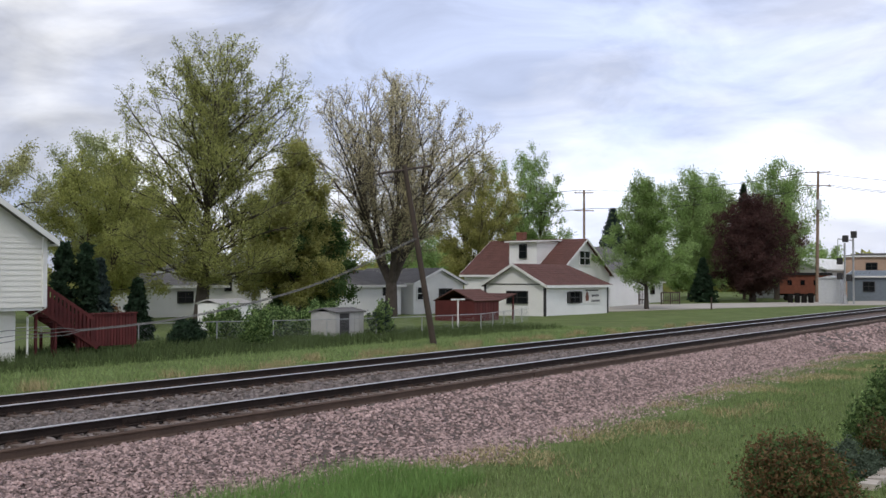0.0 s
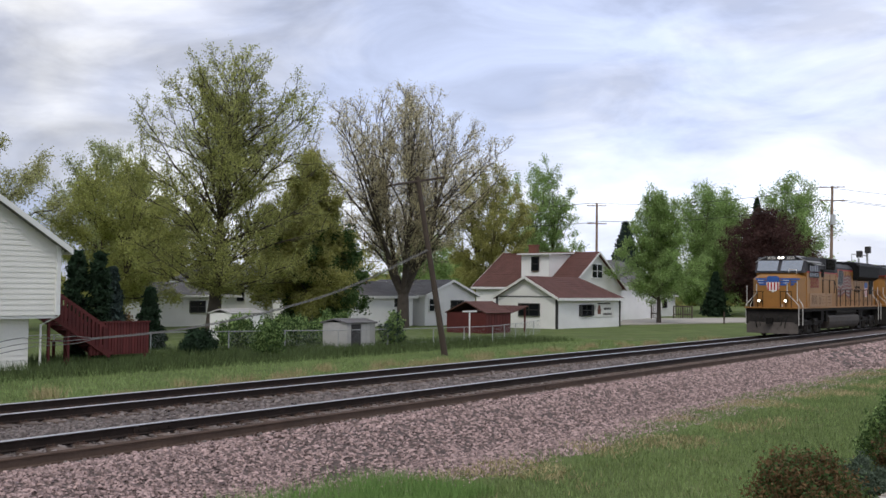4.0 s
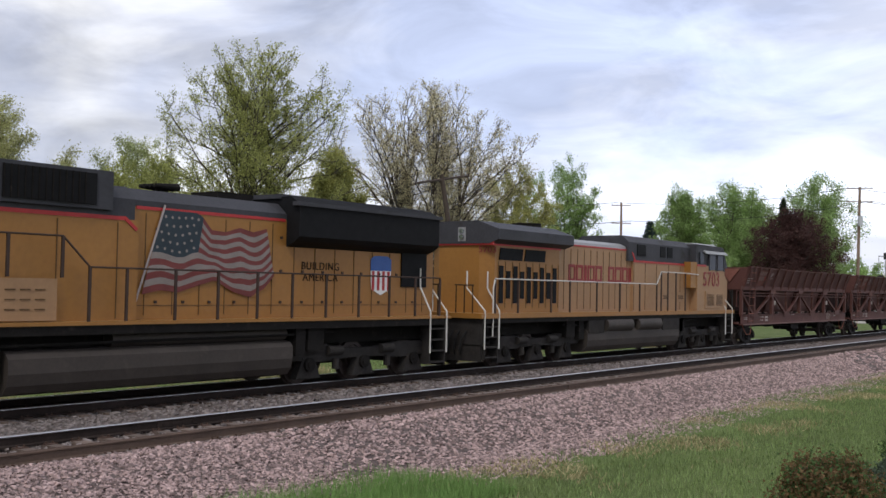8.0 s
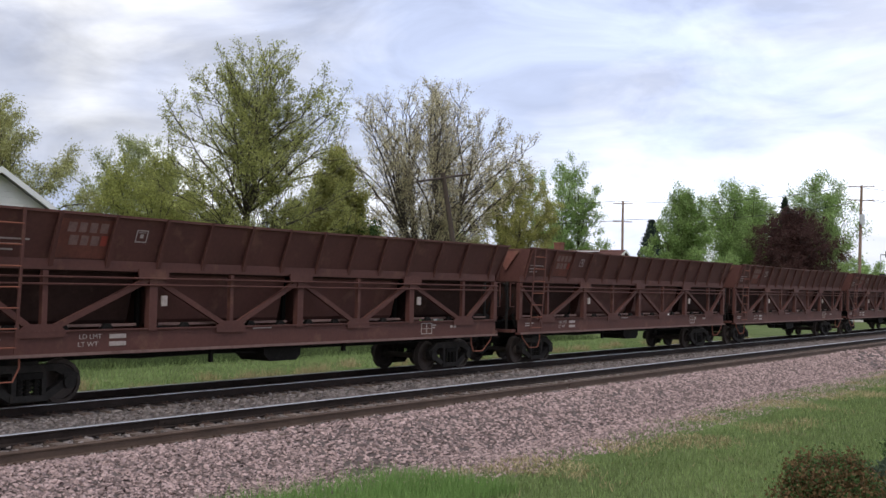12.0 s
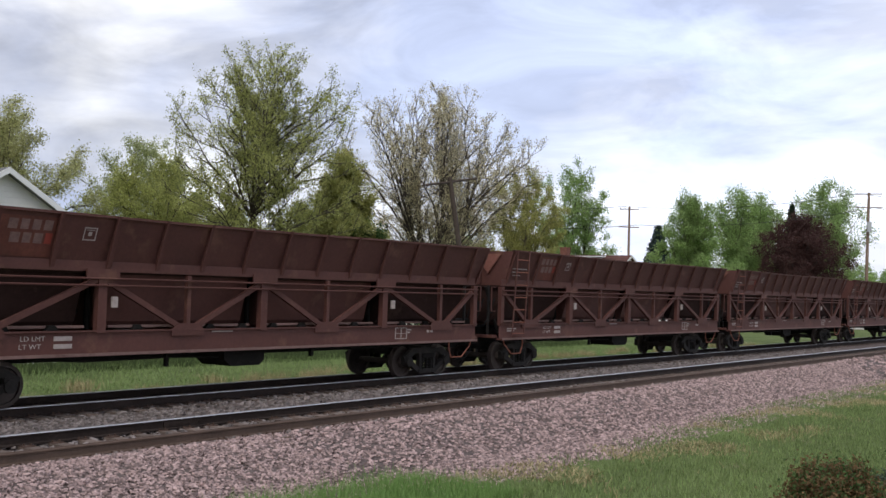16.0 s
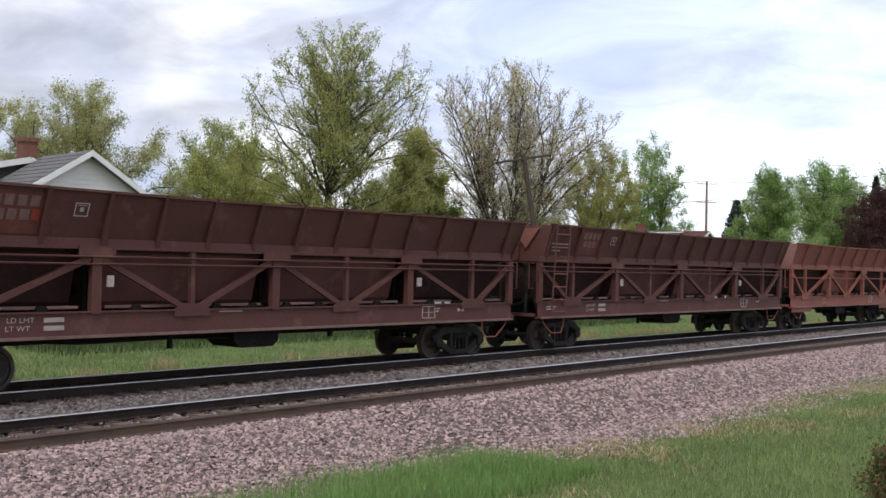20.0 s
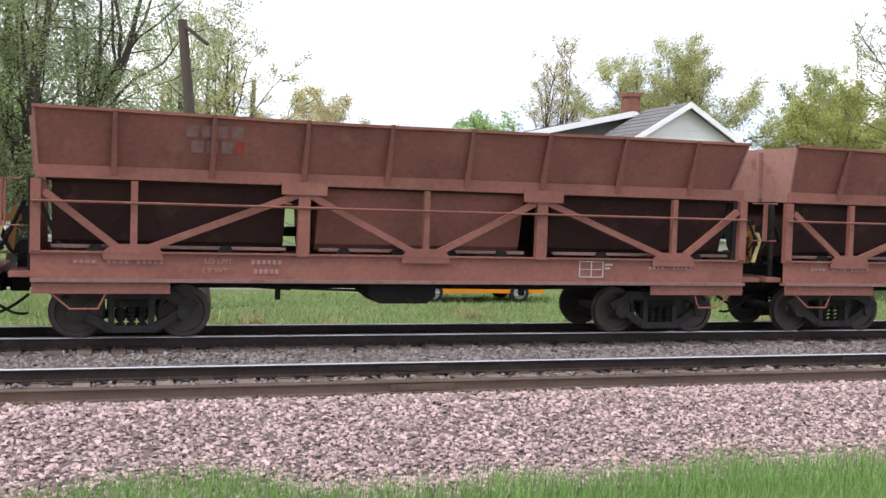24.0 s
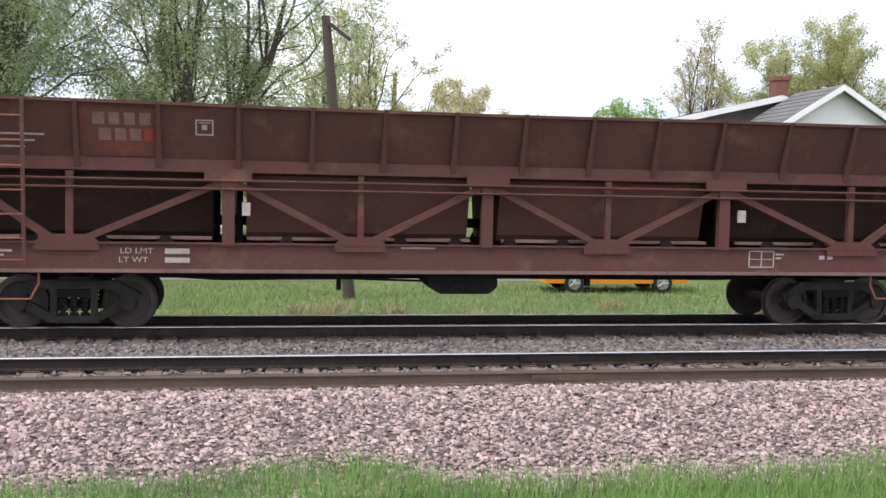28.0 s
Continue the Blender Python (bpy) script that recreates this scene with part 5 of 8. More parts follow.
# -- second locomotive, running long hood first --
trail = thing("diesel_locomotive", "faded yellow diesel locomotive with winged radiator, red lettering blocks", "locomotive", "locomotives of the train")
TRAIL0, L2 = -2.57, 20.75
frame_and_tank(trail, L2, (7.05, 14.5), "grimy fuel tank with a stepped top", [(8.35, 10.3, -1.30, 1.22, 0.26), (10.8, 12.7, -1.30, 1.22, 0.26)])
for x0, x1 in ((7.1, 8.2), (12.95, 14.45)):
    bm = bmesh.new()
    box(bm, x0, x1, -1.45, -0.9, 0.95, 1.42)
    part("equipment_box", bm, M_TRUCK, trail, bevel=0.02)
loco_truck(trail, (2.25, 4.1, 5.95))
loco_truck(trail, (15.3, 17.3, 19.2))
end_gear(trail, 0.72, 1, False)
end_gear(trail, L2 - 0.72, -1, False)
bm = bmesh.new()
box(bm, 0.6, L2 - 0.55, -1.50, 1.50, 1.55, 1.70)
part("walkway", bm, M_YELLOW, trail, "bright yellow walkway edge", bevel=0.01)
bm = bmesh.new()
prism(bm, [(1.50, -0.75), (1.75, -1.15), (5.55, -1.15), (5.55, 1.15), (1.75, 1.15), (1.50, 0.75)], "z", 1.70, 3.98)
part("radiator_cabin", bm, M_YELLOW, trail, bevel=0.02)
bm = bmesh.new()
prism(bm, [(-1.15, 3.85), (-1.50, 3.98), (-1.50, 4.30), (-0.75, 4.56), (0.75, 4.56), (1.50, 4.30), (1.50, 3.98), (1.15, 3.85)], "x", 1.42, 5.9)
part("radiator_wing", bm, M_GREYROOF, trail, "grey overhanging radiator roof", bevel=0.03)
bm = bmesh.new()
box(bm, 1.44, 1.49, -1.3, 1.3, 3.80, 3.92)
box(bm, 1.6, 5.6, -1.17, -1.14, 3.80, 3.90)
box(bm, 5.55, 11.0, -1.045, -1.02, 4.0, 4.06)
box(bm, 11.0, 16.2, -1.15, -1.12, 3.58, 3.66)
beam(bm, (10.9, -1.13, 3.95), (11.15, -1.13, 3.64), 0.08, 0.03)
box(bm, 16.2, 17.1, -1.465, -1.44, 3.58, 3.66)
part("red_stripe", bm, M_REDSTRIPE, trail)
for i in range(9):
    x = 1.98 + 0.395 * i
    bm = bmesh.new()
    z0, z1 = (2.0, 3.18) if i % 2 == 0 else (2.15, 3.02)
    box(bm, x, x + 0.22, -1.175, -1.145, z0, z1)
    part("louvre_door", bm, M_BLACK, trail, "narrow black louvre door")
bm = bmesh.new()
panel_lines(bm, [1.93 + 0.395 * i for i in range(10)], -1.16, 1.85, 3.3, 0.007)
part("door_seam", bm, M_SEAM, trail)
for x0, x1 in ((1.95, 3.25), (3.38, 4.6)):
    bm = bmesh.new()
    prism(bm, [(x0, 3.36), (x1, 3.36), (x1 + 0.05, 3.74), (x0 + 0.08, 3.74)], "y", -1.18, -1.14)
    part("intake_grille", bm, M_BLACK, trail)
lettering("road_number", "5703", 0.28, M_REDLETTER, trail, Matrix.Translation((1.60, -0.98, 3.66)) @ Euler((radians(90), 0, radians(-58))).to_matrix().to_4x4())
bm = bmesh.new()
box(bm, 1.40, 1.46, -0.30, -0.02, 3.92, 4.36)
part("light_plate", bm, M_SILVER, trail)
for z in (4.05, 4.24):
    bm = bmesh.new()
    tube(bm, (1.36, -0.16, z), (1.42, -0.16, z), 0.085, 14)
    part("headlight", bm, M_CABGLASS, trail, "unlit round headlight")
bm = bmesh.new()
prism(bm, [(-1.03, 1.70), (-1.03, 4.02), (1.03, 4.02), (1.03, 1.70)], "x", 5.55, 11.0)
part("hood", bm, M_YELLOW_OLD, trail, bevel=0.02)
bm = bmesh.new()
prism(bm, [(-1.03, 4.02), (-1.0, 4.16), (-0.75, 4.27), (0.75, 4.27), (1.0, 4.16), (1.03, 4.02)], "x", 5.9, 11.0)
part("hood_roof", bm, M_SILVER, trail, "worn silver-grey hood top")
bm = bmesh.new()
box(bm, 11.0, 16.2, -1.13, 1.13, 1.70, 3.62)
part("equipment_bay", bm, M_YELLOW_OLD, trail, bevel=0.02)
bm = bmesh.new()
prism(bm, [(-1.13, 3.62), (-1.13, 4.35), (-0.85, 4.60), (0.85, 4.60), (1.13, 4.35), (1.13, 3.62)], "x", 10.6, 16.2)
part("equipment_roof", bm, M_GREYROOF, trail, bevel=0.03)
for x0, x1 in ((11.3, 12.0), (13.3, 13.75), (13.95, 14.4)):
    bm = bmesh.new()
    box(bm, x0, x1, -1.16, -1.12, 3.85, 4.28)
    part("intake_grille", bm, M_BLACK, trail)
bm = bmesh.new()
panel_lines(bm, [5.6 + 0.46 * i for i in range(12)], -1.038, 1.8, 3.9, 0.008)
panel_lines(bm, [11.05, 12.0, 13.0, 14.1, 15.2], -1.138, 1.75, 3.55, 0.008)
part("door_seam", bm, M_SEAM, trail)
louvre_panel(trail, 13.5, 14.1, 2.05, 2.45, -1.14, M_YELLOW_OLD, [(13.58, 14.02, 4)])
louvre_panel(trail, 14.9, 15.5, 2.05, 2.45, -1.14, M_YELLOW_OLD, [(14.98, 15.42, 4)])
bm = bmesh.new()
box(bm, 16.2, 19.15, -1.45, 1.45, 1.70, 3.62)
part("cab_side", bm, M_YELLOW_OLD, trail, bevel=0.02)
bm = bmesh.new()
prism(bm, [(16.2, 3.62), (19.6, 3.58), (19.15, 4.42), (18.9, 4.50), (16.2, 4.52)], "y", -1.40, 1.40)
part("cab_upper", bm, M_GREYROOF, trail, bevel=0.05)
bm = bmesh.new()
prism(bm, [(-1.54, 4.14), (-1.50, 4.22), (-0.9, 4.62), (0.9, 4.62), (1.50, 4.22), (1.54, 4.14), (0.9, 4.54), (-0.9, 4.54)], "x", 16.9, 19.3)
part("cab_roof", bm, M_SILVER, trail, "silver-painted sloping cab roof")
for s in (-1, 1):
    bm = bmesh.new()
    box(bm, 17.45, 19.0, s * 1.45 - 0.02, s * 1.45 + 0.01, 3.45, 4.10)
    part("cab_window", bm, M_GLASS, trail)
    for x in (17.42, 18.15, 18.3, 19.02):
        bm = bmesh.new()
        box(bm, x - 0.03, x + 0.03, s * 1.46 - 0.03, s * 1.46 + 0.03, 3.42, 4.14)
        part("window_frame", bm, M_GREYROOF, trail)
    bm = bmesh.new()
    box(bm, 16.5, 16.85, s * 1.43 - 0.02, s * 1.43 + 0.02, 3.7, 4.2)
    part("rear_window", bm, M_GLASS, trail)
bm = bmesh.new()
prism(bm, [(19.15, 1.70), (20.2, 1.70), (20.2, 3.02), (19.95, 3.22), (19.5, 3.58), (19.15, 3.60)], "y", -1.15, 1.15)
part("nose", bm, M_YELLOW_OLD, trail, bevel=0.04)
lettering("road_number", "5703", 0.88, M_REDLETTER, trail, pose(17.65, -1.472, 3.02, 90), "red painted road number", spacing=1.05)
louvre_panel(trail, 17.0, 19.0, 1.78, 2.52, -1.465, M_YELLOW_OLD, [(17.15, 17.9, 9), (18.15, 18.85, 9)])
bm = bmesh.new()
box(bm, 15.6, 16.25, -1.42, -1.1, 2.65, 3.75)
part("side_cabinet", bm, M_YELLOW, trail, bevel=0.02)
block_letters(trail, 6.36, (0.46, 0.46, 0.2, 0.5, 0.46, -0.42, 0.44, 0.5, 0.44, 0.2, 0.42, 0.2, 0.44), 2.76, 0.60, -1.045, M_REDLETTER)
handrail(trail, [1.35, 2.6, 4.55, 5.75, 7.6, 9.3, 10.9, 12.35], -1.46, 1.62, 2.76, mat_top=M_HANDRAIL)
handrail(trail, [12.75, 13.35, 14.1, 15.0], -1.46, 1.62, 3.25, mat_top=M_HANDRAIL)
bm = bmesh.new()
tube(bm, (12.35, -1.46, 2.76), (12.75, -1.46, 3.25), 0.02, 6)
tube(bm, (15.0, -1.46, 3.25), (16.3, -1.46, 3.22), 0.02, 6)
path_tube(bm, [(1.35, -1.46, 2.76), (1.25, -1.46, 2.5), (1.25, -1.46, 1.0)], 0.022)
part("handrail", bm, M_HANDRAIL, trail, "white tubular handrail")
bm = bmesh.new()
tube(bm, (7.2, 0.1, 4.25), (7.2, 0.1, 4.45), 0.08, 8)
for k in (-0.2, 0.0, 0.2):
    tube(bm, (6.9, 0.1 + k, 4.47), (7.5, 0.1 + k, 4.47), 0.04, 8, 0.085)
part("air_horn", bm, M_UNDER, trail)
bm = bmesh.new()
tube(bm, (5.3, 0.0, 4.5), (5.3, 0.0, 4.72), 0.5, 20)
part("exhaust_stack", bm, M_UNDER, trail, bevel=0.02)
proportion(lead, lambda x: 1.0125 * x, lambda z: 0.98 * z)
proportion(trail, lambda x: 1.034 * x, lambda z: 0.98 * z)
ROLLING += [(lead, LEAD0), (trail, TRAIL0)]

# ---- houses and yards ----
def lap_wall(bm, p0, p1, z0, z1, n_out, lap=0.2, gable=None):
    """Lap siding as a stepped sheet on a straight wall from p0 to p1 (plan points); n_out points outwards. gable: (offset of the peak, its height)."""
    p0, p1, n_out = Vector((*p0, 0)), Vector((*p1, 0)), Vector((*n_out, 0)).normalized()
    length = (p1 - p0).length
    d = (p1 - p0) / length
    z = z0
    top = gable[1] if gable else z1
    while z < top - 0.01:
        zb = min(z + lap, top)
        def span(q):
            if gable and q > z1:
                u = (q - z1) / (gable[1] - z1)
                return gable[0] * u, length - (length - gable[0]) * u
            return 0.0, length
        a0, a1 = span(z)
        b0, b1 = span(zb)
        if b1 - b0 < 0.05:
            b0, b1 = (b0 + b1) / 2 - 0.02, (b0 + b1) / 2 + 0.02
        c = [p0 + d * a0 + n_out * 0.05, p0 + d * a1 + n_out * 0.05, p0 + d * b1 + n_out * 0.028, p0 + d * b0 + n_out * 0.028]
        zs = (z, z, zb, zb)
        fr = [bm.verts.new((q.x, q.y, zz)) for q, zz in zip(c, zs)]
        bk = [bm.verts.new((q.x - n_out.x * o, q.y - n_out.y * o, zz)) for q, zz, o in zip(c, zs, (0.15, 0.15, 0.128, 0.128))]
        bm.faces.new(fr)
        bm.faces.new(bk[::-1])
        for j in range(4):
            bm.faces.new((fr[j], bk[j], bk[(j + 1) % 4], fr[(j + 1) % 4]))
        z = zb
    bmesh.ops.remove_doubles(bm, verts=bm.verts, dist=0.0005)


def window(parent, c, w, h, axis, out, frame_mat=None, shutters=False, cross=True):
    """A sash window on a wall: axis 'x' or 'y' is the wall's direction, out the sign of its outward normal."""
    x, y, z = c
    fm = frame_mat or M_TRIM
    def bx(bm, u0, u1, d0, d1, z0, z1):
        d0, d1 = sorted((out * d0, out * d1))
        if axis == "x":
            box(bm, x + u0, x + u1, y + d0, y + d1, z + z0, z + z1)
        else:
            box(bm, x + d0, x + d1, y + u0, y + u1, z + z0, z + z1)
    bm = bmesh.new()
    bx(bm, -w / 2 - 0.08, -w / 2, 0.0, 0.11, -h / 2 - 0.08, h / 2 + 0.08)
    bx(bm, w / 2, w / 2 + 0.08, 0.0, 0.11, -h / 2 - 0.08, h / 2 + 0.08)
    bx(bm, -w / 2, w / 2, 0.0, 0.11, h / 2, h / 2 + 0.08)
    bx(bm, -w / 2, w / 2, 0.0, 0.13, -h / 2 - 0.08, -h / 2)
    win = part("window", bm, fm, parent)
    bm = bmesh.new()
    bx(bm, -w / 2, w / 2, 0.03, 0.06, -h / 2, h / 2)
    part("pane", bm, M_GLASS, win)
    if cross:
        bm = bmesh.new()
        bx(bm, -w / 2, w / 2, 0.05, 0.09, -0.03, 0.03)
        if w > 1.1:
            bx(bm, -0.03, 0.03, 0.05, 0.09, -h / 2, h / 2)
        part("glazing_bar", bm, fm, win)
    if shutters:
        for s in (-1, 1):
            bm = bmesh.new()
            u = s * (w / 2 + 0.30)
            bx(bm, u - 0.19, u + 0.19, 0.03, 0.10, -h / 2 - 0.05, h / 2 + 0.05)
            part("shutter", bm, M_DARKTRIM, win)
    return win


def roof_slab(parent, eave0, eave1, ridge0, ridge1, mat_, thick=0.14, name="roof"):
    """One sloping roof plane with thickness and rows of shingle courses."""
    bm = bmesh.new()
    e0, e1, r0, r1 = (Vector(p) for p in (eave0, eave1, ridge0, ridge1))
    slope = (r0 - e0).length
    n = max(3, int(slope / 0.35))
    nrm = (e1 - e0).cross(r0 - e0).normalized()
    if nrm.z < 0:
        nrm = -nrm
    for i in range(n):
        u0, u1 = i / n, (i + 1) / n
        q = [e0.lerp(r0, u0), e1.lerp(r1, u0), e1.lerp(r1, u1), e0.lerp(r0, u1)]
        up = [bm.verts.new(p + nrm * (0.03 if k < 2 else 0.012)) for k, p in enumerate(q)]
        dn = [bm.verts.new(p - nrm * thick) for p in q]
        bm.faces.new(up)
        bm.faces.new(dn[::-1])
        for j in range(4):
            bm.faces.new((up[j], dn[j], dn[(j + 1) % 4], up[(j + 1) % 4]))
    bmesh.ops.remove_doubles(bm, verts=bm.verts, dist=0.0005)
    return part(name, bm, mat_, parent)


def gable_house(name, label, x0, x1, y0, y1, z_eave, z_ridge, ridge, wall_mat, roof_mat, base=0.0, over=0.35, lap=0.2, category="house", at=None):
    """A rectangular house with lap-sided walls, gable roof along ridge 'x' or 'y', fascia boards."""
    h = thing(name, label, category, at=at)
    for p0, p1, nn, gable in (((x0, y0), (x1, y0), (0, -1), ridge == "y"), ((x1, y1), (x0, y1), (0, 1), ridge == "y"), ((x0, y1), (x0, y0), (-1, 0), ridge == "x"), ((x1, y0), (x1, y1), (1, 0), ridge == "x")):
        bm = bmesh.new()
        ln = math.hypot(p1[0] - p0[0], p1[1] - p0[1])
        lap_wall(bm, p0, p1, base, z_eave, nn, lap, (ln / 2, z_ridge) if gable else None)
        part("wall", bm, wall_mat, h)
    rise = z_ridge - z_eave
    if ridge == "x":
        ym = (y0 + y1) / 2
        k = rise / (ym - y0) * over
        for ye, s in ((y0 - over, 1), (y1 + over, -1)):
            roof_slab(h, (x0 - over, ye, z_eave - k + 0.1), (x1 + over, ye, z_eave - k + 0.1), (x0 - over, ym, z_ridge + 0.1), (x1 + over, ym, z_ridge + 0.1), roof_mat)
            bm = bmesh.new()
            box(bm, x0 - over, x1 + over, ye - 0.03 * s - 0.02, ye - 0.03 * s + 0.02, z_eave - k - 0.12, z_eave - k + 0.1)
            part("fascia", bm, M_TRIM, h)
            for xe in (x0 - over - 0.03, x1 + over + 0.03):
                bm = bmesh.new()
                prism(bm, [(ye, z_eave - k - 0.12), (ym, z_ridge - 0.12), (ym, z_ridge + 0.11), (ye, z_eave - k + 0.11)], "x", xe - 0.03, xe + 0.03)
                part("barge_board", bm, M_TRIM, h)
    else:
        xm = (x0 + x1) / 2
        k = rise / (xm - x0) * over
        for xe, s in ((x0 - over, 1), (x1 + over, -1)):
            roof_slab(h, (xe, y0 - over, z_eave - k + 0.1), (xe, y1 + over, z_eave - k + 0.1), (xm, y0 - over, z_ridge + 0.1), (xm, y1 + over, z_ridge + 0.1), roof_mat)
            bm = bmesh.new()
            box(bm, xe - 0.03 * s - 0.02, xe - 0.03 * s + 0.02, y0 - over, y1 + over, z_eave - k - 0.12, z_eave - k + 0.1)
            part("fascia", bm, M_TRIM, h)
            for ye in (y0 - over - 0.03, y1 + over + 0.03):
                bm = bmesh.new()
                prism(bm, [(xe, z_eave - k - 0.12), (xm, z_ridge - 0.12), (xm, z_ridge + 0.11), (xe, z_eave - k + 0.11)], "y", ye - 0.03, ye + 0.03)
                part("barge_board", bm, M_TRIM, h)
    return h


def corner_trim(h, x, y, z0, z1, mat_):
    bm = bmesh.new()
    box(bm, x - 0.09, x + 0.09, y - 0.09, y + 0.09, z0, z1)
    part("corner_board", bm, mat_, h)


def chimney(h, x, y, z0, z1, w=0.6):
    bm = bmesh.new()
    box(bm, x - w / 2, x + w / 2, y - w / 2, y + w / 2, z0, z1 - 0.15)
    c = part("chimney", bm, M_BRICK, h)
    bm = bmesh.new()
    box(bm, x - w / 2 - 0.06, x + w / 2 + 0.06, y - w / 2 - 0.06, y + w / 2 + 0.06, z1 - 0.17, z1)
    part("chimney_cap", bm, M_BRICK, c)


# -- two-storey house by the line: upper floor juts out over a recessed lower floor --
home = gable_house("two_storey_house", "cream lap-sided house with a jutting upper floor and grey roof", 14.9, 22.6, 36.0, 39.2, 4.95, 7.35, "y", M_CREAM, M_SHINGLEGREY, base=2.15, over=0.42, lap=0.21, at=moved(18.7, 36, 21.01, 35.2, -3.38, 0.952))
for p0, p1, nn in (((14.9, 36.5), (21.7, 36.5), (0, -1)), ((21.7, 36.5), (21.7, 39.2), (1, 0)), ((14.9, 39.2), (14.9, 36.5), (-1, 0))):
    bm = bmesh.new()
    lap_wall(bm, p0, p1, -0.05, 2.1, nn, 0.21)
    part("lower_wall", bm, M_CREAM, home)
bm = bmesh.new()
box(bm, 14.9, 22.6, 36.0, 39.2, 2.02, 2.15)
part("soffit", bm, M_TRIM, home)
corner_trim(home, 22.62, 35.96, 2.15, 4.95, M_TRIM)
bm = bmesh.new()
path_tube(bm, [(22.85, 35.95, 4.75), (22.78, 36.1, 4.5), (22.78, 36.1, 2.1), (22.2, 36.4, 1.75), (22.2, 36.4, 0.1)], 0.045)
part("downpipe", bm, M_TRIM, home)
chimney(home, 18.35, 40.3, 6.4, 8.2)
main = thing("house_wing", "cream rear wing under a low-pitched grey roof", "house", at=moved(18.7, 36, 21.01, 35.2, -3.38, 0.952))
for p0, p1, nn in (((11.8, 40.2), (21.5, 40.2), (0, -1)), ((11.8, 47.0), (11.8, 40.2), (-1, 0)), ((21.5, 40.2), (21.5, 47.0), (1, 0)), ((21.5, 47.0), (11.8, 47.0), (0, 1))):
    bm = bmesh.new()
    lap_wall(bm, p0, p1, -0.05, 5.5, nn, 0.21)
    part("wall", bm, M_CREAM, main)
bm = bmesh.new()
prism(bm, [(12.0, 5.5), (21.0, 5.5), (17.9, 7.25)], "y", 40.2, 40.35)
part("gable_end", bm, M_DARKWALL, main)
for xa, za, xb, zb in ((11.3, 5.72, 18.2, 7.32), (21.9, 5.4, 18.2, 7.32)):
    roof_slab(main, (xa, 39.6, za), (xa, 47.4, za), (xb, 39.6, zb), (xb, 47.4, zb), M_SHINGLEGREY)
    bm = bmesh.new()
    beam(bm, (xa, 39.58, za - 0.06), (xb, 39.58, zb - 0.06), 0.24, 0.06)
    part("barge_board", bm, M_TRIM, main)
window(home, (18.75, 35.97, 3.6), 1.0, 1.3, "x", -1)
window(main, (13.4, 40.17, 3.6), 1.0, 1.3, "x", -1)

# -- garage with the hip-ended brown roof and the painted sign --
garage = thing("garage", "white lap-sided garage with brown shingle roof and a sign", "garage", at=moved(78.8, 43, 82.7, 42.27, -1.54, 0.974))
GX0, GX1, GY0, GY1, GE, GR = 73.1, 84.6, 42.6, 48.6, 2.75, 4.4
for p0, p1, nn, g in (((GX0, GY0), (GX1, GY0), (0, -1), None), ((GX1, GY0), (GX1, GY1), (1, 0), None), ((GX1, GY1), (GX0, GY1), (0, 1), None), ((GX0, GY1), (GX0, GY0), (-1, 0), (3.0, GR))):
    bm = bmesh.new()
    lap_wall(bm, p0, p1, -0.05, GE, nn, 0.18, g)
    part("wall", bm, M_SIDING, garage)
ym = (GY0 + GY1) / 2
roof_slab(garage, (GX0 - 0.4, GY0 - 0.4, GE - 0.12), (GX1 + 0.4, GY0 - 0.4, GE - 0.12), (GX0 - 0.4, ym, GR + 0.1), (GX1 - 2.4, ym, GR + 0.1), M_SHINGLE)
roof_slab(garage, (GX0 - 0.4, GY1 + 0.4, GE - 0.12), (GX1 + 0.4, GY1 + 0.4, GE - 0.12), (GX0 - 0.4, ym, GR + 0.1), (GX1 - 2.4, ym, GR + 0.1), M_SHINGLE)
roof_slab(garage, (GX1 + 0.4, GY0 - 0.4, GE - 0.12), (GX1 + 0.4, GY1 + 0.4, GE - 0.12), (GX1 - 2.4, ym - 0.02, GR + 0.1), (GX1 - 2.4, ym + 0.02, GR + 0.1), M_SHINGLE)
bm = bmesh.new()
box(bm, GX0 - 0.4, GX1 + 0.4, GY0 - 0.46, GY0 - 0.41, GE - 0.34, GE - 0.1)
part("fascia", bm, M_TRIM, garage)
for s, ye in ((1, GY0 - 0.4), (-1, GY1 + 0.4)):
    bm = bmesh.new()
    prism(bm, [(ye, GE - 0.34), (ym, GR - 0.12), (ym, GR + 0.11), (ye, GE - 0.1)], "x", GX0 - 0.48, GX0 - 0.42)
    part("barge_board", bm, M_TRIM, garage)
bm = bmesh.new()
box(bm, GX0 - 0.08, GX0 - 0.05, GY0, GY1, GE - 0.06, GE + 0.02)
part("gable_band", bm, M_DARKTRIM, garage)
for x, y in ((GX0 - 0.02, GY0 - 0.02), (GX1 + 0.02, GY0 - 0.02), (GX0 - 0.02, GY1)):
    corner_trim(garage, x, y, 0, GE, M_DARKTRIM)
window(garage, (GX0 - 0.03, 45.3, 1.6), 2.0, 0.95, "y", -1, M_DARKTRIM)
window(garage, (78.2, GY0 - 0.03, 1.55), 1.7, 0.9, "x", -1, M_DARKTRIM, shutters=True)
bm = bmesh.new()
box(bm, 79.9, 83.3, GY0 - 0.10, GY0 - 0.06, 0.95, 2.35)
part("sign_board", bm, M_WHITE, garage, "white painted sign with worn lettering bars")
bm = bmesh.new()
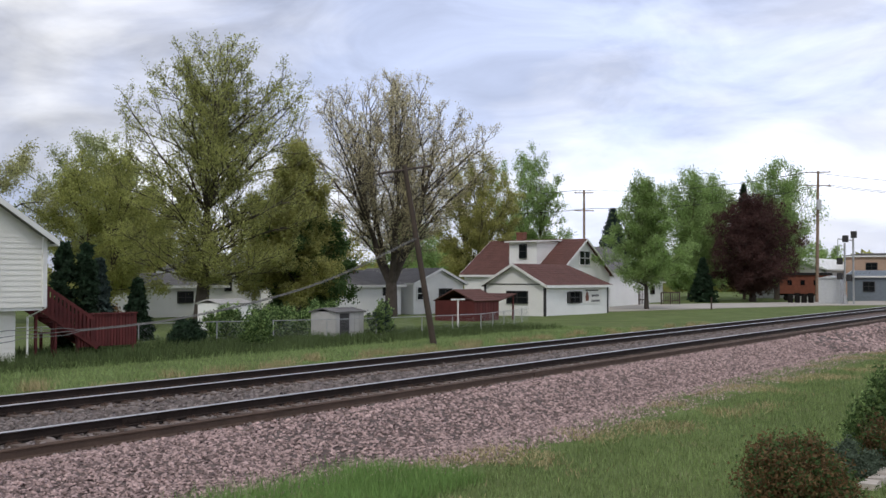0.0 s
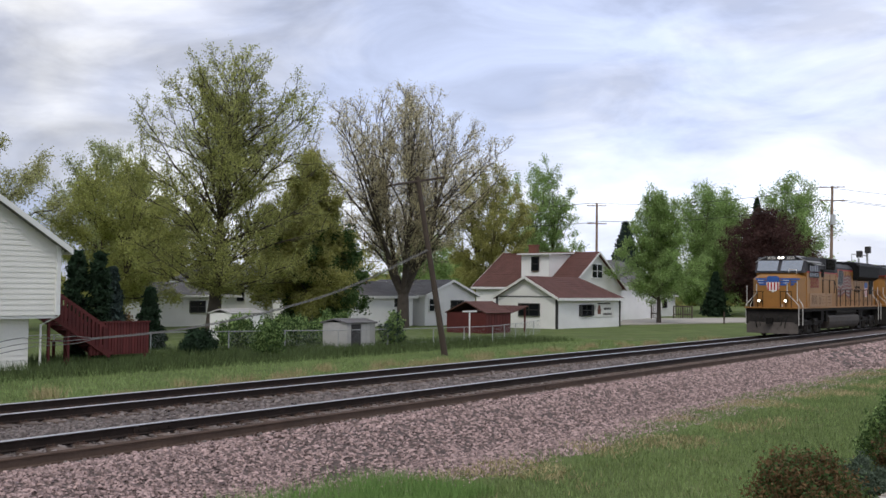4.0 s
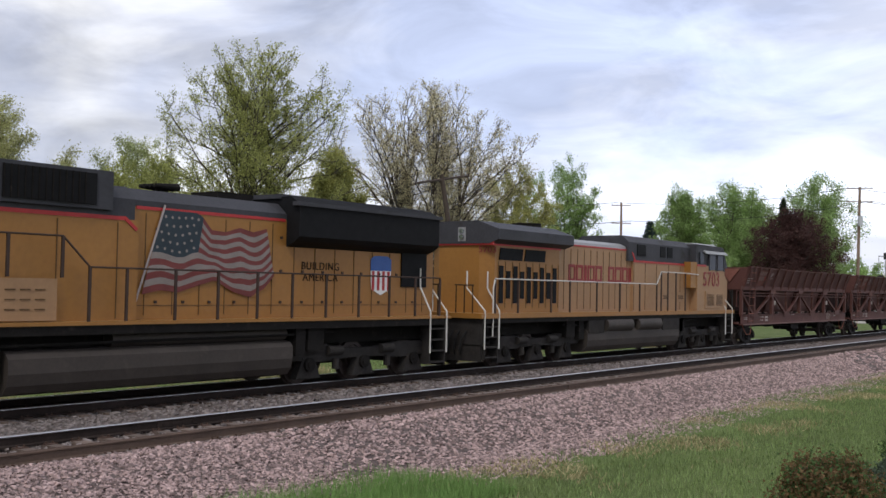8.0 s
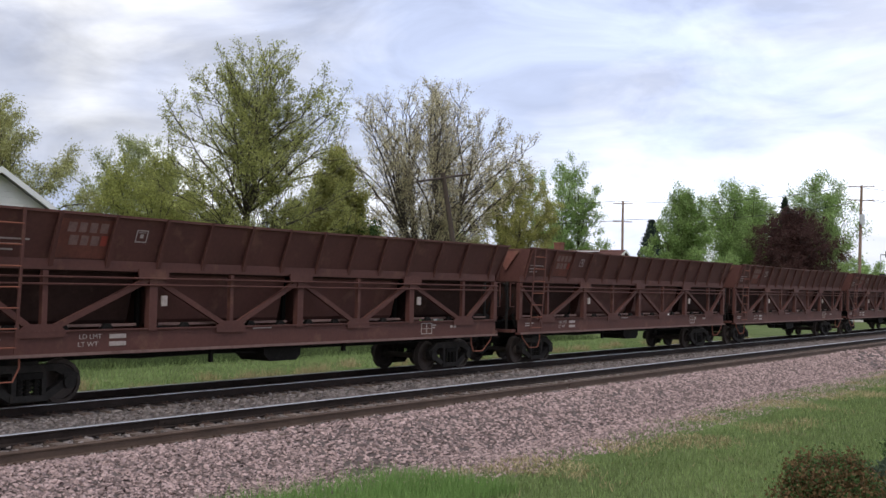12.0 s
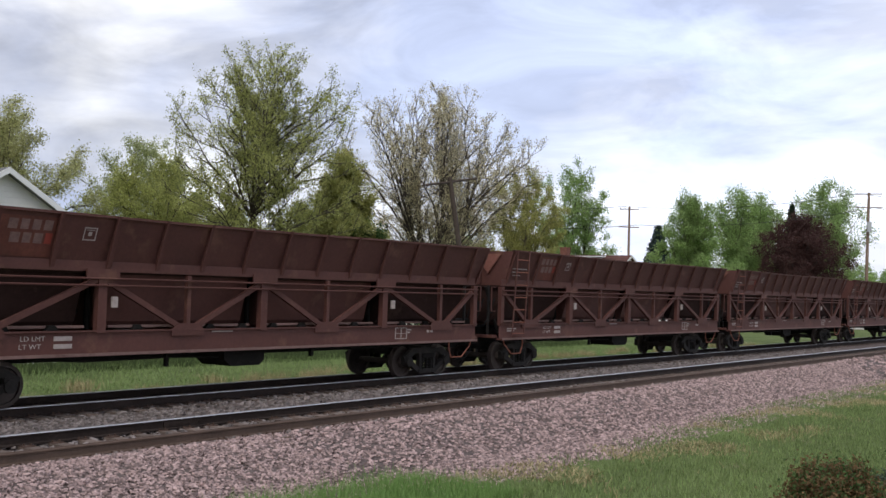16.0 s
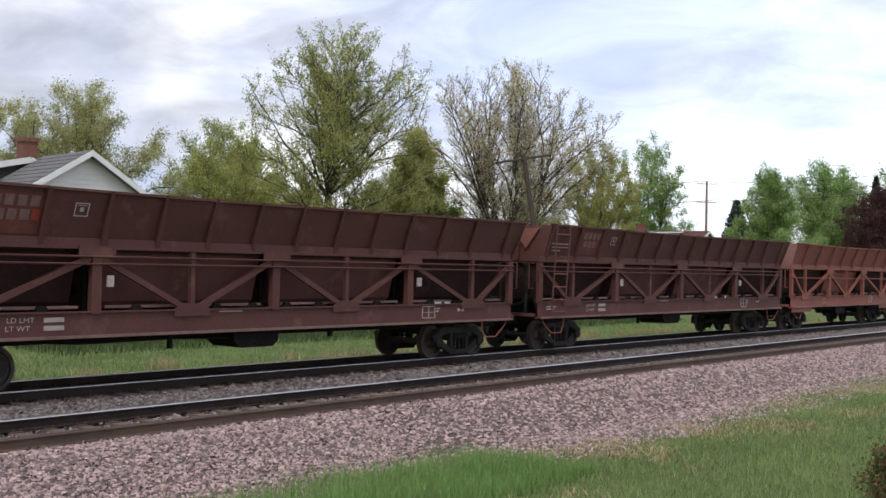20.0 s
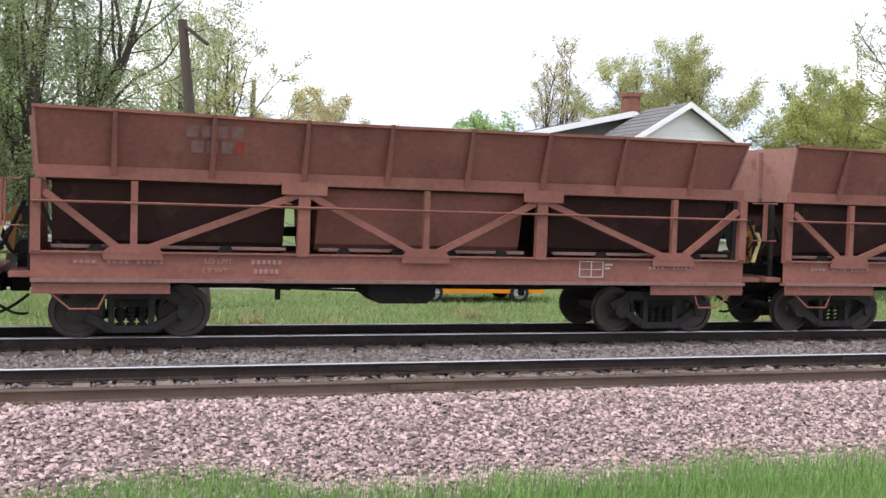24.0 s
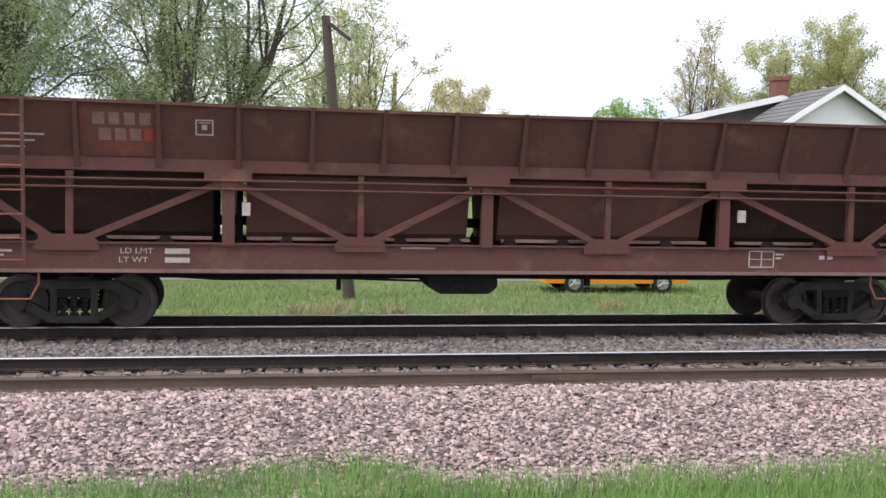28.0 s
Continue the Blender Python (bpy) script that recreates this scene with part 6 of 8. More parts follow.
for x0, x1, z0, z1 in ((80.2, 83.0, 2.08, 2.22), (81.4, 82.9, 1.58, 1.76), (81.3, 83.1, 1.10, 1.28)):
    n = int((x1 - x0) / 0.28)
    for i in range(n):
        bm = bmesh.new()
        box(bm, x0 + i * 0.28, x0 + i * 0.28 + 0.2, GY0 - 0.115, GY0 - 0.095, z0, z1)
        part("sign_bar", bm, M_DARKTRIM, garage)
bm = bmesh.new()
prism(bm, [(80.25, 1.2), (80.75, 1.2), (80.85, 1.65), (80.15, 1.65)], "y", GY0 - 0.115, GY0 - 0.095)
tube(bm, (80.5, GY0 - 0.115, 1.78), (80.5, GY0 - 0.095, 1.78), 0.24, 14)
part("sign_emblem", bm, M_BRICK, garage)

# -- storey-and-a-half house with dormer --
story = gable_house("dormer_house", "white house with steep brown roof, dormer and brick chimney", 86.3, 97.7, 48.9, 60.0, 3.75, 7.25, "y", M_SIDING, M_SHINGLE, over=0.4, at=moved(92, 50, 96.14, 48.96, -1.54, 0.97))
window(story, (92.0, 48.87, 5.35), 2.2, 1.35, "x", -1)
bm = bmesh.new()
box(bm, 87.0, 92.0, 51.6, 54.9, 4.1, 7.02)
dorm = part("dormer", bm, M_SIDING, story)
bm = bmesh.new()
prism(bm, [(86.55, 6.92), (92.1, 7.16), (92.1, 7.30), (86.55, 7.06)], "y", 51.35, 55.2)
part("dormer_roof", bm, M_TRIM, dorm)
window(story, (86.97, 53.2, 6.0), 0.75, 1.3, "y", -1, M_DARKTRIM)
chimney(story, 92.2, 56.6, 6.6, 8.2, 0.8)
window(story, (95.9, 48.87, 1.9), 1.0, 1.3, "x", -1)

grey = gable_house("grey_roofed_house", "white house with a pale grey metal roof", 103.5, 113.5, 52.0, 62.0, 4.0, 7.0, "x", M_SIDING, M_SHINGLEGREY, at=moved(108, 52, 112.99, 51.11, -1.37, 0.975))
ranch = gable_house("ranch_house", "white single-storey ranch house with grey shingle roof", 62.4, 73.1, 57.0, 64.0, 2.75, 3.95, "x", M_SIDING, M_SHINGLEGREY, at=moved(67.7, 57, 69.0, 54.76, -2.23, 0.948))
ranch2 = gable_house("ranch_wing", "white gabled front wing of the ranch house", 73.3, 81.2, 55.6, 64.0, 2.85, 4.15, "y", M_SIDING, M_SHINGLEGREY, at=moved(77, 55.6, 78.5, 53.71, -1.97, 0.955))
window(ranch, (64.6, 56.97, 2.15), 1.2, 0.6, "x", -1, M_DARKTRIM)
window(ranch, (71.2, 56.97, 2.15), 1.3, 0.6, "x", -1, M_DARKTRIM)
window(ranch2, (78.2, 55.57, 1.75), 1.9, 1.0, "x", -1, M_DARKTRIM)
window(ranch2, (74.2, 55.57, 1.9), 0.8, 1.1, "x", -1)
chimney(ranch, 69.5, 60.0, 3.6, 4.9, 0.7)
bm = bmesh.new()
box(bm, 75.0, 76.0, 55.47, 55.55, 0.1, 2.15)
part("door", bm, M_TRIM, ranch2)
cottage = gable_house("low_cottage", "white low cottage with green-grey roof", 52.0, 62.0, 70.0, 77.0, 2.75, 3.75, "x", M_SIDING, M_SHINGLEGREY, at=moved(57, 70, 59.22, 65.76, -2.85, 0.925))
window(cottage, (57.5, 69.97, 1.7), 1.6, 0.9, "x", -1, M_DARKTRIM)
tall = gable_house("tall_white_house", "white two-storey house behind garden trees", 62.8, 69.0, 72.5, 80.0, 4.1, 5.5, "y", M_SIDING, M_SHINGLEGREY, at=moved(66, 72.5, 68.09, 68.12, -2.67, 0.926))
window(tall, (64.6, 72.47, 2.9), 0.8, 1.4, "x", -1, M_DARKTRIM)
window(tall, (67.0, 72.47, 2.9), 0.8, 1.4, "x", -1, M_DARKTRIM)
small = gable_house("white_bungalow", "small white bungalow with a porch bench", 117.0, 128.0, 56.0, 63.0, 2.9, 4.6, "x", M_SIDING, M_SHINGLEGREY, at=moved(122, 56, 127.57, 55.06, -1.31, 0.976))
window(small, (119.5, 55.97, 1.7), 1.2, 1.0, "x", -1, M_DARKTRIM)
window(small, (124.5, 55.97, 1.7), 1.2, 1.0, "x", -1, M_DARKTRIM)
street = gable_house("shuttered_house", "white two-storey house with dark shutters across the street", 12.6, 20.5, 78.0, 86.0, 6.3, 8.9, "x", M_SIDING, M_SHINGLEGREY, at=moved(16.5, 78, 19.62, 68.12, -4.13, 0.832))
for x in (14.6, 17.2, 19.4):
    window(street, (x, 77.97, 4.7), 0.8, 1.4, "x", -1, shutters=True)
window(street, (16.0, 77.97, 1.9), 1.2, 1.4, "x", -1, shutters=True)
porch = gable_house("porch_house", "pale house with a grey roof behind the willows", -17.0, -8.4, 68.5, 76.0, 4.0, 7.2, "x", M_SIDING, M_SHINGLEGREY, at=moved(-12.7, 68.5, -5.31, 62.48, -5.65, 0.847))
for x in (-15.0, -12.2, -9.8):
    window(porch, (x, 68.47, 2.3), 0.9, 1.4, "x", -1, M_DARKTRIM)

# -- red timber stair and deck --
deck = thing("timber_deck", "dark red stained timber deck with a stair and rails", "deck", at=moved(26, 37.3, 28.28, 36.24, -3.08, 0.957))
bm = bmesh.new()
box(bm, 24.9, 27.9, 37.3, 40.2, 0.84, 0.90)
part("deck_floor", bm, M_REDWOOD, deck)
for i in range(20):
    x = 25.0 + 0.15 * i
    bm = bmesh.new()
    box(bm, x - 0.062, x + 0.062, 37.26, 37.30, 0.35, 1.72)
    part("baluster_board", bm, M_REDWOOD, deck)
for i in range(18):
    y = 37.4 + 0.16 * i
    bm = bmesh.new()
    box(bm, 27.86, 27.9, y - 0.062, y + 0.062, 0.35, 1.72)
    part("baluster_board", bm, M_REDWOOD, deck)
bm = bmesh.new()
box(bm, 24.9, 27.95, 37.2, 37.34, 1.72, 1.78)
part("deck_rail", bm, M_REDWOOD, deck)
for y in (37.2, 38.3):
    bm = bmesh.new()
    beam(bm, (22.7, y, 2.35), (25.9, y, 0.35), 0.30, 0.06)
    part("stringer", bm, M_REDWOOD, deck)
    bm = bmesh.new()
    beam(bm, (22.7, y, 3.35), (25.7, y, 1.5), 0.14, 0.06)
    part("stair_rail", bm, M_REDWOOD, deck)
    for i in range(15):
        x = 22.9 + 0.19 * i
        z = 2.35 - (x - 22.7) * 0.625
        bm = bmesh.new()
        box(bm, x - 0.06, x + 0.06, y - 0.05, y - 0.02, z, z + 0.98)
        part("stair_board", bm, M_REDWOOD, deck)
for i in range(9):
    bm = bmesh.new()
    x, z = 22.9 + 0.33 * i, 2.25 - 0.21 * i
    box(bm, x - 0.15, x + 0.15, 37.2, 38.3, z - 0.02, z + 0.02)
    part("tread", bm, M_REDWOOD, deck)
for x, y in ((23.0, 37.3), (23.9, 37.3), (24.4, 38.3), (25.0, 37.4), (27.8, 37.4), (27.8, 40.1), (25.0, 40.1)):
    bm = bmesh.new()
    box(bm, x - 0.05, x + 0.05, y - 0.05, y + 0.05, -0.05, 1.9 if x < 24.6 else 0.85)
    part("deck_post", bm, M_REDWOOD, deck)

# -- sheds --
def small_shed(name, label, cx, cy, w, d, h, ridge_h, wall_mat, roof_mat, at=None):
    s = thing(name, label, "shed", at=at)
    for sx in (-1, 1):
        bm = bmesh.new()
        box(bm, cx + sx * w / 2 - 0.03, cx + sx * w / 2 + 0.03, cy - d / 2, cy + d / 2, -0.05, h)
        part("side_panel", bm, wall_mat, s)
    n = max(4, int(w / 0.35))
    for i in range(n):
        bm = bmesh.new()
        box(bm, cx - w / 2 + w * i / n + 0.012, cx - w / 2 + w * (i + 1) / n - 0.012, cy - d / 2 - 0.03, cy - d / 2 + 0.01, -0.05, h)
        part("front_panel", bm, wall_mat, s)
    bm = bmesh.new()
    box(bm, cx - w / 2, cx + w / 2, cy + d / 2 - 0.03, cy + d / 2 + 0.03, -0.05, h)
    part("back_panel", bm, wall_mat, s)
    for sy in (-1, 1):
        roof_slab(s, (cx - w / 2 - 0.12, cy + sy * (d / 2 + 0.12), h - 0.02), (cx + w / 2 + 0.12, cy + sy * (d / 2 + 0.12), h - 0.02), (cx - w / 2 - 0.12, cy, ridge_h), (cx + w / 2 + 0.12, cy, ridge_h), roof_mat, 0.05)
    return s


wshed = small_shed("metal_shed", "pale grey metal garden shed with a flat low roof", 41.6, 37.6, 2.3, 1.8, 1.42, 1.62, M_SHEDGREY, M_SHINGLEGREY, at=moved(41.6, 36.7, 44.16, 35.88, -2.32, 0.965))
bm = bmesh.new()
box(bm, 40.75, 41.5, 36.64, 36.67, 0.0, 1.32)
part("shed_door", bm, M_DARKTRIM, wshed)
small_shed("white_garden_shed", "small white shed with a pale lean roof", 42.5, 47.9, 2.6, 2.0, 1.75, 2.0, M_SIDING, M_SHEDGREY, at=moved(42.5, 47, 45.04, 45.33, -2.69, 0.951))
red = small_shed("red_shed", "dark red boarded shed with an open lean-to", 63.6, 44.0, 3.4, 3.6, 1.55, 2.4, M_REDSHED, M_SHINGLE, at=moved(64.5, 42.3, 67.74, 41.4, -1.82, 0.968))
roof_slab(red, (65.2, 42.0, 1.55), (65.2, 46.0, 1.55), (67.6, 42.0, 2.05), (67.6, 46.0, 2.05), M_SHINGLE, 0.06)
for x, y in ((67.4, 42.2), (67.4, 45.8)):
    bm = bmesh.new()
    box(bm, x - 0.06, x + 0.06, y - 0.06, y + 0.06, -0.05, 2.0)
    part("lean_to_post", bm, M_REDSHED, red)
tpost = thing("clothes_post", "white T-shaped clothes line post", "clothes post", at=moved(51.3, 36.2, 54.19, 35.54, -1.95, 0.971))
bm = bmesh.new()
tube(bm, (51.3, 36.2, -0.05), (51.3, 36.2, 1.9), 0.05, 8)
part("post", bm, M_TRIM, tpost)
bm = bmesh.new()
box(bm, 50.6, 52.0, 36.15, 36.25, 1.86, 1.96)
part("crossbar", bm, M_TRIM, tpost)

# -- chain-link fence along the yards --
FENCE = [(22.6, 40.9), (29.9, 40.0), (33.9, 38.9), (39.4, 36.4), (46.1, 35.1), (51.9, 34.9), (60.0, 37.6), (66.5, 40.4)]
fence = thing("chain_link_fence", "grey chain-link fence on steel posts along the yards", "fence", at=moved(45, 36, 47.67, 35.27, -2.16, 0.968))
wires = []
for (xa, ya), (xb, yb) in zip(FENCE, FENCE[1:]):
    ln = math.hypot(xb - xa, yb - ya)
    dx, dy = (xb - xa) / ln, (yb - ya) / ln
    n = max(1, round(ln / 2.9))
    for i in range(n):
        bm = bmesh.new()
        x, y = xa + (xb - xa) * i / n, ya + (yb - ya) * i / n
        tube(bm, (x, y, -0.1), (x, y, 1.06), 0.03, 8)
        part("fence_post", bm, M_METAL, fence)
    bm = bmesh.new()
    tube(bm, (xa, ya, 1.03), (xb, yb, 1.03), 0.022, 6)
    part("top_rail", bm, M_METAL, fence)
    k = 0.0
    while k < ln:
        for s in (-1, 1):
            a = min(max(k, 0), ln)
            b = min(max(k + s * 1.0, 0), ln)
            za, zb = 0.03, 0.03 + abs(b - a)
            p, q = Vector((xa + dx * a, ya + dy * a, za)), Vector((xa + dx * b, ya + dy * b, zb))
            w = Vector((0.0025, 0, 0.0025))
            wires.append([p - w, p + w, q + w, q - w])
        k += 0.16
wire = part("wire_mesh", quads_mesh(np.array([[tuple(c) for c in q] for q in wires]), M_METAL), None, fence)
tagged(wire, kind="stuff")


# -- poles and wires --
def sag_wire(bm, p0, p1, sag, r, n=14):
    pts = [Vector(p0).lerp(Vector(p1), i / n) - Vector((0, 0, sag * 4 * (i / n) * (1 - i / n))) for i in range(n + 1)]
    path_tube(bm, pts, r, 5)


def utility_pole(label, base, top, r, arms, mat_, arm_dir=(1, 0, 0), at=None):
    p = thing("utility_pole", label, "utility pole", at=at)
    bm = bmesh.new()
    tube(bm, base, top, r * 1.15, 12, r * 0.8)
    part("pole", bm, mat_, p)
    base, top, d = Vector(base), Vector(top), Vector(arm_dir).normalized()
    for u, half, tilt in arms:
        c = base.lerp(top, u)
        bm = bmesh.new()
        a, b = c - d * half - Vector((0, 0, tilt)), c + d * half + Vector((0, 0, tilt))
        path_tube(bm, [a, b], 0.06, 6)
        part("crossarm", bm, mat_, p)
        for k in (-0.9, -0.45, 0.45, 0.9):
            q = c + d * half * k + Vector((0, 0, tilt * k + 0.05))
            bm = bmesh.new()
            tube(bm, q, q + Vector((0, 0, 0.16)), 0.035, 6)
            part("insulator", bm, M_CABINET, p)
    return p


lean = utility_pole("dark leaning timber utility pole with a crooked crossarm", (39.25, 29.1, -0.3), (37.35, 29.5, 8.65), 0.14, [(0.975, 2.05, 0.37)], M_POLE, at=moved(39.25, 29.1, 41.75, 28.71, -2.04, 0.976))
cable = thing("slack_cable", "thick grey bundle of slack cable hanging from the pole", "cable", at=moved(36, 29.6, 38.39, 29.15, -2.21, 0.973))
pts = [Vector(p) for p in ((38.15, 29.45, 5.15), (33.3, 29.8, 3.43), (29.2, 30.0, 2.43), (24.0, 30.0, 1.67), (19.3, 30.0, 1.39), (17.3, 30.0, 1.33), (14.0, 30.0, 1.05), (4.0, 30.0, 1.6), (0.2, 30.0, 3.0))]
for o in (0.0, 0.035, -0.03):
    bm = bmesh.new()
    fine = []
    for i in range(len(pts) - 1):
        p0, p1, p2, p3 = pts[max(i - 1, 0)], pts[i], pts[i + 1], pts[min(i + 2, len(pts) - 1)]
        for j in range(6):
            t = j / 6
            fine.append(0.5 * ((2 * p1) + (p2 - p0) * t + (2 * p0 - 5 * p1 + 4 * p2 - p3) * t * t + (3 * p1 - p0 - 3 * p2 + p3) * t ** 3) + Vector((0, o * 2, o * (0.6 + 3.0 * max(0, (i - 3)) ** 0.7))))
    path_tube(bm, fine, 0.013, 5)
    part("cable_strand", bm, M_GREYCABLE, cable)
old = utility_pole("dark old timber pole with a broken arm", (0.35, 30.0, -0.3), (-0.5, 30.0, 8.45), 0.17, [], M_POLE, at=moved(0.35, 30, 2.92, 29.21, -5.05, 0.917))
bm = bmesh.new()
beam(bm, (-0.55, 29.9, 8.35), (0.25, 29.9, 7.75), 0.10, 0.10)
part("broken_arm", bm, M_POLE, old)
utility_pole("pale brown timber street pole", (2.95, 60.0, -0.2), (3.25, 60.0, 10.5), 0.17, [], M_POLEPALE, at=moved(2.95, 60, 7.21, 53.56, -4.85, 0.842))
utility_pole("grey timber utility pole with two crossarms", (114.8, 61.0, -0.2), (114.8, 61.0, 14.7), 0.17, [(0.975, 1.3, 0.02), (0.82, 1.3, 0.0)], M_POLEPALE, (0.7, -0.7, 0), at=moved(114.8, 61, 119.22, 59.4, -1.5, 0.965))
far_b = utility_pole("grey timber utility pole with crossarms and a transformer", (135.0, 37.4, -0.2), (135.0, 37.1, 17.3), 0.2, [(0.99, 1.7, 0.05), (0.89, 1.7, 0.0)], M_POLEPALE, (0.6, -0.8, 0), at=moved(135, 37.4, 144.67, 37.81, -0.84, 1.011))
bm = bmesh.new()
tube(bm, (134.6, 36.9, 12.2), (134.6, 36.9, 13.5), 0.3, 12)
part("transformer", bm, M_CABINET, far_b)
line = thing("overhead_wires", "dark overhead wires strung between utility poles", "wires", at=moved(130, 42, 138.34, 42.17, -0.95, 1.001))
for a, b in (((114.0, 61.6, 14.5), (134.2, 38.2, 17.2)), ((115.5, 60.3, 12.2), (135.8, 36.2, 15.5)), ((134.2, 38.0, 17.2), (170.0, 12.0, 17.2)), ((135.8, 36.0, 15.5), (170.0, 11.0, 15.6)), ((135.2, 36.6, 15.4), (170.0, 8.0, 14.8)), ((114.0, 61.6, 14.5), (92.0, 86.0, 14.2)), ((115.5, 60.3, 12.2), (93.5, 85.0, 12.0))):
    bm = bmesh.new()
    sag_wire(bm, a, b, 0.9, 0.03)
    part("wire", bm, M_WIRE, line)

# -- far right: signal, cabinets, industrial yard, caboose --
sig = thing("railway_signal", "grey railway signal mast with a bracket and lamp heads", "signal", at=moved(125.2, 31.4, 134.56, 31.82, -0.78, 1.016))
bm = bmesh.new()
tube(bm, (125.2, 31.4, -0.1), (125.2, 31.4, 7.4), 0.12, 10)
tube(bm, (125.2, 31.4, -0.1), (125.2, 31.4, 1.2), 0.35, 10, 0.16)
part("mast", bm, M_METAL, sig)
bm = bmesh.new()
tube(bm, (126.0, 30.6, 0), (126.0, 30.6, 8.6), 0.12, 8)
tube(bm, (126.0, 30.6, 7.7), (125.2, 32.2, 7.9), 0.06, 6)
tube(bm, (125.2, 32.2, 5.9), (125.2, 32.2, 7.9), 0.04, 6)
part("bracket_mast", bm, M_METAL, sig)
for x, y, z in ((124.9, 31.9, 3.4), (124.9, 31.9, 5.2), (125.6, 31.4, 7.9), (125.6, 31.0, 3.2), (125.9, 30.5, 8.4)):
    bm = bmesh.new()
    box(bm, x - 0.28, x + 0.28, y - 0.3, y + 0.3, z - 0.4, z + 0.4)
    part("signal_head", bm, M_DARKTRIM, sig, bevel=0.05)
cab_ = thing("signal_cabinet", "pale metal signal relay cabinet", "cabinet", at=moved(127, 33.5, 136.27, 33.9, -0.81, 1.014))
bm = bmesh.new()
box(bm, 127.0, 129.0, 32.4, 35.0, -0.05, 3.15)
part("cabinet_body", bm, M_CABINET, cab_, bevel=0.04)
bm = bmesh.new()
prism(bm, [(32.2, 3.15), (35.2, 3.15), (33.7, 3.45)], "x", 126.8, 129.2)
part("cabinet_roof", bm, M_CABINET, cab_)
bm = bmesh.new()
box(bm, 126.96, 127.0, 32.7, 33.6, 0.2, 2.9)
part("cabinet_door", bm, M_CABINET, cab_)
depot = gable_house("blue_grey_depot", "blue-grey metal depot shed with one window", 144.0, 152.0, 22.5, 35.8, 3.4, 4.1, "y", M_BLUEGREY, M_BLUEGREY, lap=0.5, category="shed", at=moved(144, 30, 156.24, 30.64, -0.67, 1.029))
window(depot, (143.97, 33.0, 2.0), 1.4, 1.2, "y", -1, M_DARKTRIM)
ware = gable_house("tan_warehouse", "tan panel warehouse with a flat grey roof edge", 166.0, 190.0, 10.0, 41.6, 6.6, 7.2, "y", M_TAN, M_SHINGLEGREY, lap=0.8, category="warehouse", at=moved(166, 36, 180.56, 36.88, -0.69, 1.03))
window(ware, (165.97, 37.6, 5.0), 1.6, 1.0, "y", -1, M_DARKTRIM)
gable_house("white_roofed_warehouse", "low warehouse with a white metal roof", 158.0, 185.0, 42.5, 54.0, 4.6, 6.4, "x", M_SHEDGREY, M_TRIM, lap=0.8, category="warehouse", at=moved(158, 43, 169.79, 43.6, -0.82, 1.015))
wagon = thing("caboose", "parked rusty orange caboose beside the crossing", "caboose", at=moved(142.5, 41, 152.53, 41.41, -0.86, 1.01))
bm = bmesh.new()
box(bm, 142.5, 145.0, 38.2, 44.6, 1.0, 3.6)
part("caboose_body", bm, M_RUST, wagon, bevel=0.05)
bm = bmesh.new()
prism(bm, [(142.3, 3.6), (145.2, 3.6), (144.6, 3.95), (142.9, 3.95)], "y", 38.0, 44.8)
part("caboose_roof", bm, M_UNDER, wagon)
bm = bmesh.new()
box(bm, 142.8, 144.8, 38.0, 44.8, 0.75, 1.0)
part("caboose_frame", bm, M_UNDER, wagon)
for y in (39.2, 40.8, 42.2, 43.8):
    bm = bmesh.new()
    tube(bm, (142.8, y, 0.42), (144.7, y, 0.42), 0.42, 16)
    part("caboose_wheel", bm, M_UNDER, wagon)
for y in (39.6, 41.4, 43.2):
    bm = bmesh.new()
    box(bm, 142.46, 142.5, y - 0.3, y + 0.3, 2.2, 2.9)
    part("caboose_window", bm, M_GLASS, wagon)


def porch_rail(x0, y0, x1, y1, h, n, at=None):
    pr = thing("porch_railing", "dark brown timber porch railing by the road", "railing", "porch railings", at=at)
    for i in range(n + 1):
        u = i / n
        bm = bmesh.new()
        x, y = x0 + (x1 - x0) * u, y0 + (y1 - y0) * u
        w = 0.07 if i % 4 == 0 else 0.03
        box(bm, x - w, x + w, y - w, y + w, -0.05, h)
        part("post" if i % 4 == 0 else "baluster", bm, M_POLE, pr)
    for z in (h * 0.35, h):
        bm = bmesh.new()
        path_tube(bm, [(x0, y0, z), (x1, y1, z)], 0.06, 6)
        part("rail_bar", bm, M_POLE, pr)


porch_rail(108.5, 53.4, 112.5, 51.3, 1.9, 16, at=moved(110.5, 52.3, 115.64, 51.43, -1.35, 0.976))
porch_rail(113.0, 49.6, 115.2, 48.2, 1.5, 8, at=moved(114, 48.9, 119.81, 48.37, -1.23, 0.983))
marker = thing("marker_post", "weathered timber marker post beside the gravel road", "post", at=moved(99.1, 38, 104.84, 37.88, -1.11, 0.992))
bm = bmesh.new()
tube(bm, (99.1, 38.0, -0.1), (99.1, 38.0, 1.25), 0.09, 8, 0.08)
part("post", bm, M_POLE, marker)
for ix in range(4):
    drum = thing("dark_barrel", "dark steel drum standing beside the caboose", "barrel", "drums by the caboose", at=moved(129, 38, 137.83, 38.31, -0.88, 1.007))
    bm = bmesh.new()
    dx_, dy_ = 128.6 + 0.35 * ix, 38.9 - 0.75 * ix
    tube(bm, (dx_, dy_, -0.02), (dx_, dy_, 1.15 + 0.15 * (ix % 2)), 0.34, 14)
    tube(bm, (dx_, dy_, 0.38), (dx_, dy_, 0.42), 0.36, 14)
    tube(bm, (dx_, dy_, 0.78), (dx_, dy_, 0.82), 0.36, 14)
    part("drum", bm, M_UNDER, drum)
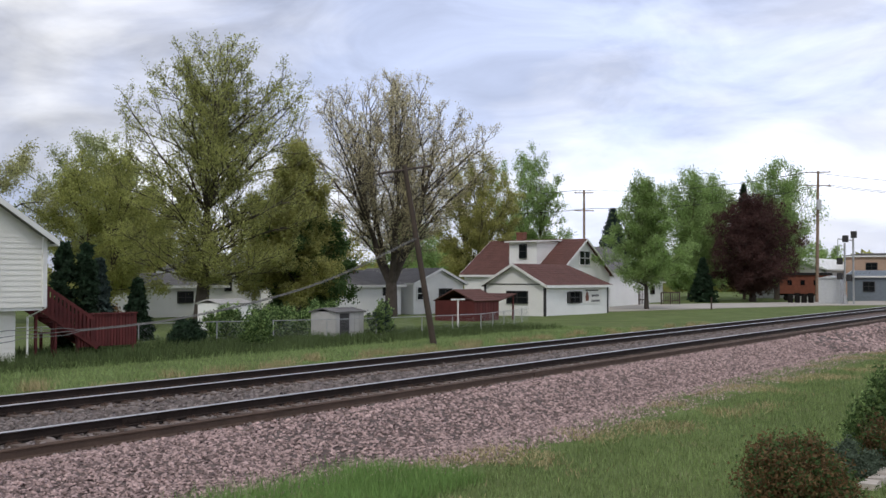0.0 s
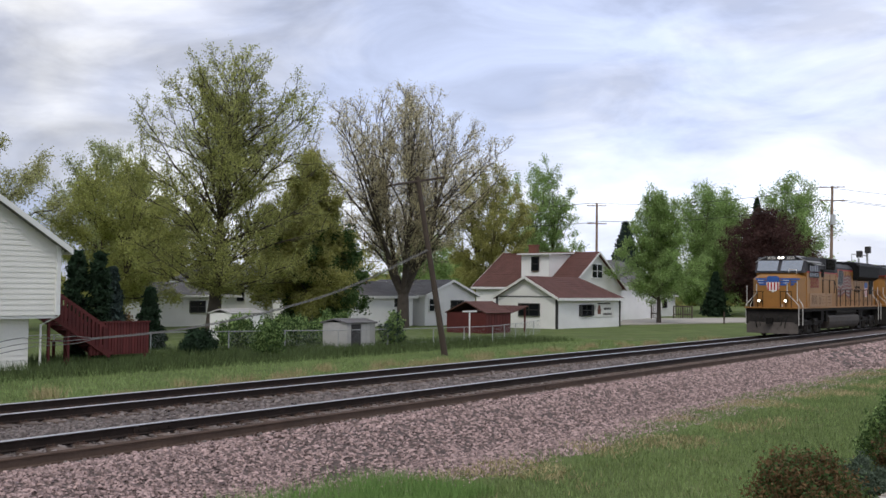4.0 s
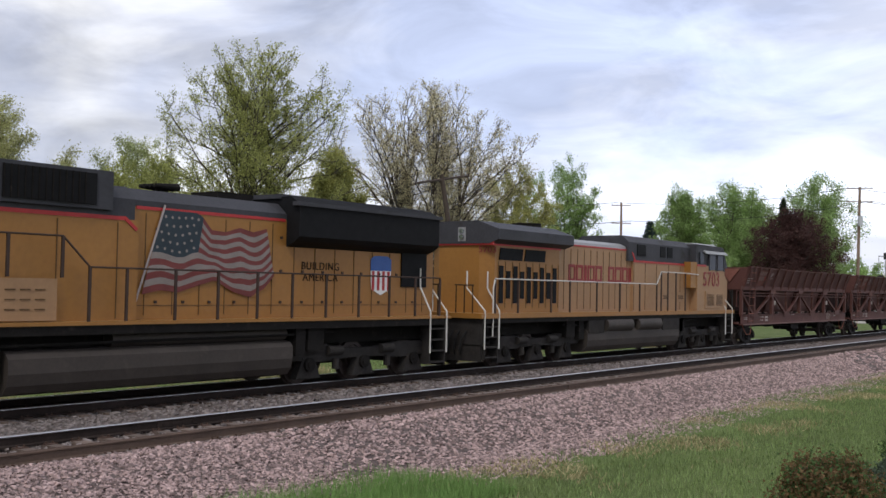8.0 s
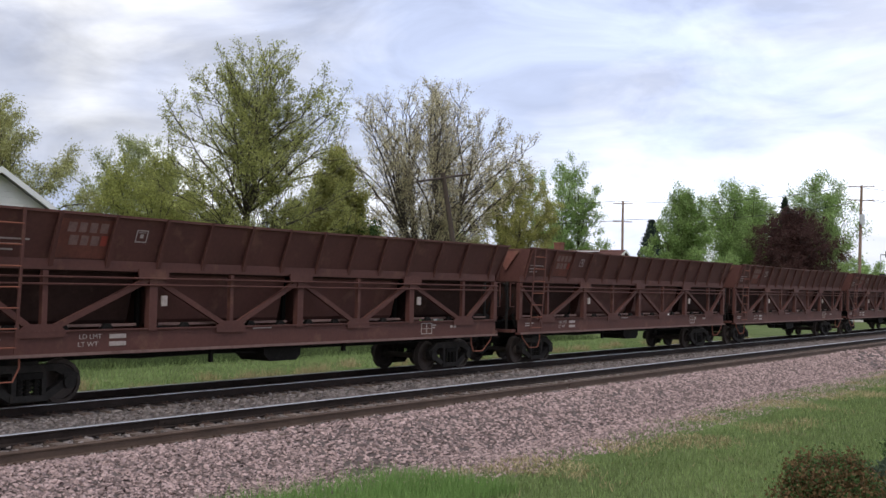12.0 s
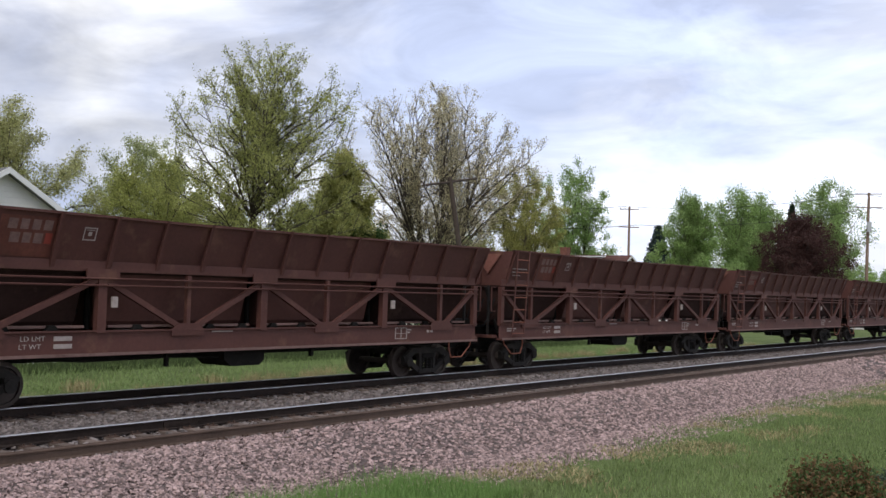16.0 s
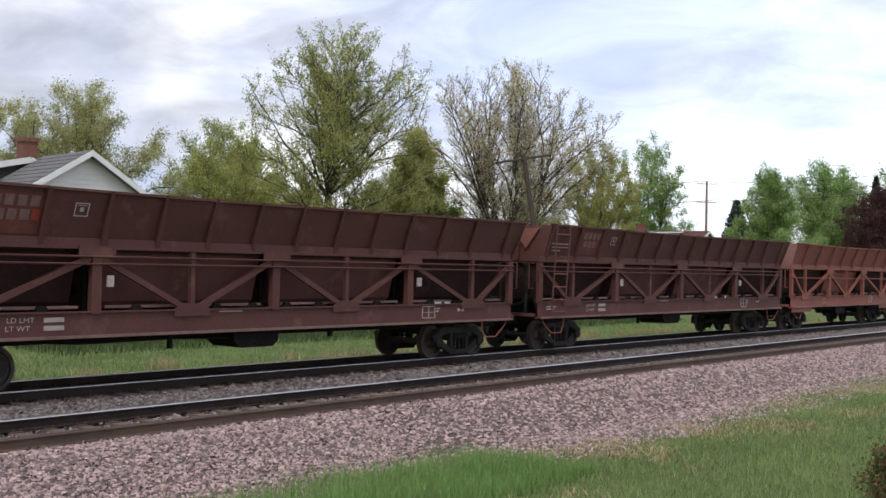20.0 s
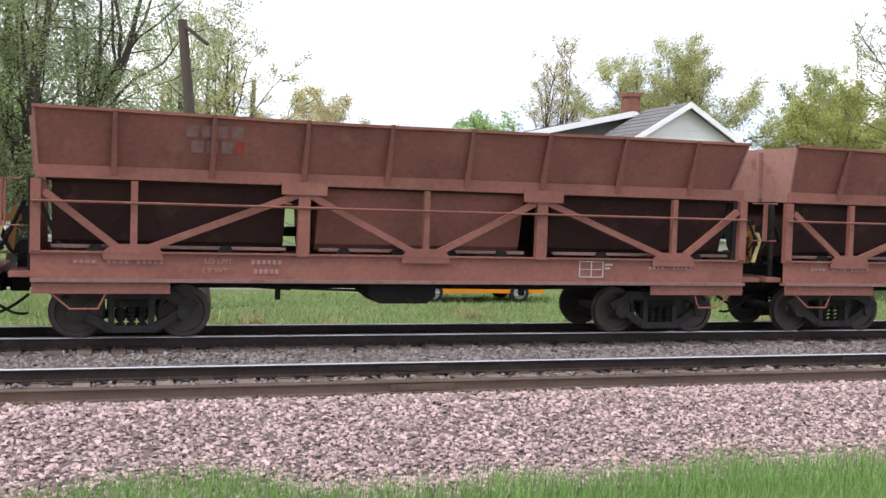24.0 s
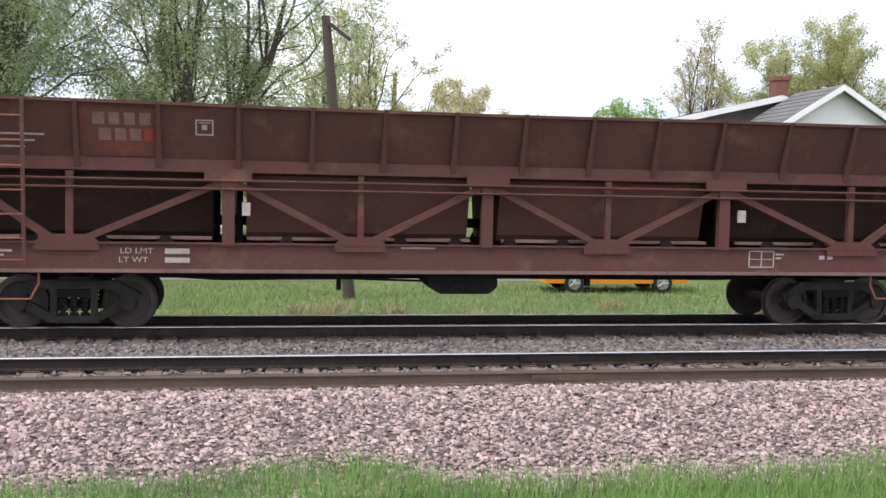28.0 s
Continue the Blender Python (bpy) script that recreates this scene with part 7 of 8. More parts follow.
box_pk = thing("planter_bench", "weathered grey timber bench by the road", "bench", at=moved(136.7, 39, 146.33, 39.39, -0.86, 1.01))
bm = bmesh.new()
box(bm, 136.5, 137.0, 38.0, 40.5, 0.0, 0.75)
part("bench_box", bm, M_SHEDGREY, box_pk, bevel=0.03)


# -- parked cars --
def saloon(label, x, y, rz, paint, length=4.5, height=1.35):
    c = thing("parked_car", label, "car", at=pose(x, y, 0.0, 0, 0, rz))
    L_ = length
    side = [(-L_ / 2, 0.30), (-L_ / 2 - 0.02, 0.62), (-L_ / 2 + 0.12, 0.80), (-L_ * 0.27, 0.90), (-L_ * 0.14, height - 0.06), (0.05 * L_, height), (L_ * 0.20, height - 0.05), (L_ * 0.36, 0.92), (L_ / 2 - 0.05, 0.84), (L_ / 2, 0.55), (L_ / 2 - 0.02, 0.30)]
    bm = bmesh.new()
    prism(bm, side, "y", -0.86, 0.86)
    for v in bm.verts:
        if v.co.z > 1.0:
            v.co.y *= 0.78
    part("car_body", bm, paint, c, bevel=0.05)
    for s in (-1, 1):
        bm = bmesh.new()
        prism(bm, [(-L_ * 0.245, 0.93), (-L_ * 0.135, height - 0.13), (L_ * 0.19, height - 0.12), (L_ * 0.32, 0.94)], "y", s * 0.80 - 0.03, s * 0.80 + 0.03)
        part("side_window", bm, M_GLASS, c)
        for u in (-0.31, 0.31):
            bm = bmesh.new()
            tube(bm, (u * L_, s * 0.72, 0.31), (u * L_, s * 0.89, 0.31), 0.31, 20)
            w = part("wheel", bm, M_TYRE, c)
            bm = bmesh.new()
            tube(bm, (u * L_, s * 0.87, 0.31), (u * L_, s * 0.905, 0.31), 0.20, 16)
            for k in range(5):
                a = k * math.tau / 5
                tube(bm, (u * L_, s * 0.91, 0.31), (u * L_ + 0.17 * math.cos(a), s * 0.91, 0.31 + 0.17 * math.sin(a)), 0.03, 5)
            part("rim", bm, M_RIM, w)
    for u in (-1, 1):
        bm = bmesh.new()
        for s in (-0.6, 0.6):
            box(bm, u * (L_ / 2 - 0.04) - 0.03, u * (L_ / 2 - 0.04) + 0.03, s - 0.15, s + 0.15, 0.60, 0.74)
        part("car_light", bm, M_GLASS, c)
    return c


saloon("bright orange low car parked on the grass", 11.35, 31.75, 0, M_ORANGE, 4.6, 1.25)
saloon("silver car parked on the street behind", -3.07, 55.17, 0, M_CABINET, 4.5, 1.6)

# -- roads --
def flat_road(name, label, pts, z=0.03):
    bm = bmesh.new()
    prism(bm, pts, "z", -0.1, z)
    tagged(part(name, bm, M_ROAD), label, "road", kind="structure")


flat_road("road", "pale gravel road to the level crossing", [(90.23, 43.6), (105.69, 39.13), (124.01, 33.28), (133.93, 26.94), (141.4, 23.05), (225.11, 23.55), (222.84, 31.26), (154.54, 33.61), (136.11, 42.13), (118.36, 51.21), (104.54, 50.03)], 0.06)
flat_road("road_street", "pale street behind the grass verge", [(-90, 35.2), (10.4, 35.2), (10.4, 38.0), (-90, 38.0)], 0.05)


# ---- trees: tapered trunk, limbs, twigs and many small leaves ----
def tubes_mesh(segs, material_, sides=5):
    """segs: n x 8 array of p0, p1, r0, r1."""
    s = np.asarray(segs, dtype=np.float64)
    p0, p1, r0, r1 = s[:, 0:3], s[:, 3:6], s[:, 6], s[:, 7]
    d = p1 - p0
    d /= np.linalg.norm(d, axis=1, keepdims=True) + 1e-9
    ref = np.where(np.abs(d[:, 2:3]) < 0.9, np.array([[0, 0, 1.0]]), np.array([[1.0, 0, 0]]))
    u = np.cross(d, ref)
    u /= np.linalg.norm(u, axis=1, keepdims=True) + 1e-9
    w = np.cross(d, u)
    q = []
    for i in range(sides):
        a0, a1 = 2 * math.pi * i / sides, 2 * math.pi * (i + 1) / sides
        e0 = u * math.cos(a0) + w * math.sin(a0)
        e1 = u * math.cos(a1) + w * math.sin(a1)
        q.append(np.stack([p0 + e0 * r0[:, None], p0 + e1 * r0[:, None], p1 + e1 * r1[:, None], p1 + e0 * r1[:, None]], 1))
    return quads_mesh(np.concatenate(q), material_)


def leaf_quads(pts, size, rng, stretch=1.5):
    n = len(pts)
    a = rng.normal(size=(n, 3))
    a /= np.linalg.norm(a, axis=1, keepdims=True)
    b = np.cross(a, rng.normal(size=(n, 3)))
    b /= np.linalg.norm(b, axis=1, keepdims=True) + 1e-9
    s = size * rng.uniform(0.6, 1.35, size=(n, 1)) * 0.5
    a, b = a * s * stretch, b * s
    return np.stack([pts - a - b * 0.8, pts - a * 0.6 + b, pts + a], 1)


def unit(v):
    return v / (np.linalg.norm(v, axis=-1, keepdims=True) + 1e-9)


def crown_radius(shape, v):
    """Half width of a crown, as a share of its widest, at the share v of its height."""
    if shape == "round":
        return math.sqrt(max(0.03, 1 - (2 * v - 0.92) ** 2 * 0.95))
    if shape == "vase":
        return float(np.interp(v, (0, 0.2, 0.45, 0.62, 0.8, 0.92, 1), (0.42, 0.68, 0.96, 1.0, 0.82, 0.5, 0.12)))
    if shape == "tall":
        return float(np.interp(v, (0, 0.12, 0.35, 0.6, 0.78, 0.9, 1), (0.5, 0.86, 1.0, 0.92, 0.8, 0.55, 0.16)))
    return float(np.interp(v, (0, 0.15, 0.5, 0.8, 1), (0.7, 1.0, 0.72, 0.38, 0.1)))


def tree(label, x, y, h, hw, leaf, n_leaf, size, seed, bole=0.2, stems=1, vase=0.5, bark=None, r=0.32, limbs=22, low=0.18, droop=0.0, lean=(0, 0), shape="round", sigma=0.07, nb=9, nt=9, upright=0.5, attach=(0.38, 0.62)):
    """A broadleaf tree grown in four orders: stems, limbs that reach for the crown's outline, branches and twigs, with small leaves along the twigs.
    low: where the crown begins (share of the height); vase: how far the stems spread; upright: how strongly shoots turn upwards; attach: where limbs leave the stems (share of their tips' height)."""
    rng = np.random.default_rng(seed)
    t = thing("tree", label, "tree")
    base, up = np.array([x, y, -0.1]), np.array([0, 0, 1.0])
    trunk, segs, paths = [], [], []
    for k in range(stems):
        ang = 2 * math.pi * (k + rng.uniform(-0.2, 0.2)) / stems + seed
        out = np.array([math.cos(ang), math.sin(ang), 0])
        spread = hw * vase * (0.62 if stems > 1 else 0.06) * rng.uniform(0.7, 1.1)
        top = base + out * spread + np.array([lean[0], lean[1], h * rng.uniform(0.74, 0.9)])
        fork = base + np.array([lean[0] * 0.12, lean[1] * 0.12, h * bole]) + out * 0.16 * (stems > 1)
        path = [base + out * 0.1 * (stems > 1), fork]
        for i in range(1, 9):
            u = i / 8
            p = fork * (1 - u) + top * u + out * math.sin(u * math.pi) * 0.07 * h * vase * (stems > 1)
            path.append(p + rng.normal(size=3) * 0.006 * h * np.array([1, 1, 0.3]))
        rk = r * (1.0 if stems == 1 else 0.72)
        for i, (p, q) in enumerate(zip(path, path[1:])):
            ra, rb = rk * (1 - i / 9.3) ** 0.95, rk * (1 - (i + 1) / 9.3) ** 0.95
            (trunk if i < 3 else segs).append([*p, *q, ra * (1.35 if i == 0 else 1), rb])
        paths.append(np.array(path[1:]))
    stem_pts, stem_r = np.concatenate(paths), np.concatenate([r * (1.0 if stems == 1 else 0.72) * (1 - np.arange(1, 10) / 9.6) for _ in paths])
    twig_a, twig_b = [], []
    for k in range(limbs):
        v = ((k + rng.uniform(0, 1)) / limbs) ** 0.85
        az = k * 2.39996 + rng.normal() * 0.3 + seed
        rad = hw * crown_radius(shape, v) * (0.9 + 0.3 * noise.noise(Vector((math.cos(az) * 1.5 + seed, math.sin(az) * 1.5, v * 3)))) * (1.0 if k % 2 else rng.uniform(0.25, 0.8))
        z = h * (low + (0.985 - low) * v)
        tip = base + np.array([lean[0] * (0.3 + 0.7 * v) + math.cos(az) * rad, lean[1] * (0.3 + 0.7 * v) + math.sin(az) * rad, z])
        want = base[2] + z * rng.uniform(*attach) + 0.08 * h * upright * -1
        cost = np.abs(stem_pts[:, 2] - max(want, base[2] + h * bole)) * 1.3 + np.linalg.norm(stem_pts[:, :2] - tip[:2], axis=1)
        j = int(np.argmin(cost))
        st = stem_pts[j]
        reach = np.linalg.norm(tip - st)
        bend = np.array([*(st[:2] + (tip[:2] - st[:2]) * (0.45 + 0.3 * upright)), st[2] + (tip[2] - st[2]) * (0.62 - 0.3 * upright) + 0.06 * reach]) + rng.normal(size=3) * 0.04 * reach
        us = np.linspace(0, 1, 7)[:, None]
        curve = st * (1 - us) ** 2 + bend * 2 * us * (1 - us) + tip * us ** 2
        curve[1:-1] += rng.normal(size=(5, 3)) * 0.012 * reach
        rl = min(0.016 + 0.009 * reach, stem_r[j] * 0.75 + 0.01)
        for i in range(6):
            segs.append([*curve[i], *curve[i + 1], rl * (1 - i / 6.6), rl * (1 - (i + 1) / 6.6)])
        # branches off the limb, alternating from side to side
        ub = np.clip(np.linspace(0.16, 1.0, nb) + rng.normal(size=nb) * 0.03, 0.1, 1.0)
        pos = np.stack([np.interp(ub * 6, np.arange(7), curve[:, c]) for c in range(3)], 1)
        tan = unit(np.stack([np.interp(np.minimum(ub * 6, 5.5), np.arange(6) + 0.5, np.diff(curve[:, c])) for c in range(3)], 1))
        side = unit(np.cross(tan, unit(rng.normal(size=(nb, 3)) * 0.6 + up)))
        way = unit(tan * (0.45 + 0.5 * ub[:, None]) + side * np.where(np.arange(nb) % 2, 0.8, -0.8)[:, None] + up * (0.75 * upright - 0.12 * droop) + rng.normal(size=(nb, 3)) * 0.22)
        ln = ((0.26 + 0.2 * rng.uniform(size=nb)) * (0.5 * reach + 0.11 * h) * (1.2 - 0.6 * ub))[:, None]
        mid = pos + way * ln * 0.55 + rng.normal(size=(nb, 3)) * 0.05 * ln
        end = pos + way * ln + up * (0.2 * upright - 0.16 * droop) * ln
        rb_ = 0.010 + 0.010 * ln[:, 0]
        segs += [[*p, *q, w, w * 0.7] for p, q, w in zip(pos, mid, rb_)] + [[*p, *q, w * 0.7, 0.006] for p, q, w in zip(mid, end, rb_)]
        # twigs off each branch, and one at its end
        uq = rng.uniform(0.12, 1.0, size=(nb, nt, 1))
        tp = np.where(uq < 0.55, pos[:, None] + (mid - pos)[:, None] * uq / 0.55, mid[:, None] + (end - mid)[:, None] * (uq - 0.55) / 0.45)
        tw_ = unit(way[:, None] * 0.75 + unit(rng.normal(size=(nb, nt, 3))) * 0.8 + up * (0.8 * upright - 0.35 * droop))
        tl = rng.uniform(0.35, 1.0, size=(nb, nt, 1)) * (0.034 * h + 0.25)
        twig_a += [tp.reshape(-1, 3), mid]
        twig_b += [(tp + tw_ * tl - up * droop * tl * 0.35).reshape(-1, 3), end]
    ta, tb = np.concatenate(twig_a), np.concatenate(twig_b)
    part("trunk", tubes_mesh(trunk, bark or M_BARK, 10), None, t, smooth=True)
    tagged(part("branchwork", tubes_mesh(segs, bark or M_BARK, 5), None, t, smooth=True), kind="stuff")
    rt = 0.004 + 0.00028 * h * np.ones((len(ta), 1))
    tagged(part("twig_spray", tubes_mesh(np.hstack([ta, tb, rt, rt * 0.45]), bark or M_BARK, 3), None, t), kind="stuff")
    pick = rng.integers(0, len(ta), n_leaf)
    u = rng.uniform(0.2, 1.08, size=(n_leaf, 1))
    pts = ta[pick] * (1 - u) + tb[pick] * u + rng.normal(size=(n_leaf, 3)) * sigma
    if droop:
        pts[:, 2] -= rng.uniform(0, 1, n_leaf) ** 2 * droop * 0.5
    tagged(part("crown", quads_mesh(leaf_quads(pts, size, rng), leaf), None, t), kind="stuff")
    return t


def conifer(label, x, y, h, hw, leaf, n, size, seed, start=0.05, column=False):
    rng = np.random.default_rng(seed)
    t = thing("conifer", label, "conifer")
    part("trunk", tubes_mesh([[x, y, -0.1, x, y, h * 0.96, 0.05 + 0.012 * h, 0.015]], M_BARK, 8), None, t)
    segs, pts = [], []
    tiers = max(10, int(h * 4))
    for i in range(tiers):
        v = start + (1 - start) * i / tiers
        rad = hw * ((1 - v) ** 0.85 + 0.04) if not column else hw * (0.75 + 0.3 * math.sin(v * math.pi)) * (1 if v < 0.75 else ((1 - v) / 0.25) ** 0.6 + 0.05)
        for k in range(9):
            a = rng.uniform(0, 2 * math.pi)
            rr = rad * rng.uniform(0.75, 1.12)
            z0 = h * v
            tip = np.array([x + math.cos(a) * rr, y + math.sin(a) * rr, z0 + (0.35 * rr if column else -0.12 * rr)])
            segs.append([x, y, z0, *tip, 0.02, 0.006])
            m = max(4, int(1.6 * n / (tiers * 9)))
            u = rng.uniform(0.25, 1.05, size=(m, 1)) ** 0.7
            p = np.array([[x, y, z0]]) * (1 - u) + tip * u + rng.normal(size=(m, 3)) * (0.05 + 0.03 * rr)
            pts.append(p)
    tagged(part("branchwork", tubes_mesh(segs, M_BARK, 3), None, t), kind="stuff")
    tagged(part("foliage", quads_mesh(leaf_quads(np.concatenate(pts), size, rng, 2.2), leaf), None, t), kind="stuff")
    return t


def shrub(label, x, y, z0, h, hw, leaf, n, size, seed, leaf2=None, category="shrub", depth=None):
    rng = np.random.default_rng(seed)
    t = thing("shrub", label, category)
    segs, ends = [], []
    for k in range(70):
        a, u = rng.uniform(0, 2 * math.pi), rng.uniform(0, 1)
        phi = math.acos(1 - u)
        q = rng.uniform(0.8, 1.08) * (0.85 + 0.35 * noise.noise(Vector((math.cos(a) * 2, math.sin(a) * 2, u * 3 + seed))))
        tip = np.array([x + math.cos(a) * math.sin(phi) * hw * q, y + math.sin(a) * math.sin(phi) * (depth or hw) * q, z0 + (0.18 + 0.82 * math.cos(phi) * q) * h])
        b = np.array([x + rng.normal() * 0.08, y + rng.normal() * 0.08, z0 - 0.05])
        mid = b * 0.45 + tip * 0.55 + np.array([0, 0, 0.05])
        segs += [[*b, *mid, 0.014, 0.009], [*mid, *tip, 0.009, 0.004]]
        ends.append((mid, tip))
    tagged(part("stem_spray", tubes_mesh(segs, M_BARK, 4), None, t), kind="stuff")
    e = np.array([[*a, *b] for a, b in ends])
    for frac, lf in ((1.0 if leaf2 is None else 0.6, leaf), (0.4, leaf2)):
        if lf is None:
            continue
        m = int(n * frac * 1.6)
        pick = rng.integers(0, len(e), m)
        u = rng.uniform(0.1, 1.06, size=(m, 1))
        p = e[pick, 0:3] * (1 - u) + e[pick, 3:6] * u + rng.normal(size=(m, 3)) * 0.10 * hw
        tagged(part("foliage", quads_mesh(leaf_quads(p, size, rng), lf), None, t), kind="stuff")
    return t


# the two large trees behind the yards
tree("tall yellow-green spring tree with upright branches", 47.82, 51.19, 18.2, 7.4, M_LEAF, 105000, 0.085, 11, bole=0.16, stems=1, vase=0.25, low=0.14, shape="tall", r=0.42, upright=0.42, lean=(0.9, -0.9), limbs=90, nb=12, nt=7, sigma=0.12, attach=(0.58, 0.86))
tree("large vase-shaped tree in pale bud with dark bare limbs", 70.0, 52.5, 19.5, 9.2, M_LEAF_PALE, 80000, 0.085, 5, bole=0.15, stems=5, vase=0.62, low=0.36, shape="vase", r=0.46, upright=0.3, limbs=96, nb=12, nt=6, sigma=0.13, attach=(0.45, 0.75))
tree("pale green tree behind the gardens", 55.89, 72.37, 14.97, 5.84, M_LEAF_GREY, 50000, 0.11, 3, stems=3, vase=0.5, low=0.22, r=0.4, limbs=32, upright=0.22, nb=8, nt=6, sigma=0.22, attach=(0.5, 0.8))
tree("yellow-green spring tree in the gardens", 48.9, 62.09, 11.85, 6.11, M_LEAF, 62000, 0.11, 17, stems=3, vase=0.5, low=0.1, r=0.3, limbs=36, upright=0.22, nb=8, nt=6, sigma=0.25, attach=(0.5, 0.8))
tree("dense olive-green tree with deep green skirt", 56.22, 50.38, 12.61, 4.17, M_LEAF_OLIVE, 70000, 0.12, 7, low=0.08, shape="cone", r=0.3, limbs=36, upright=0.22, nb=8, nt=6, sigma=0.2, attach=(0.5, 0.8))
tree("dark green shrubby tree", 57.6, 50.9, 8.34, 3.7, M_LEAF_DEEP, 60000, 0.14, 8, low=0.02, r=0.25, stems=3, limbs=42, upright=0.22, nb=8, nt=6, sigma=0.2)
tree("olive spring tree beside the ranch house", 68.32, 63, 12.52, 4.67, M_LEAF_OLIVE, 50000, 0.12, 9, low=0.1, r=0.3, limbs=32, upright=0.22, nb=8, nt=6, sigma=0.22)
tree("olive spring tree with loose crown", 98.06, 62.09, 16.15, 5.51, M_LEAF_OLIVE, 75000, 0.12, 21, stems=3, low=0.18, r=0.3, vase=0.5, limbs=36, upright=0.22, nb=8, nt=6, sigma=0.22)
tree("green tree with thin upper twigs", 122.35, 69.19, 19.5, 6.28, M_LEAF_GREEN, 60000, 0.14, 22, stems=3, low=0.12, r=0.35, vase=0.5, limbs=36, upright=0.22, nb=8, nt=6, sigma=0.25)
tree("slender light green street tree", 100.53, 43.11, 13.16, 5.5, M_LEAF_GREEN, 70000, 0.12, 23, bole=0.18, low=0.22, r=0.2, shape="cone", upright=0.45, limbs=44, nb=8, nt=8, sigma=0.2, attach=(0.5, 0.85))
tree("tall green tree across the road", 147.19, 55.47, 18.32, 5.32, M_LEAF_GREEN, 60000, 0.17, 24, stems=3, low=0.16, r=0.4, vase=0.5, limbs=44, upright=0.1, nb=8, nt=6, sigma=0.4)
tree("tall green tree by the crossing", 160.38, 47.77, 20.46, 6.62, M_LEAF_GREEN, 60000, 0.17, 25, stems=3, low=0.16, r=0.4, vase=0.5, limbs=44, upright=0.1, nb=8, nt=6, sigma=0.4)
tree("green tree behind the maroon tree", 153.81, 55.61, 16.8, 4.74, M_LEAF_GREEN, 60000, 0.17, 26, stems=2, low=0.16, r=0.4, limbs=44, upright=0.1, nb=8, nt=6, sigma=0.4)
tree("dense dark maroon rounded tree", 141.59, 45.46, 13.87, 6.43, M_LEAF_MAROON, 95000, 0.16, 27, bole=0.14, low=0.13, r=0.42, limbs=130, upright=0.0, nb=7, nt=5, sigma=0.3)
tree("soft yellow-green tree behind the cream house", 38.65, 66.91, 14.78, 7.8, M_LEAF_TAN, 110000, 0.1, 28, stems=3, low=0.2, r=0.35, vase=0.5, limbs=36, upright=0.22, nb=8, nt=6, sigma=0.26, attach=(0.5, 0.8))
tree("thin bare tree with tufts of pale buds", 32.36, 71.51, 15.26, 2.51, M_LEAF_PALE, 12000, 0.1, 29, stems=2, low=0.45, r=0.25, vase=0.6, limbs=20, upright=0.22, nb=8, nt=6, sigma=0.12)
tree("round pale tree far down the street", 19.47, 96.87, 12.88, 5.89, M_LEAF_PALE, 45000, 0.14, 30, stems=3, low=0.3, r=0.35, vase=0.6, limbs=22, upright=0.22, nb=8, nt=6, sigma=0.25)
tree("large willow with drooping yellow-green twigs", -9.74, 39.19, 15.71, 7.11, M_LEAF_WILLOW, 190000, 0.07, 31, stems=4, vase=0.75, low=0.1, r=0.62, droop=1.6, upright=0.1, limbs=60, nb=8, nt=7, sigma=0.22)
tree("large willow with an arching limb", -2.63, 42.31, 15.25, 6.44, M_LEAF_WILLOW, 120000, 0.07, 32, stems=3, vase=0.85, low=0.14, r=0.5, droop=1.5, upright=0.1, lean=(1.5, 0), limbs=48, nb=8, nt=6, sigma=0.22)
tree("pale budding tree beyond the street", 5.22, 53.31, 12.21, 4.68, M_LEAF_TAN, 40000, 0.075, 33, stems=3, vase=0.6, low=0.3, r=0.35, limbs=36, upright=0.22, nb=8, nt=6, sigma=0.15)
tree("willow beside the street", -17.83, 44.02, 15.26, 6.78, M_LEAF_WILLOW, 110000, 0.08, 34, stems=3, vase=0.7, low=0.1, r=0.5, droop=1.4, upright=0.1, limbs=36, nb=8, nt=6, sigma=0.24)
# distant woods close the view
for i, (dx, dy, dh, dw, lf) in enumerate(((98, 92, 12, 7, M_LEAF_OLIVE), (112, 96, 11, 8, M_LEAF_OLIVE), (128, 92, 12, 7, M_LEAF_GREEN), (150, 80, 9, 7, M_LEAF_OLIVE), (80, 95, 12, 8, M_LEAF_OLIVE), (38, 105, 12, 8, M_LEAF_GREEN), (-6, 112, 12, 8, M_LEAF_GREEN), (-30, 96, 13, 8, M_LEAF_OLIVE), (62, 104, 12, 8, M_LEAF_GREEN), (172, 66, 9, 7, M_LEAF_GREEN), (200, 52, 9, 8, M_LEAF_GREEN))):
    tree("distant spring tree at the edge of town", dx, dy, dh, dw, lf, 16000, 0.26, 40 + i, stems=3, limbs=26, nb=7, nt=4, sigma=0.4, low=0.12, r=0.3, vase=0.6)
conifer("dark spruce by the road", 135.31, 50.05, 5.92, 1.88, M_NEEDLE, 5200, 0.22, 51)
conifer("tall dark fir over the roofs", 157.29, 73.14, 14.3, 4.6, M_SPRUCE, 1500, 0.42, 52, start=0.5)
conifer("tall dark spruce behind the maroon tree", 156.39, 51.47, 17.33, 2.99, M_NEEDLE, 4200, 0.22, 53, start=0.15)
conifer("clipped dark arborvitae column", 27.91, 38.07, 4.72, 0.44, M_NEEDLE, 6000, 0.09, 54, column=True)
conifer("clipped dark arborvitae column", 28.82, 37.81, 4.68, 0.44, M_NEEDLE, 6000, 0.09, 55, column=True)
conifer("blue-green spruce in the garden", 32.31, 41.42, 4.18, 0.95, M_SPRUCE, 5200, 0.11, 56)
conifer("dark green clipped garden yew", 35.44, 42.46, 3.23, 0.86, M_NEEDLE, 3600, 0.12, 57)
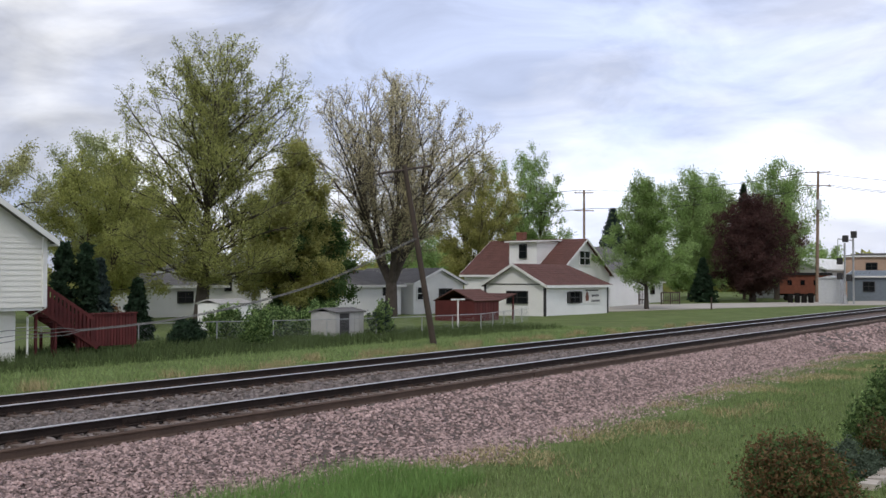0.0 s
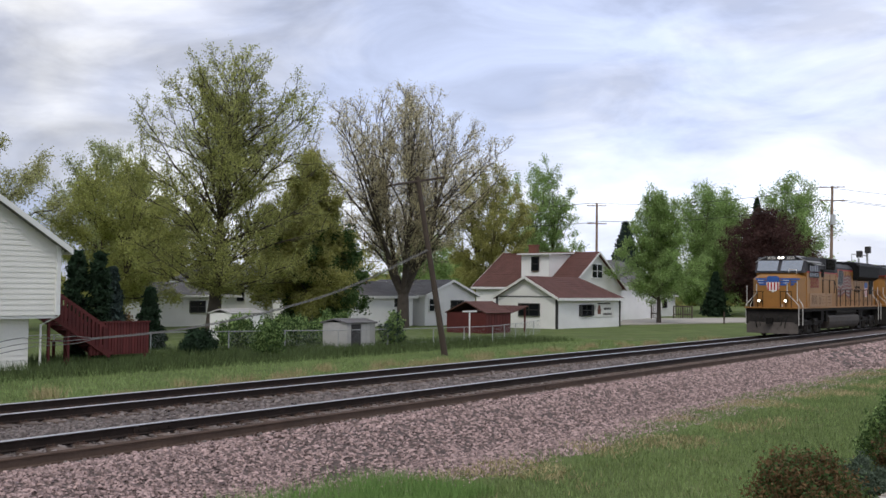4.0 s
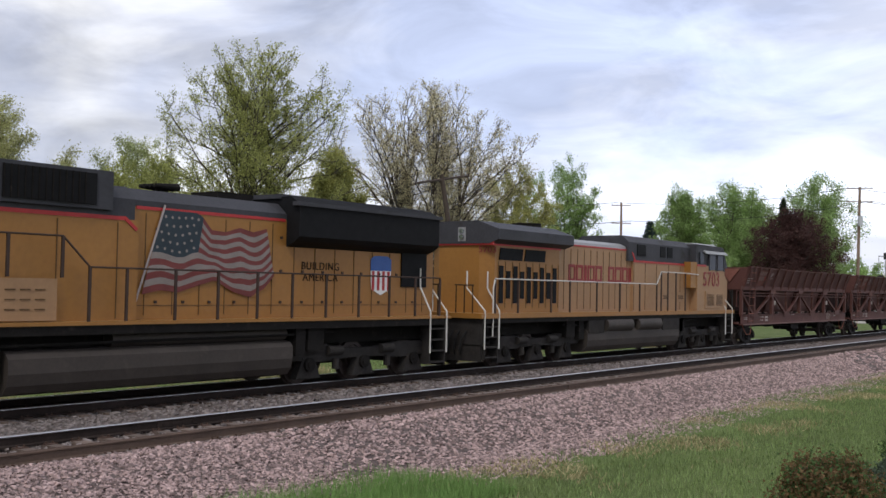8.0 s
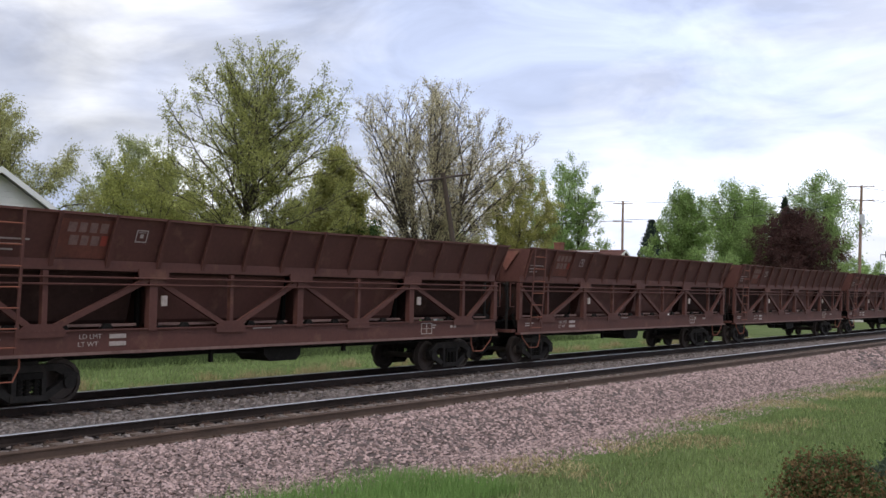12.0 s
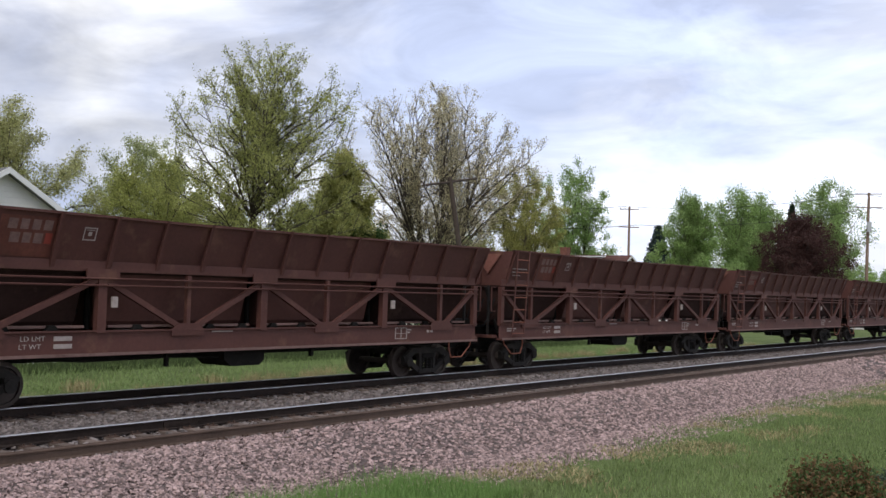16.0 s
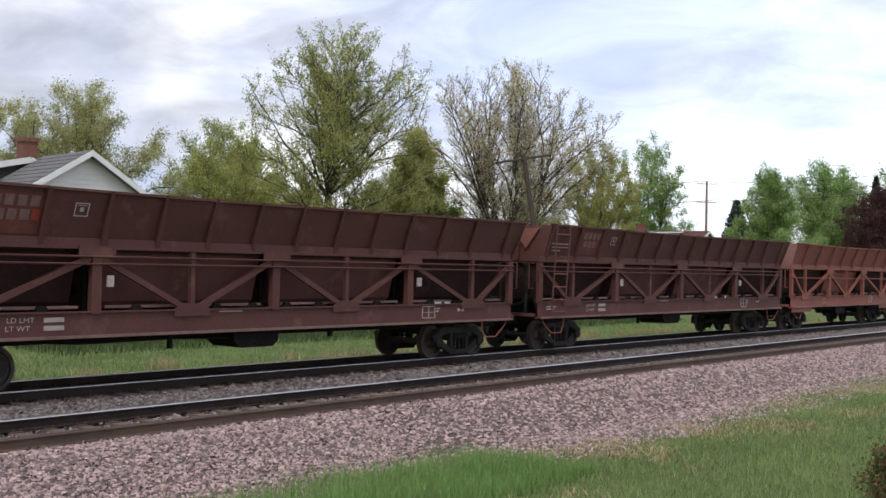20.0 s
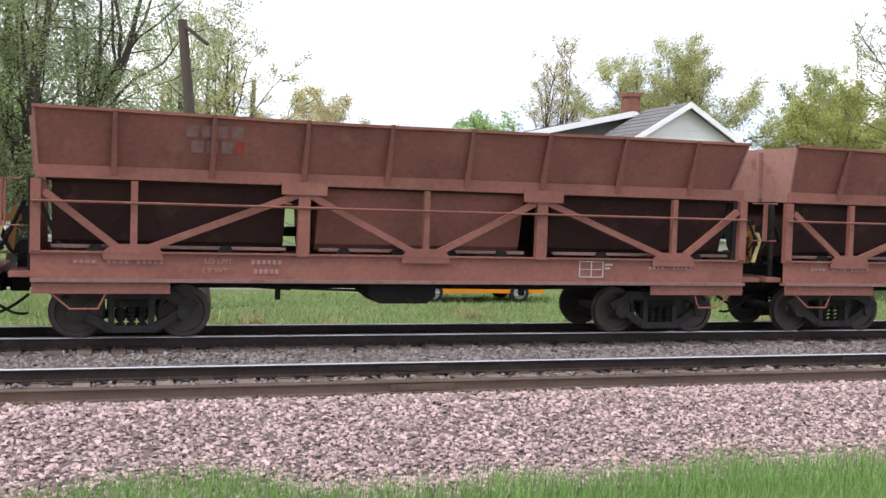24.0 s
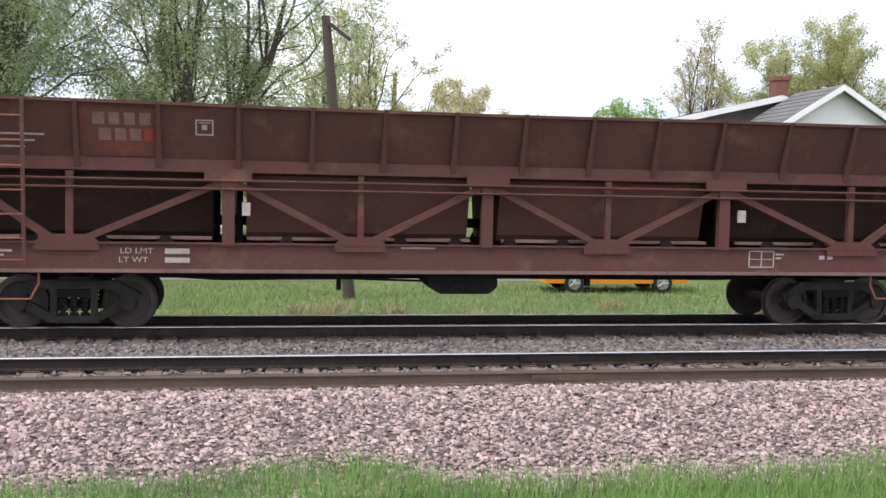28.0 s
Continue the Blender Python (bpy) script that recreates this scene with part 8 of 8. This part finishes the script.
shrub("round green bush at the fence", 35.97, 34.76, 0, 1.49, 0.77, M_LEAF_DEEP, 5200, 0.09, 61, M_LEAF_GREEN)
shrub("grey-green bush beside the metal shed", 46.02, 35.25, 0, 2.13, 0.73, M_LEAF_GREEN, 4200, 0.11, 62, M_SPRUCE)
for hx, hy, hh, hw_, sd in ((38.45, 39.23, 1.67, 1.24, 63), (41.09, 38.89, 1.87, 1.44, 163), (43.95, 40.04, 1.63, 1.34, 263), (47.21, 40.45, 1.82, 1.44, 363)):
    shrub("dark green juniper hedge bush behind the fence", hx, hy, 0, hh, hw_, M_LEAF_DEEP, 7000, 0.11, sd, M_LEAF_GREEN)
shrub("dark vine-covered bush on the fence", 34.48, 37.89, 0, 1.29, 0.96, M_NEEDLE, 5200, 0.10, 64)
shrub("dark green bush behind the fence", 47.62, 40.82, 0, 1.53, 1.25, M_LEAF_DEEP, 5200, 0.12, 65)
shrub("brown budding garden bush", 34.24, 42.9, 0, 1.8, 1.14, M_LEAF_BRONZE, 2600, 0.12, 66)
# planting beside the camera
shrub("rounded bronze-green barberry bush in the lawn", 14.87, 4.16, 0, 1, 0.98, M_LEAF_BRONZE, 16000, 0.038, 71, M_LEAF_DEEP)
shrub("tall glossy green bush at the lawn's edge", 19.7, 3.84, 0, 1.76, 0.85, M_LEAF_DEEP, 12000, 0.05, 72, M_LEAF_GREEN)
shrub("low reddish bush at the lawn's edge", 18.63, 3.49, 0, 1, 0.7, M_LEAF_BRONZE, 8000, 0.04, 73, M_LEAF_DEEP)
shrub("low blue-green bush at the lawn's edge", 17.6, 4.1, 0, 0.6, 0.5, M_LEAF_DUSTY, 6000, 0.035, 74)
for i in range(7):
    ex = 16.85 + 0.44 * i
    est = thing("edging_stone", "pale rough limestone edging stone in the bed", "stone", "edging stones")
    bm = bmesh.new()
    box(bm, ex - 0.19, ex + 0.19, 3.62 - 0.02 * i - 0.12, 3.62 - 0.02 * i + 0.12, -0.05, 0.10 + 0.02 * (i % 3))
    for vtx in bm.verts:
        vtx.co += noise.noise_vector(vtx.co * 3) * 0.05
    part("stone", bm, M_EDGE, est, bevel=0.03)


# far woods that close the horizon
rng_w = np.random.default_rng(77)
n_w = 30000
az_w = rng_w.uniform(radians(-40), radians(100), n_w)
d_w = rng_w.uniform(255, 300, n_w)
top_w = 7.0 + 3.2 * np.sin(az_w * 37) * np.sin(az_w * 11 + 1) + 2.0 * np.sin(az_w * 83 + 2)
pw = np.stack([np.sin(az_w) * d_w, np.cos(az_w) * d_w, top_w * rng_w.uniform(0, 1, n_w) ** 0.7], 1)
pw = pw[(pw[:, 1] > 34) | (pw[:, 0] < 0)]
woods = new("far_woods", quads_mesh(leaf_quads(pw, 2.2, rng_w), M_LEAF_OLIVE))
tagged(woods, "far olive-green line of woods beyond the town", "woods", kind="stuff")


# ---- grass blades, straw tufts, ballast stones, ties ----
def blades(name, label, n, xr, yr, hmin, hmax, mat_, seed, width=0.012, clump=0, lean_=0.35, keep=None, z=0.0):
    rng = np.random.default_rng(seed)
    px_, py_ = rng.uniform(*xr, n), rng.uniform(*yr, n)
    if clump:
        cx, cy = rng.uniform(*xr, clump), rng.uniform(*yr, clump)
        k = rng.integers(0, clump, n)
        px_, py_ = cx[k] + rng.normal(size=n) * 0.22, cy[k] + rng.normal(size=n) * 0.18
    if keep is not None:
        m = keep(px_, py_, rng)
        px_, py_ = px_[m], py_[m]
    n = len(px_)
    hh = rng.uniform(hmin, hmax, n)
    a = rng.uniform(0, 2 * np.pi, n)
    lx, ly = rng.normal(size=n) * lean_ * hh, rng.normal(size=n) * lean_ * hh
    wx, wy = np.cos(a) * width, np.sin(a) * width
    zz = np.full(n, z - 0.03)
    p = np.stack([np.stack([px_ - wx, py_ - wy, zz], 1), np.stack([px_ + wx, py_ + wy, zz], 1), np.stack([px_ + lx + wx * 0.25, py_ + ly + wy * 0.25, hh + z], 1), np.stack([px_ + lx - wx * 0.25, py_ + ly - wy * 0.25, hh + z], 1)], 1)
    ob = new(name, quads_mesh(p, mat_))
    tagged(ob, label, "grass", kind="stuff")


def bare(px_, py_):
    """Patchy dry ground near the ballast: 0 to 1."""
    q = np.sin(0.9 * px_ + 1.3 * py_) * np.sin(0.47 * px_ - 0.8 * py_ + 2.0) + 0.4 * np.sin(2.3 * px_ - 1.1 * py_)
    return np.clip(q * 1.6, 0, 1) * np.clip((py_ - 7.4) / 1.2, 0, 1) * (px_ > 6)


def lawn_edge(x):
    """Where the lawn gives way to the ballast, along the line."""
    return np.interp(x, [-12, -2.5, -0.2, 1.2, 2.2, 3.3, 5, 8, 13, 15.5, 18, 21, 25, 30, 45], [10.9, 10.75, 11.2, 11.6, 10.9, 10.5, 10.75, 10.85, 10.9, 10.3, 9.75, 10.0, 10.75, 11.1, 11.0]) + 0.12 * np.sin(x * 1.9) + 0.08 * np.sin(x * 4.3 + 1.0)


def edge_keep(px_, py_, rng):
    if len(px_) > 80000:
        thin = rng.uniform(size=len(px_)) > 0.8 * bare(px_, py_)
    else:
        thin = np.ones(len(px_), bool)
    e = lawn_edge(px_)
    return thin & (py_ < e + rng.normal(size=len(px_)) * np.interp(px_, [0, 12], [0.12, 0.35]))


blades("tall_edge_grass", "fresh tall green grass along the ballast edge", 70000, (-8, 14), (8.6, 12.0), 0.06, 0.25, M_BLADEFRESH, 1, 0.005, keep=edge_keep, z=0.035)
blades("lawn_grass", "short green lawn grass", 100000, (7, 46), (2.5, 11.0), 0.02, 0.075, M_BLADE, 2, 0.009, keep=edge_keep, z=0.035)
blades("dry_lawn_tufts", "dry straw-coloured grass at the lawn's edge", 46000, (7, 60), (7.4, 10.4), 0.03, 0.085, M_BLADEDRY, 3, 0.013, lean_=0.9, z=0.03, keep=lambda a, b, g: g.uniform(size=len(a)) < bare(a, b) + 0.012)
blades("verge_grass", "rough green grass behind the tracks", 95000, (-16, 62), (22.2, 33.5), 0.03, 0.14, M_BLADEVERGE, 4, 0.011, lean_=0.6)
blades("tall_weeds", "tall dark green weeds along the fence", 26000, (18, 60), (31.0, 39.5), 0.12, 0.42, M_BLADEDULL, 5, 0.016, keep=lambda a, b, g: b < 41.5 - (a - 22) * 0.13)
blades("verge_straw", "pale dry straw tufts behind the tracks", 16000, (-10, 70), (22.4, 27.0), 0.08, 0.34, M_BLADEDRY, 6, 0.010, clump=90, lean_=0.5)


lv, lf_, lx = [], [], [-60 + 0.4 * i for i in range(400)]
for x in lx:
    e = float(lawn_edge(x))
    for k in range(9):
        y = 8.7 + (e - 0.3 - 8.7) * k / 8
        lv.append((x, y, 0.03 + 0.02 * noise.noise(Vector((x, y, 0))) + max(0, y - 11.25) * 0.4 - (0.2 if k in (0, 8) else 0)))
for i in range(len(lx) - 1):
    for k in range(8):
        a = i * 9 + k
        lf_.append((a, a + 9, a + 10, a + 1))
verge = new("lawn", raw_mesh(lv, lf_, M_GRASS))
verge.data.shade_smooth()
tagged(verge, "ragged lawn edge running out over the ballast", "lawn", kind="structure")


def stones(name, label, n, xr, yr, smin, smax, mat_, seed, zf):
    """Crushed stones: irregular six-cornered pieces lying on the bed, joined as one stuff mesh."""
    rng = np.random.default_rng(seed)
    base = np.array([[1, 0.1, -0.5], [-0.4, 0.9, -0.5], [-0.7, -0.8, -0.5], [0.75, 0.15, 0.5], [-0.35, 0.65, 0.62], [-0.45, -0.6, 0.45]])
    faces = np.array([[3, 4, 5], [0, 1, 4], [0, 4, 3], [1, 2, 5], [1, 5, 4], [2, 0, 3], [2, 3, 5]])
    cx, cy = rng.uniform(*xr, n), rng.uniform(*yr, n)
    s = rng.uniform(smin, smax, n)
    v = base[None] * np.array([1.3, 0.95, 0.62]) * s[:, None, None] * rng.uniform(0.65, 1.3, size=(n, 6, 3))
    a, b = rng.uniform(0, 2 * np.pi, n), rng.normal(size=n) * 0.45
    ca, sa, cb, sb = np.cos(a), np.sin(a), np.cos(b), np.sin(b)
    x1, y1, z1 = v[..., 0] * ca[:, None] - v[..., 1] * sa[:, None], v[..., 0] * sa[:, None] + v[..., 1] * ca[:, None], v[..., 2]
    y2, z2 = y1 * cb[:, None] - z1 * sb[:, None], y1 * sb[:, None] + z1 * cb[:, None]
    z0 = zf(cy)
    z0 = z0 + rng.uniform(-0.35, 0.55, n) * s
    co = np.stack([x1 + cx[:, None], y2 + cy[:, None], z2 + z0[:, None]], -1).reshape(-1, 3)
    idx = (faces[None] + (np.arange(n) * 6)[:, None, None]).reshape(-1)
    me = bpy.data.meshes.new("mesh")
    me.vertices.add(len(co))
    me.vertices.foreach_set("co", co.astype(np.float32).ravel())
    me.loops.add(len(idx))
    me.loops.foreach_set("vertex_index", idx.astype(np.int32))
    me.polygons.add(len(idx) // 3)
    me.polygons.foreach_set("loop_start", np.arange(0, len(idx), 3, dtype=np.int32))
    me.materials.append(mat_)
    me.update(calc_edges=True)
    ob = new(name, me)
    tagged(ob, label, "ballast", kind="stuff")


def bed_z(y):
    return np.interp(y, [9.2, 11.25, 12.55, 12.95, 13.3, 13.5, 14.8, 15.1, 20.6, 22.3], [0.0, 0.03, 0.5, 0.565, 0.565, 0.535, 0.535, 0.55, 0.5, -0.02])


stones("ballast_stones", "loose pink crushed ballast stones on the shoulder", 46000, (-8, 13), (10.4, 13.3), 0.018, 0.046, M_STONE, 11, bed_z)
stones("ballast_stones", "loose pink crushed ballast stones on the shoulder", 36000, (13, 46), (9.3, 13.3), 0.026, 0.055, M_STONE, 12, bed_z)
stones("ballast_stones", "loose pink crushed ballast stones far along the shoulder", 7000, (46, 110), (9.3, 13.3), 0.06, 0.12, M_STONE, 13, bed_z)
stones("track_stones", "grey ballast stones between the tracks", 13000, (-8, 13), (15.0, 18.0), 0.022, 0.05, M_STONEGREY, 14, bed_z)
stones("track_stones", "grey ballast stones between the tracks", 9000, (13, 60), (15.0, 18.0), 0.035, 0.075, M_STONEGREY, 15, bed_z)
stones("track_stones", "grey ballast stones between the rails", 9000, (-8, 30), (13.2, 15.1), 0.022, 0.05, M_STONEGREY, 16, bed_z)

# timber ties under both tracks; those near the camera are pieces of the bed
bm = bmesh.new()
box(bm, -0.11, 0.11, -1.3, 1.3, -0.16, 0.0)
TIE_MESH = mesh_of(bm, M_TIE, bevel=0.012)
bm = bmesh.new()
box(bm, -0.10, 0.10, -0.18, 0.18, 0.0, 0.012)
for sx in (-0.06, 0.06):
    for sy in (-0.10, 0.10):
        box(bm, sx - 0.012, sx + 0.012, sy - 0.012, sy + 0.012, 0.012, 0.045)
PLATE_MESH = mesh_of(bm, M_PLATE)
far_ties = bmesh.new()
rnd = random.Random(9)
for yc in (14.17, 18.79):
    x = -60.0
    while x < 200:
        j, rz = rnd.uniform(-0.03, 0.03), rnd.uniform(-1.2, 1.2)
        if -8.5 < x < 46:
            o = part("tie", TIE_MESH, None, bed)
            o.matrix_basis = pose(x + j, yc + rnd.uniform(-0.05, 0.05), 0.566, 0, 0, rz)
            for yy in (-0.76, 0.76):
                if x < 22:
                    q = part("tie_plate", PLATE_MESH, None, o)
                    q.location = (0, yy, 0.0)
        else:
            box(far_ties, x + j - 0.11, x + j + 0.11, yc - 1.3, yc + 1.3, 0.41, 0.566)
        x += 0.53
tagged(part("far_ties", far_ties, M_TIE, bed), kind="stuff")
# joint bars on the near track
for x, y in ((4.45, 14.93), (-5.6, 14.93), (12.6, 14.93), (4.2, 13.41), (24.5, 13.41)):
    bm = bmesh.new()
    box(bm, x - 0.45, x + 0.45, y - 0.032, y + 0.032, ZR - 0.14, ZR - 0.05)
    for i in range(4):
        tube(bm, (x - 0.33 + 0.22 * i, y - 0.05, ZR - 0.095), (x - 0.33 + 0.22 * i, y + 0.05, ZR - 0.095), 0.016, 6)
    part("joint_bar", bm, M_RAIL if y < 14 else M_RAILDARK, bed)


def motions():
    """The train rolls to the left on the far track; every wheelset turns with it."""
    times_ = [i * 0.5 for i in range(57)]
    for ob, s0 in ROLLING:
        walk(ob, [(t, pose(s0 - travelled(t), TY, ZR)) for t in times_])
    for ob, s0 in ROLLING:
        r = 0.50 if ob in (lead, trail) else 0.42
        for w in ob.children_recursive:
            if w.name.startswith("wheelset"):
                p0 = w.location.copy()
                walk(w, [(f / FPS, Matrix.Translation(p0) @ Matrix.Rotation(-travelled(f / FPS) / r, 4, "Y")) for f in range(0, 841)])


motions()
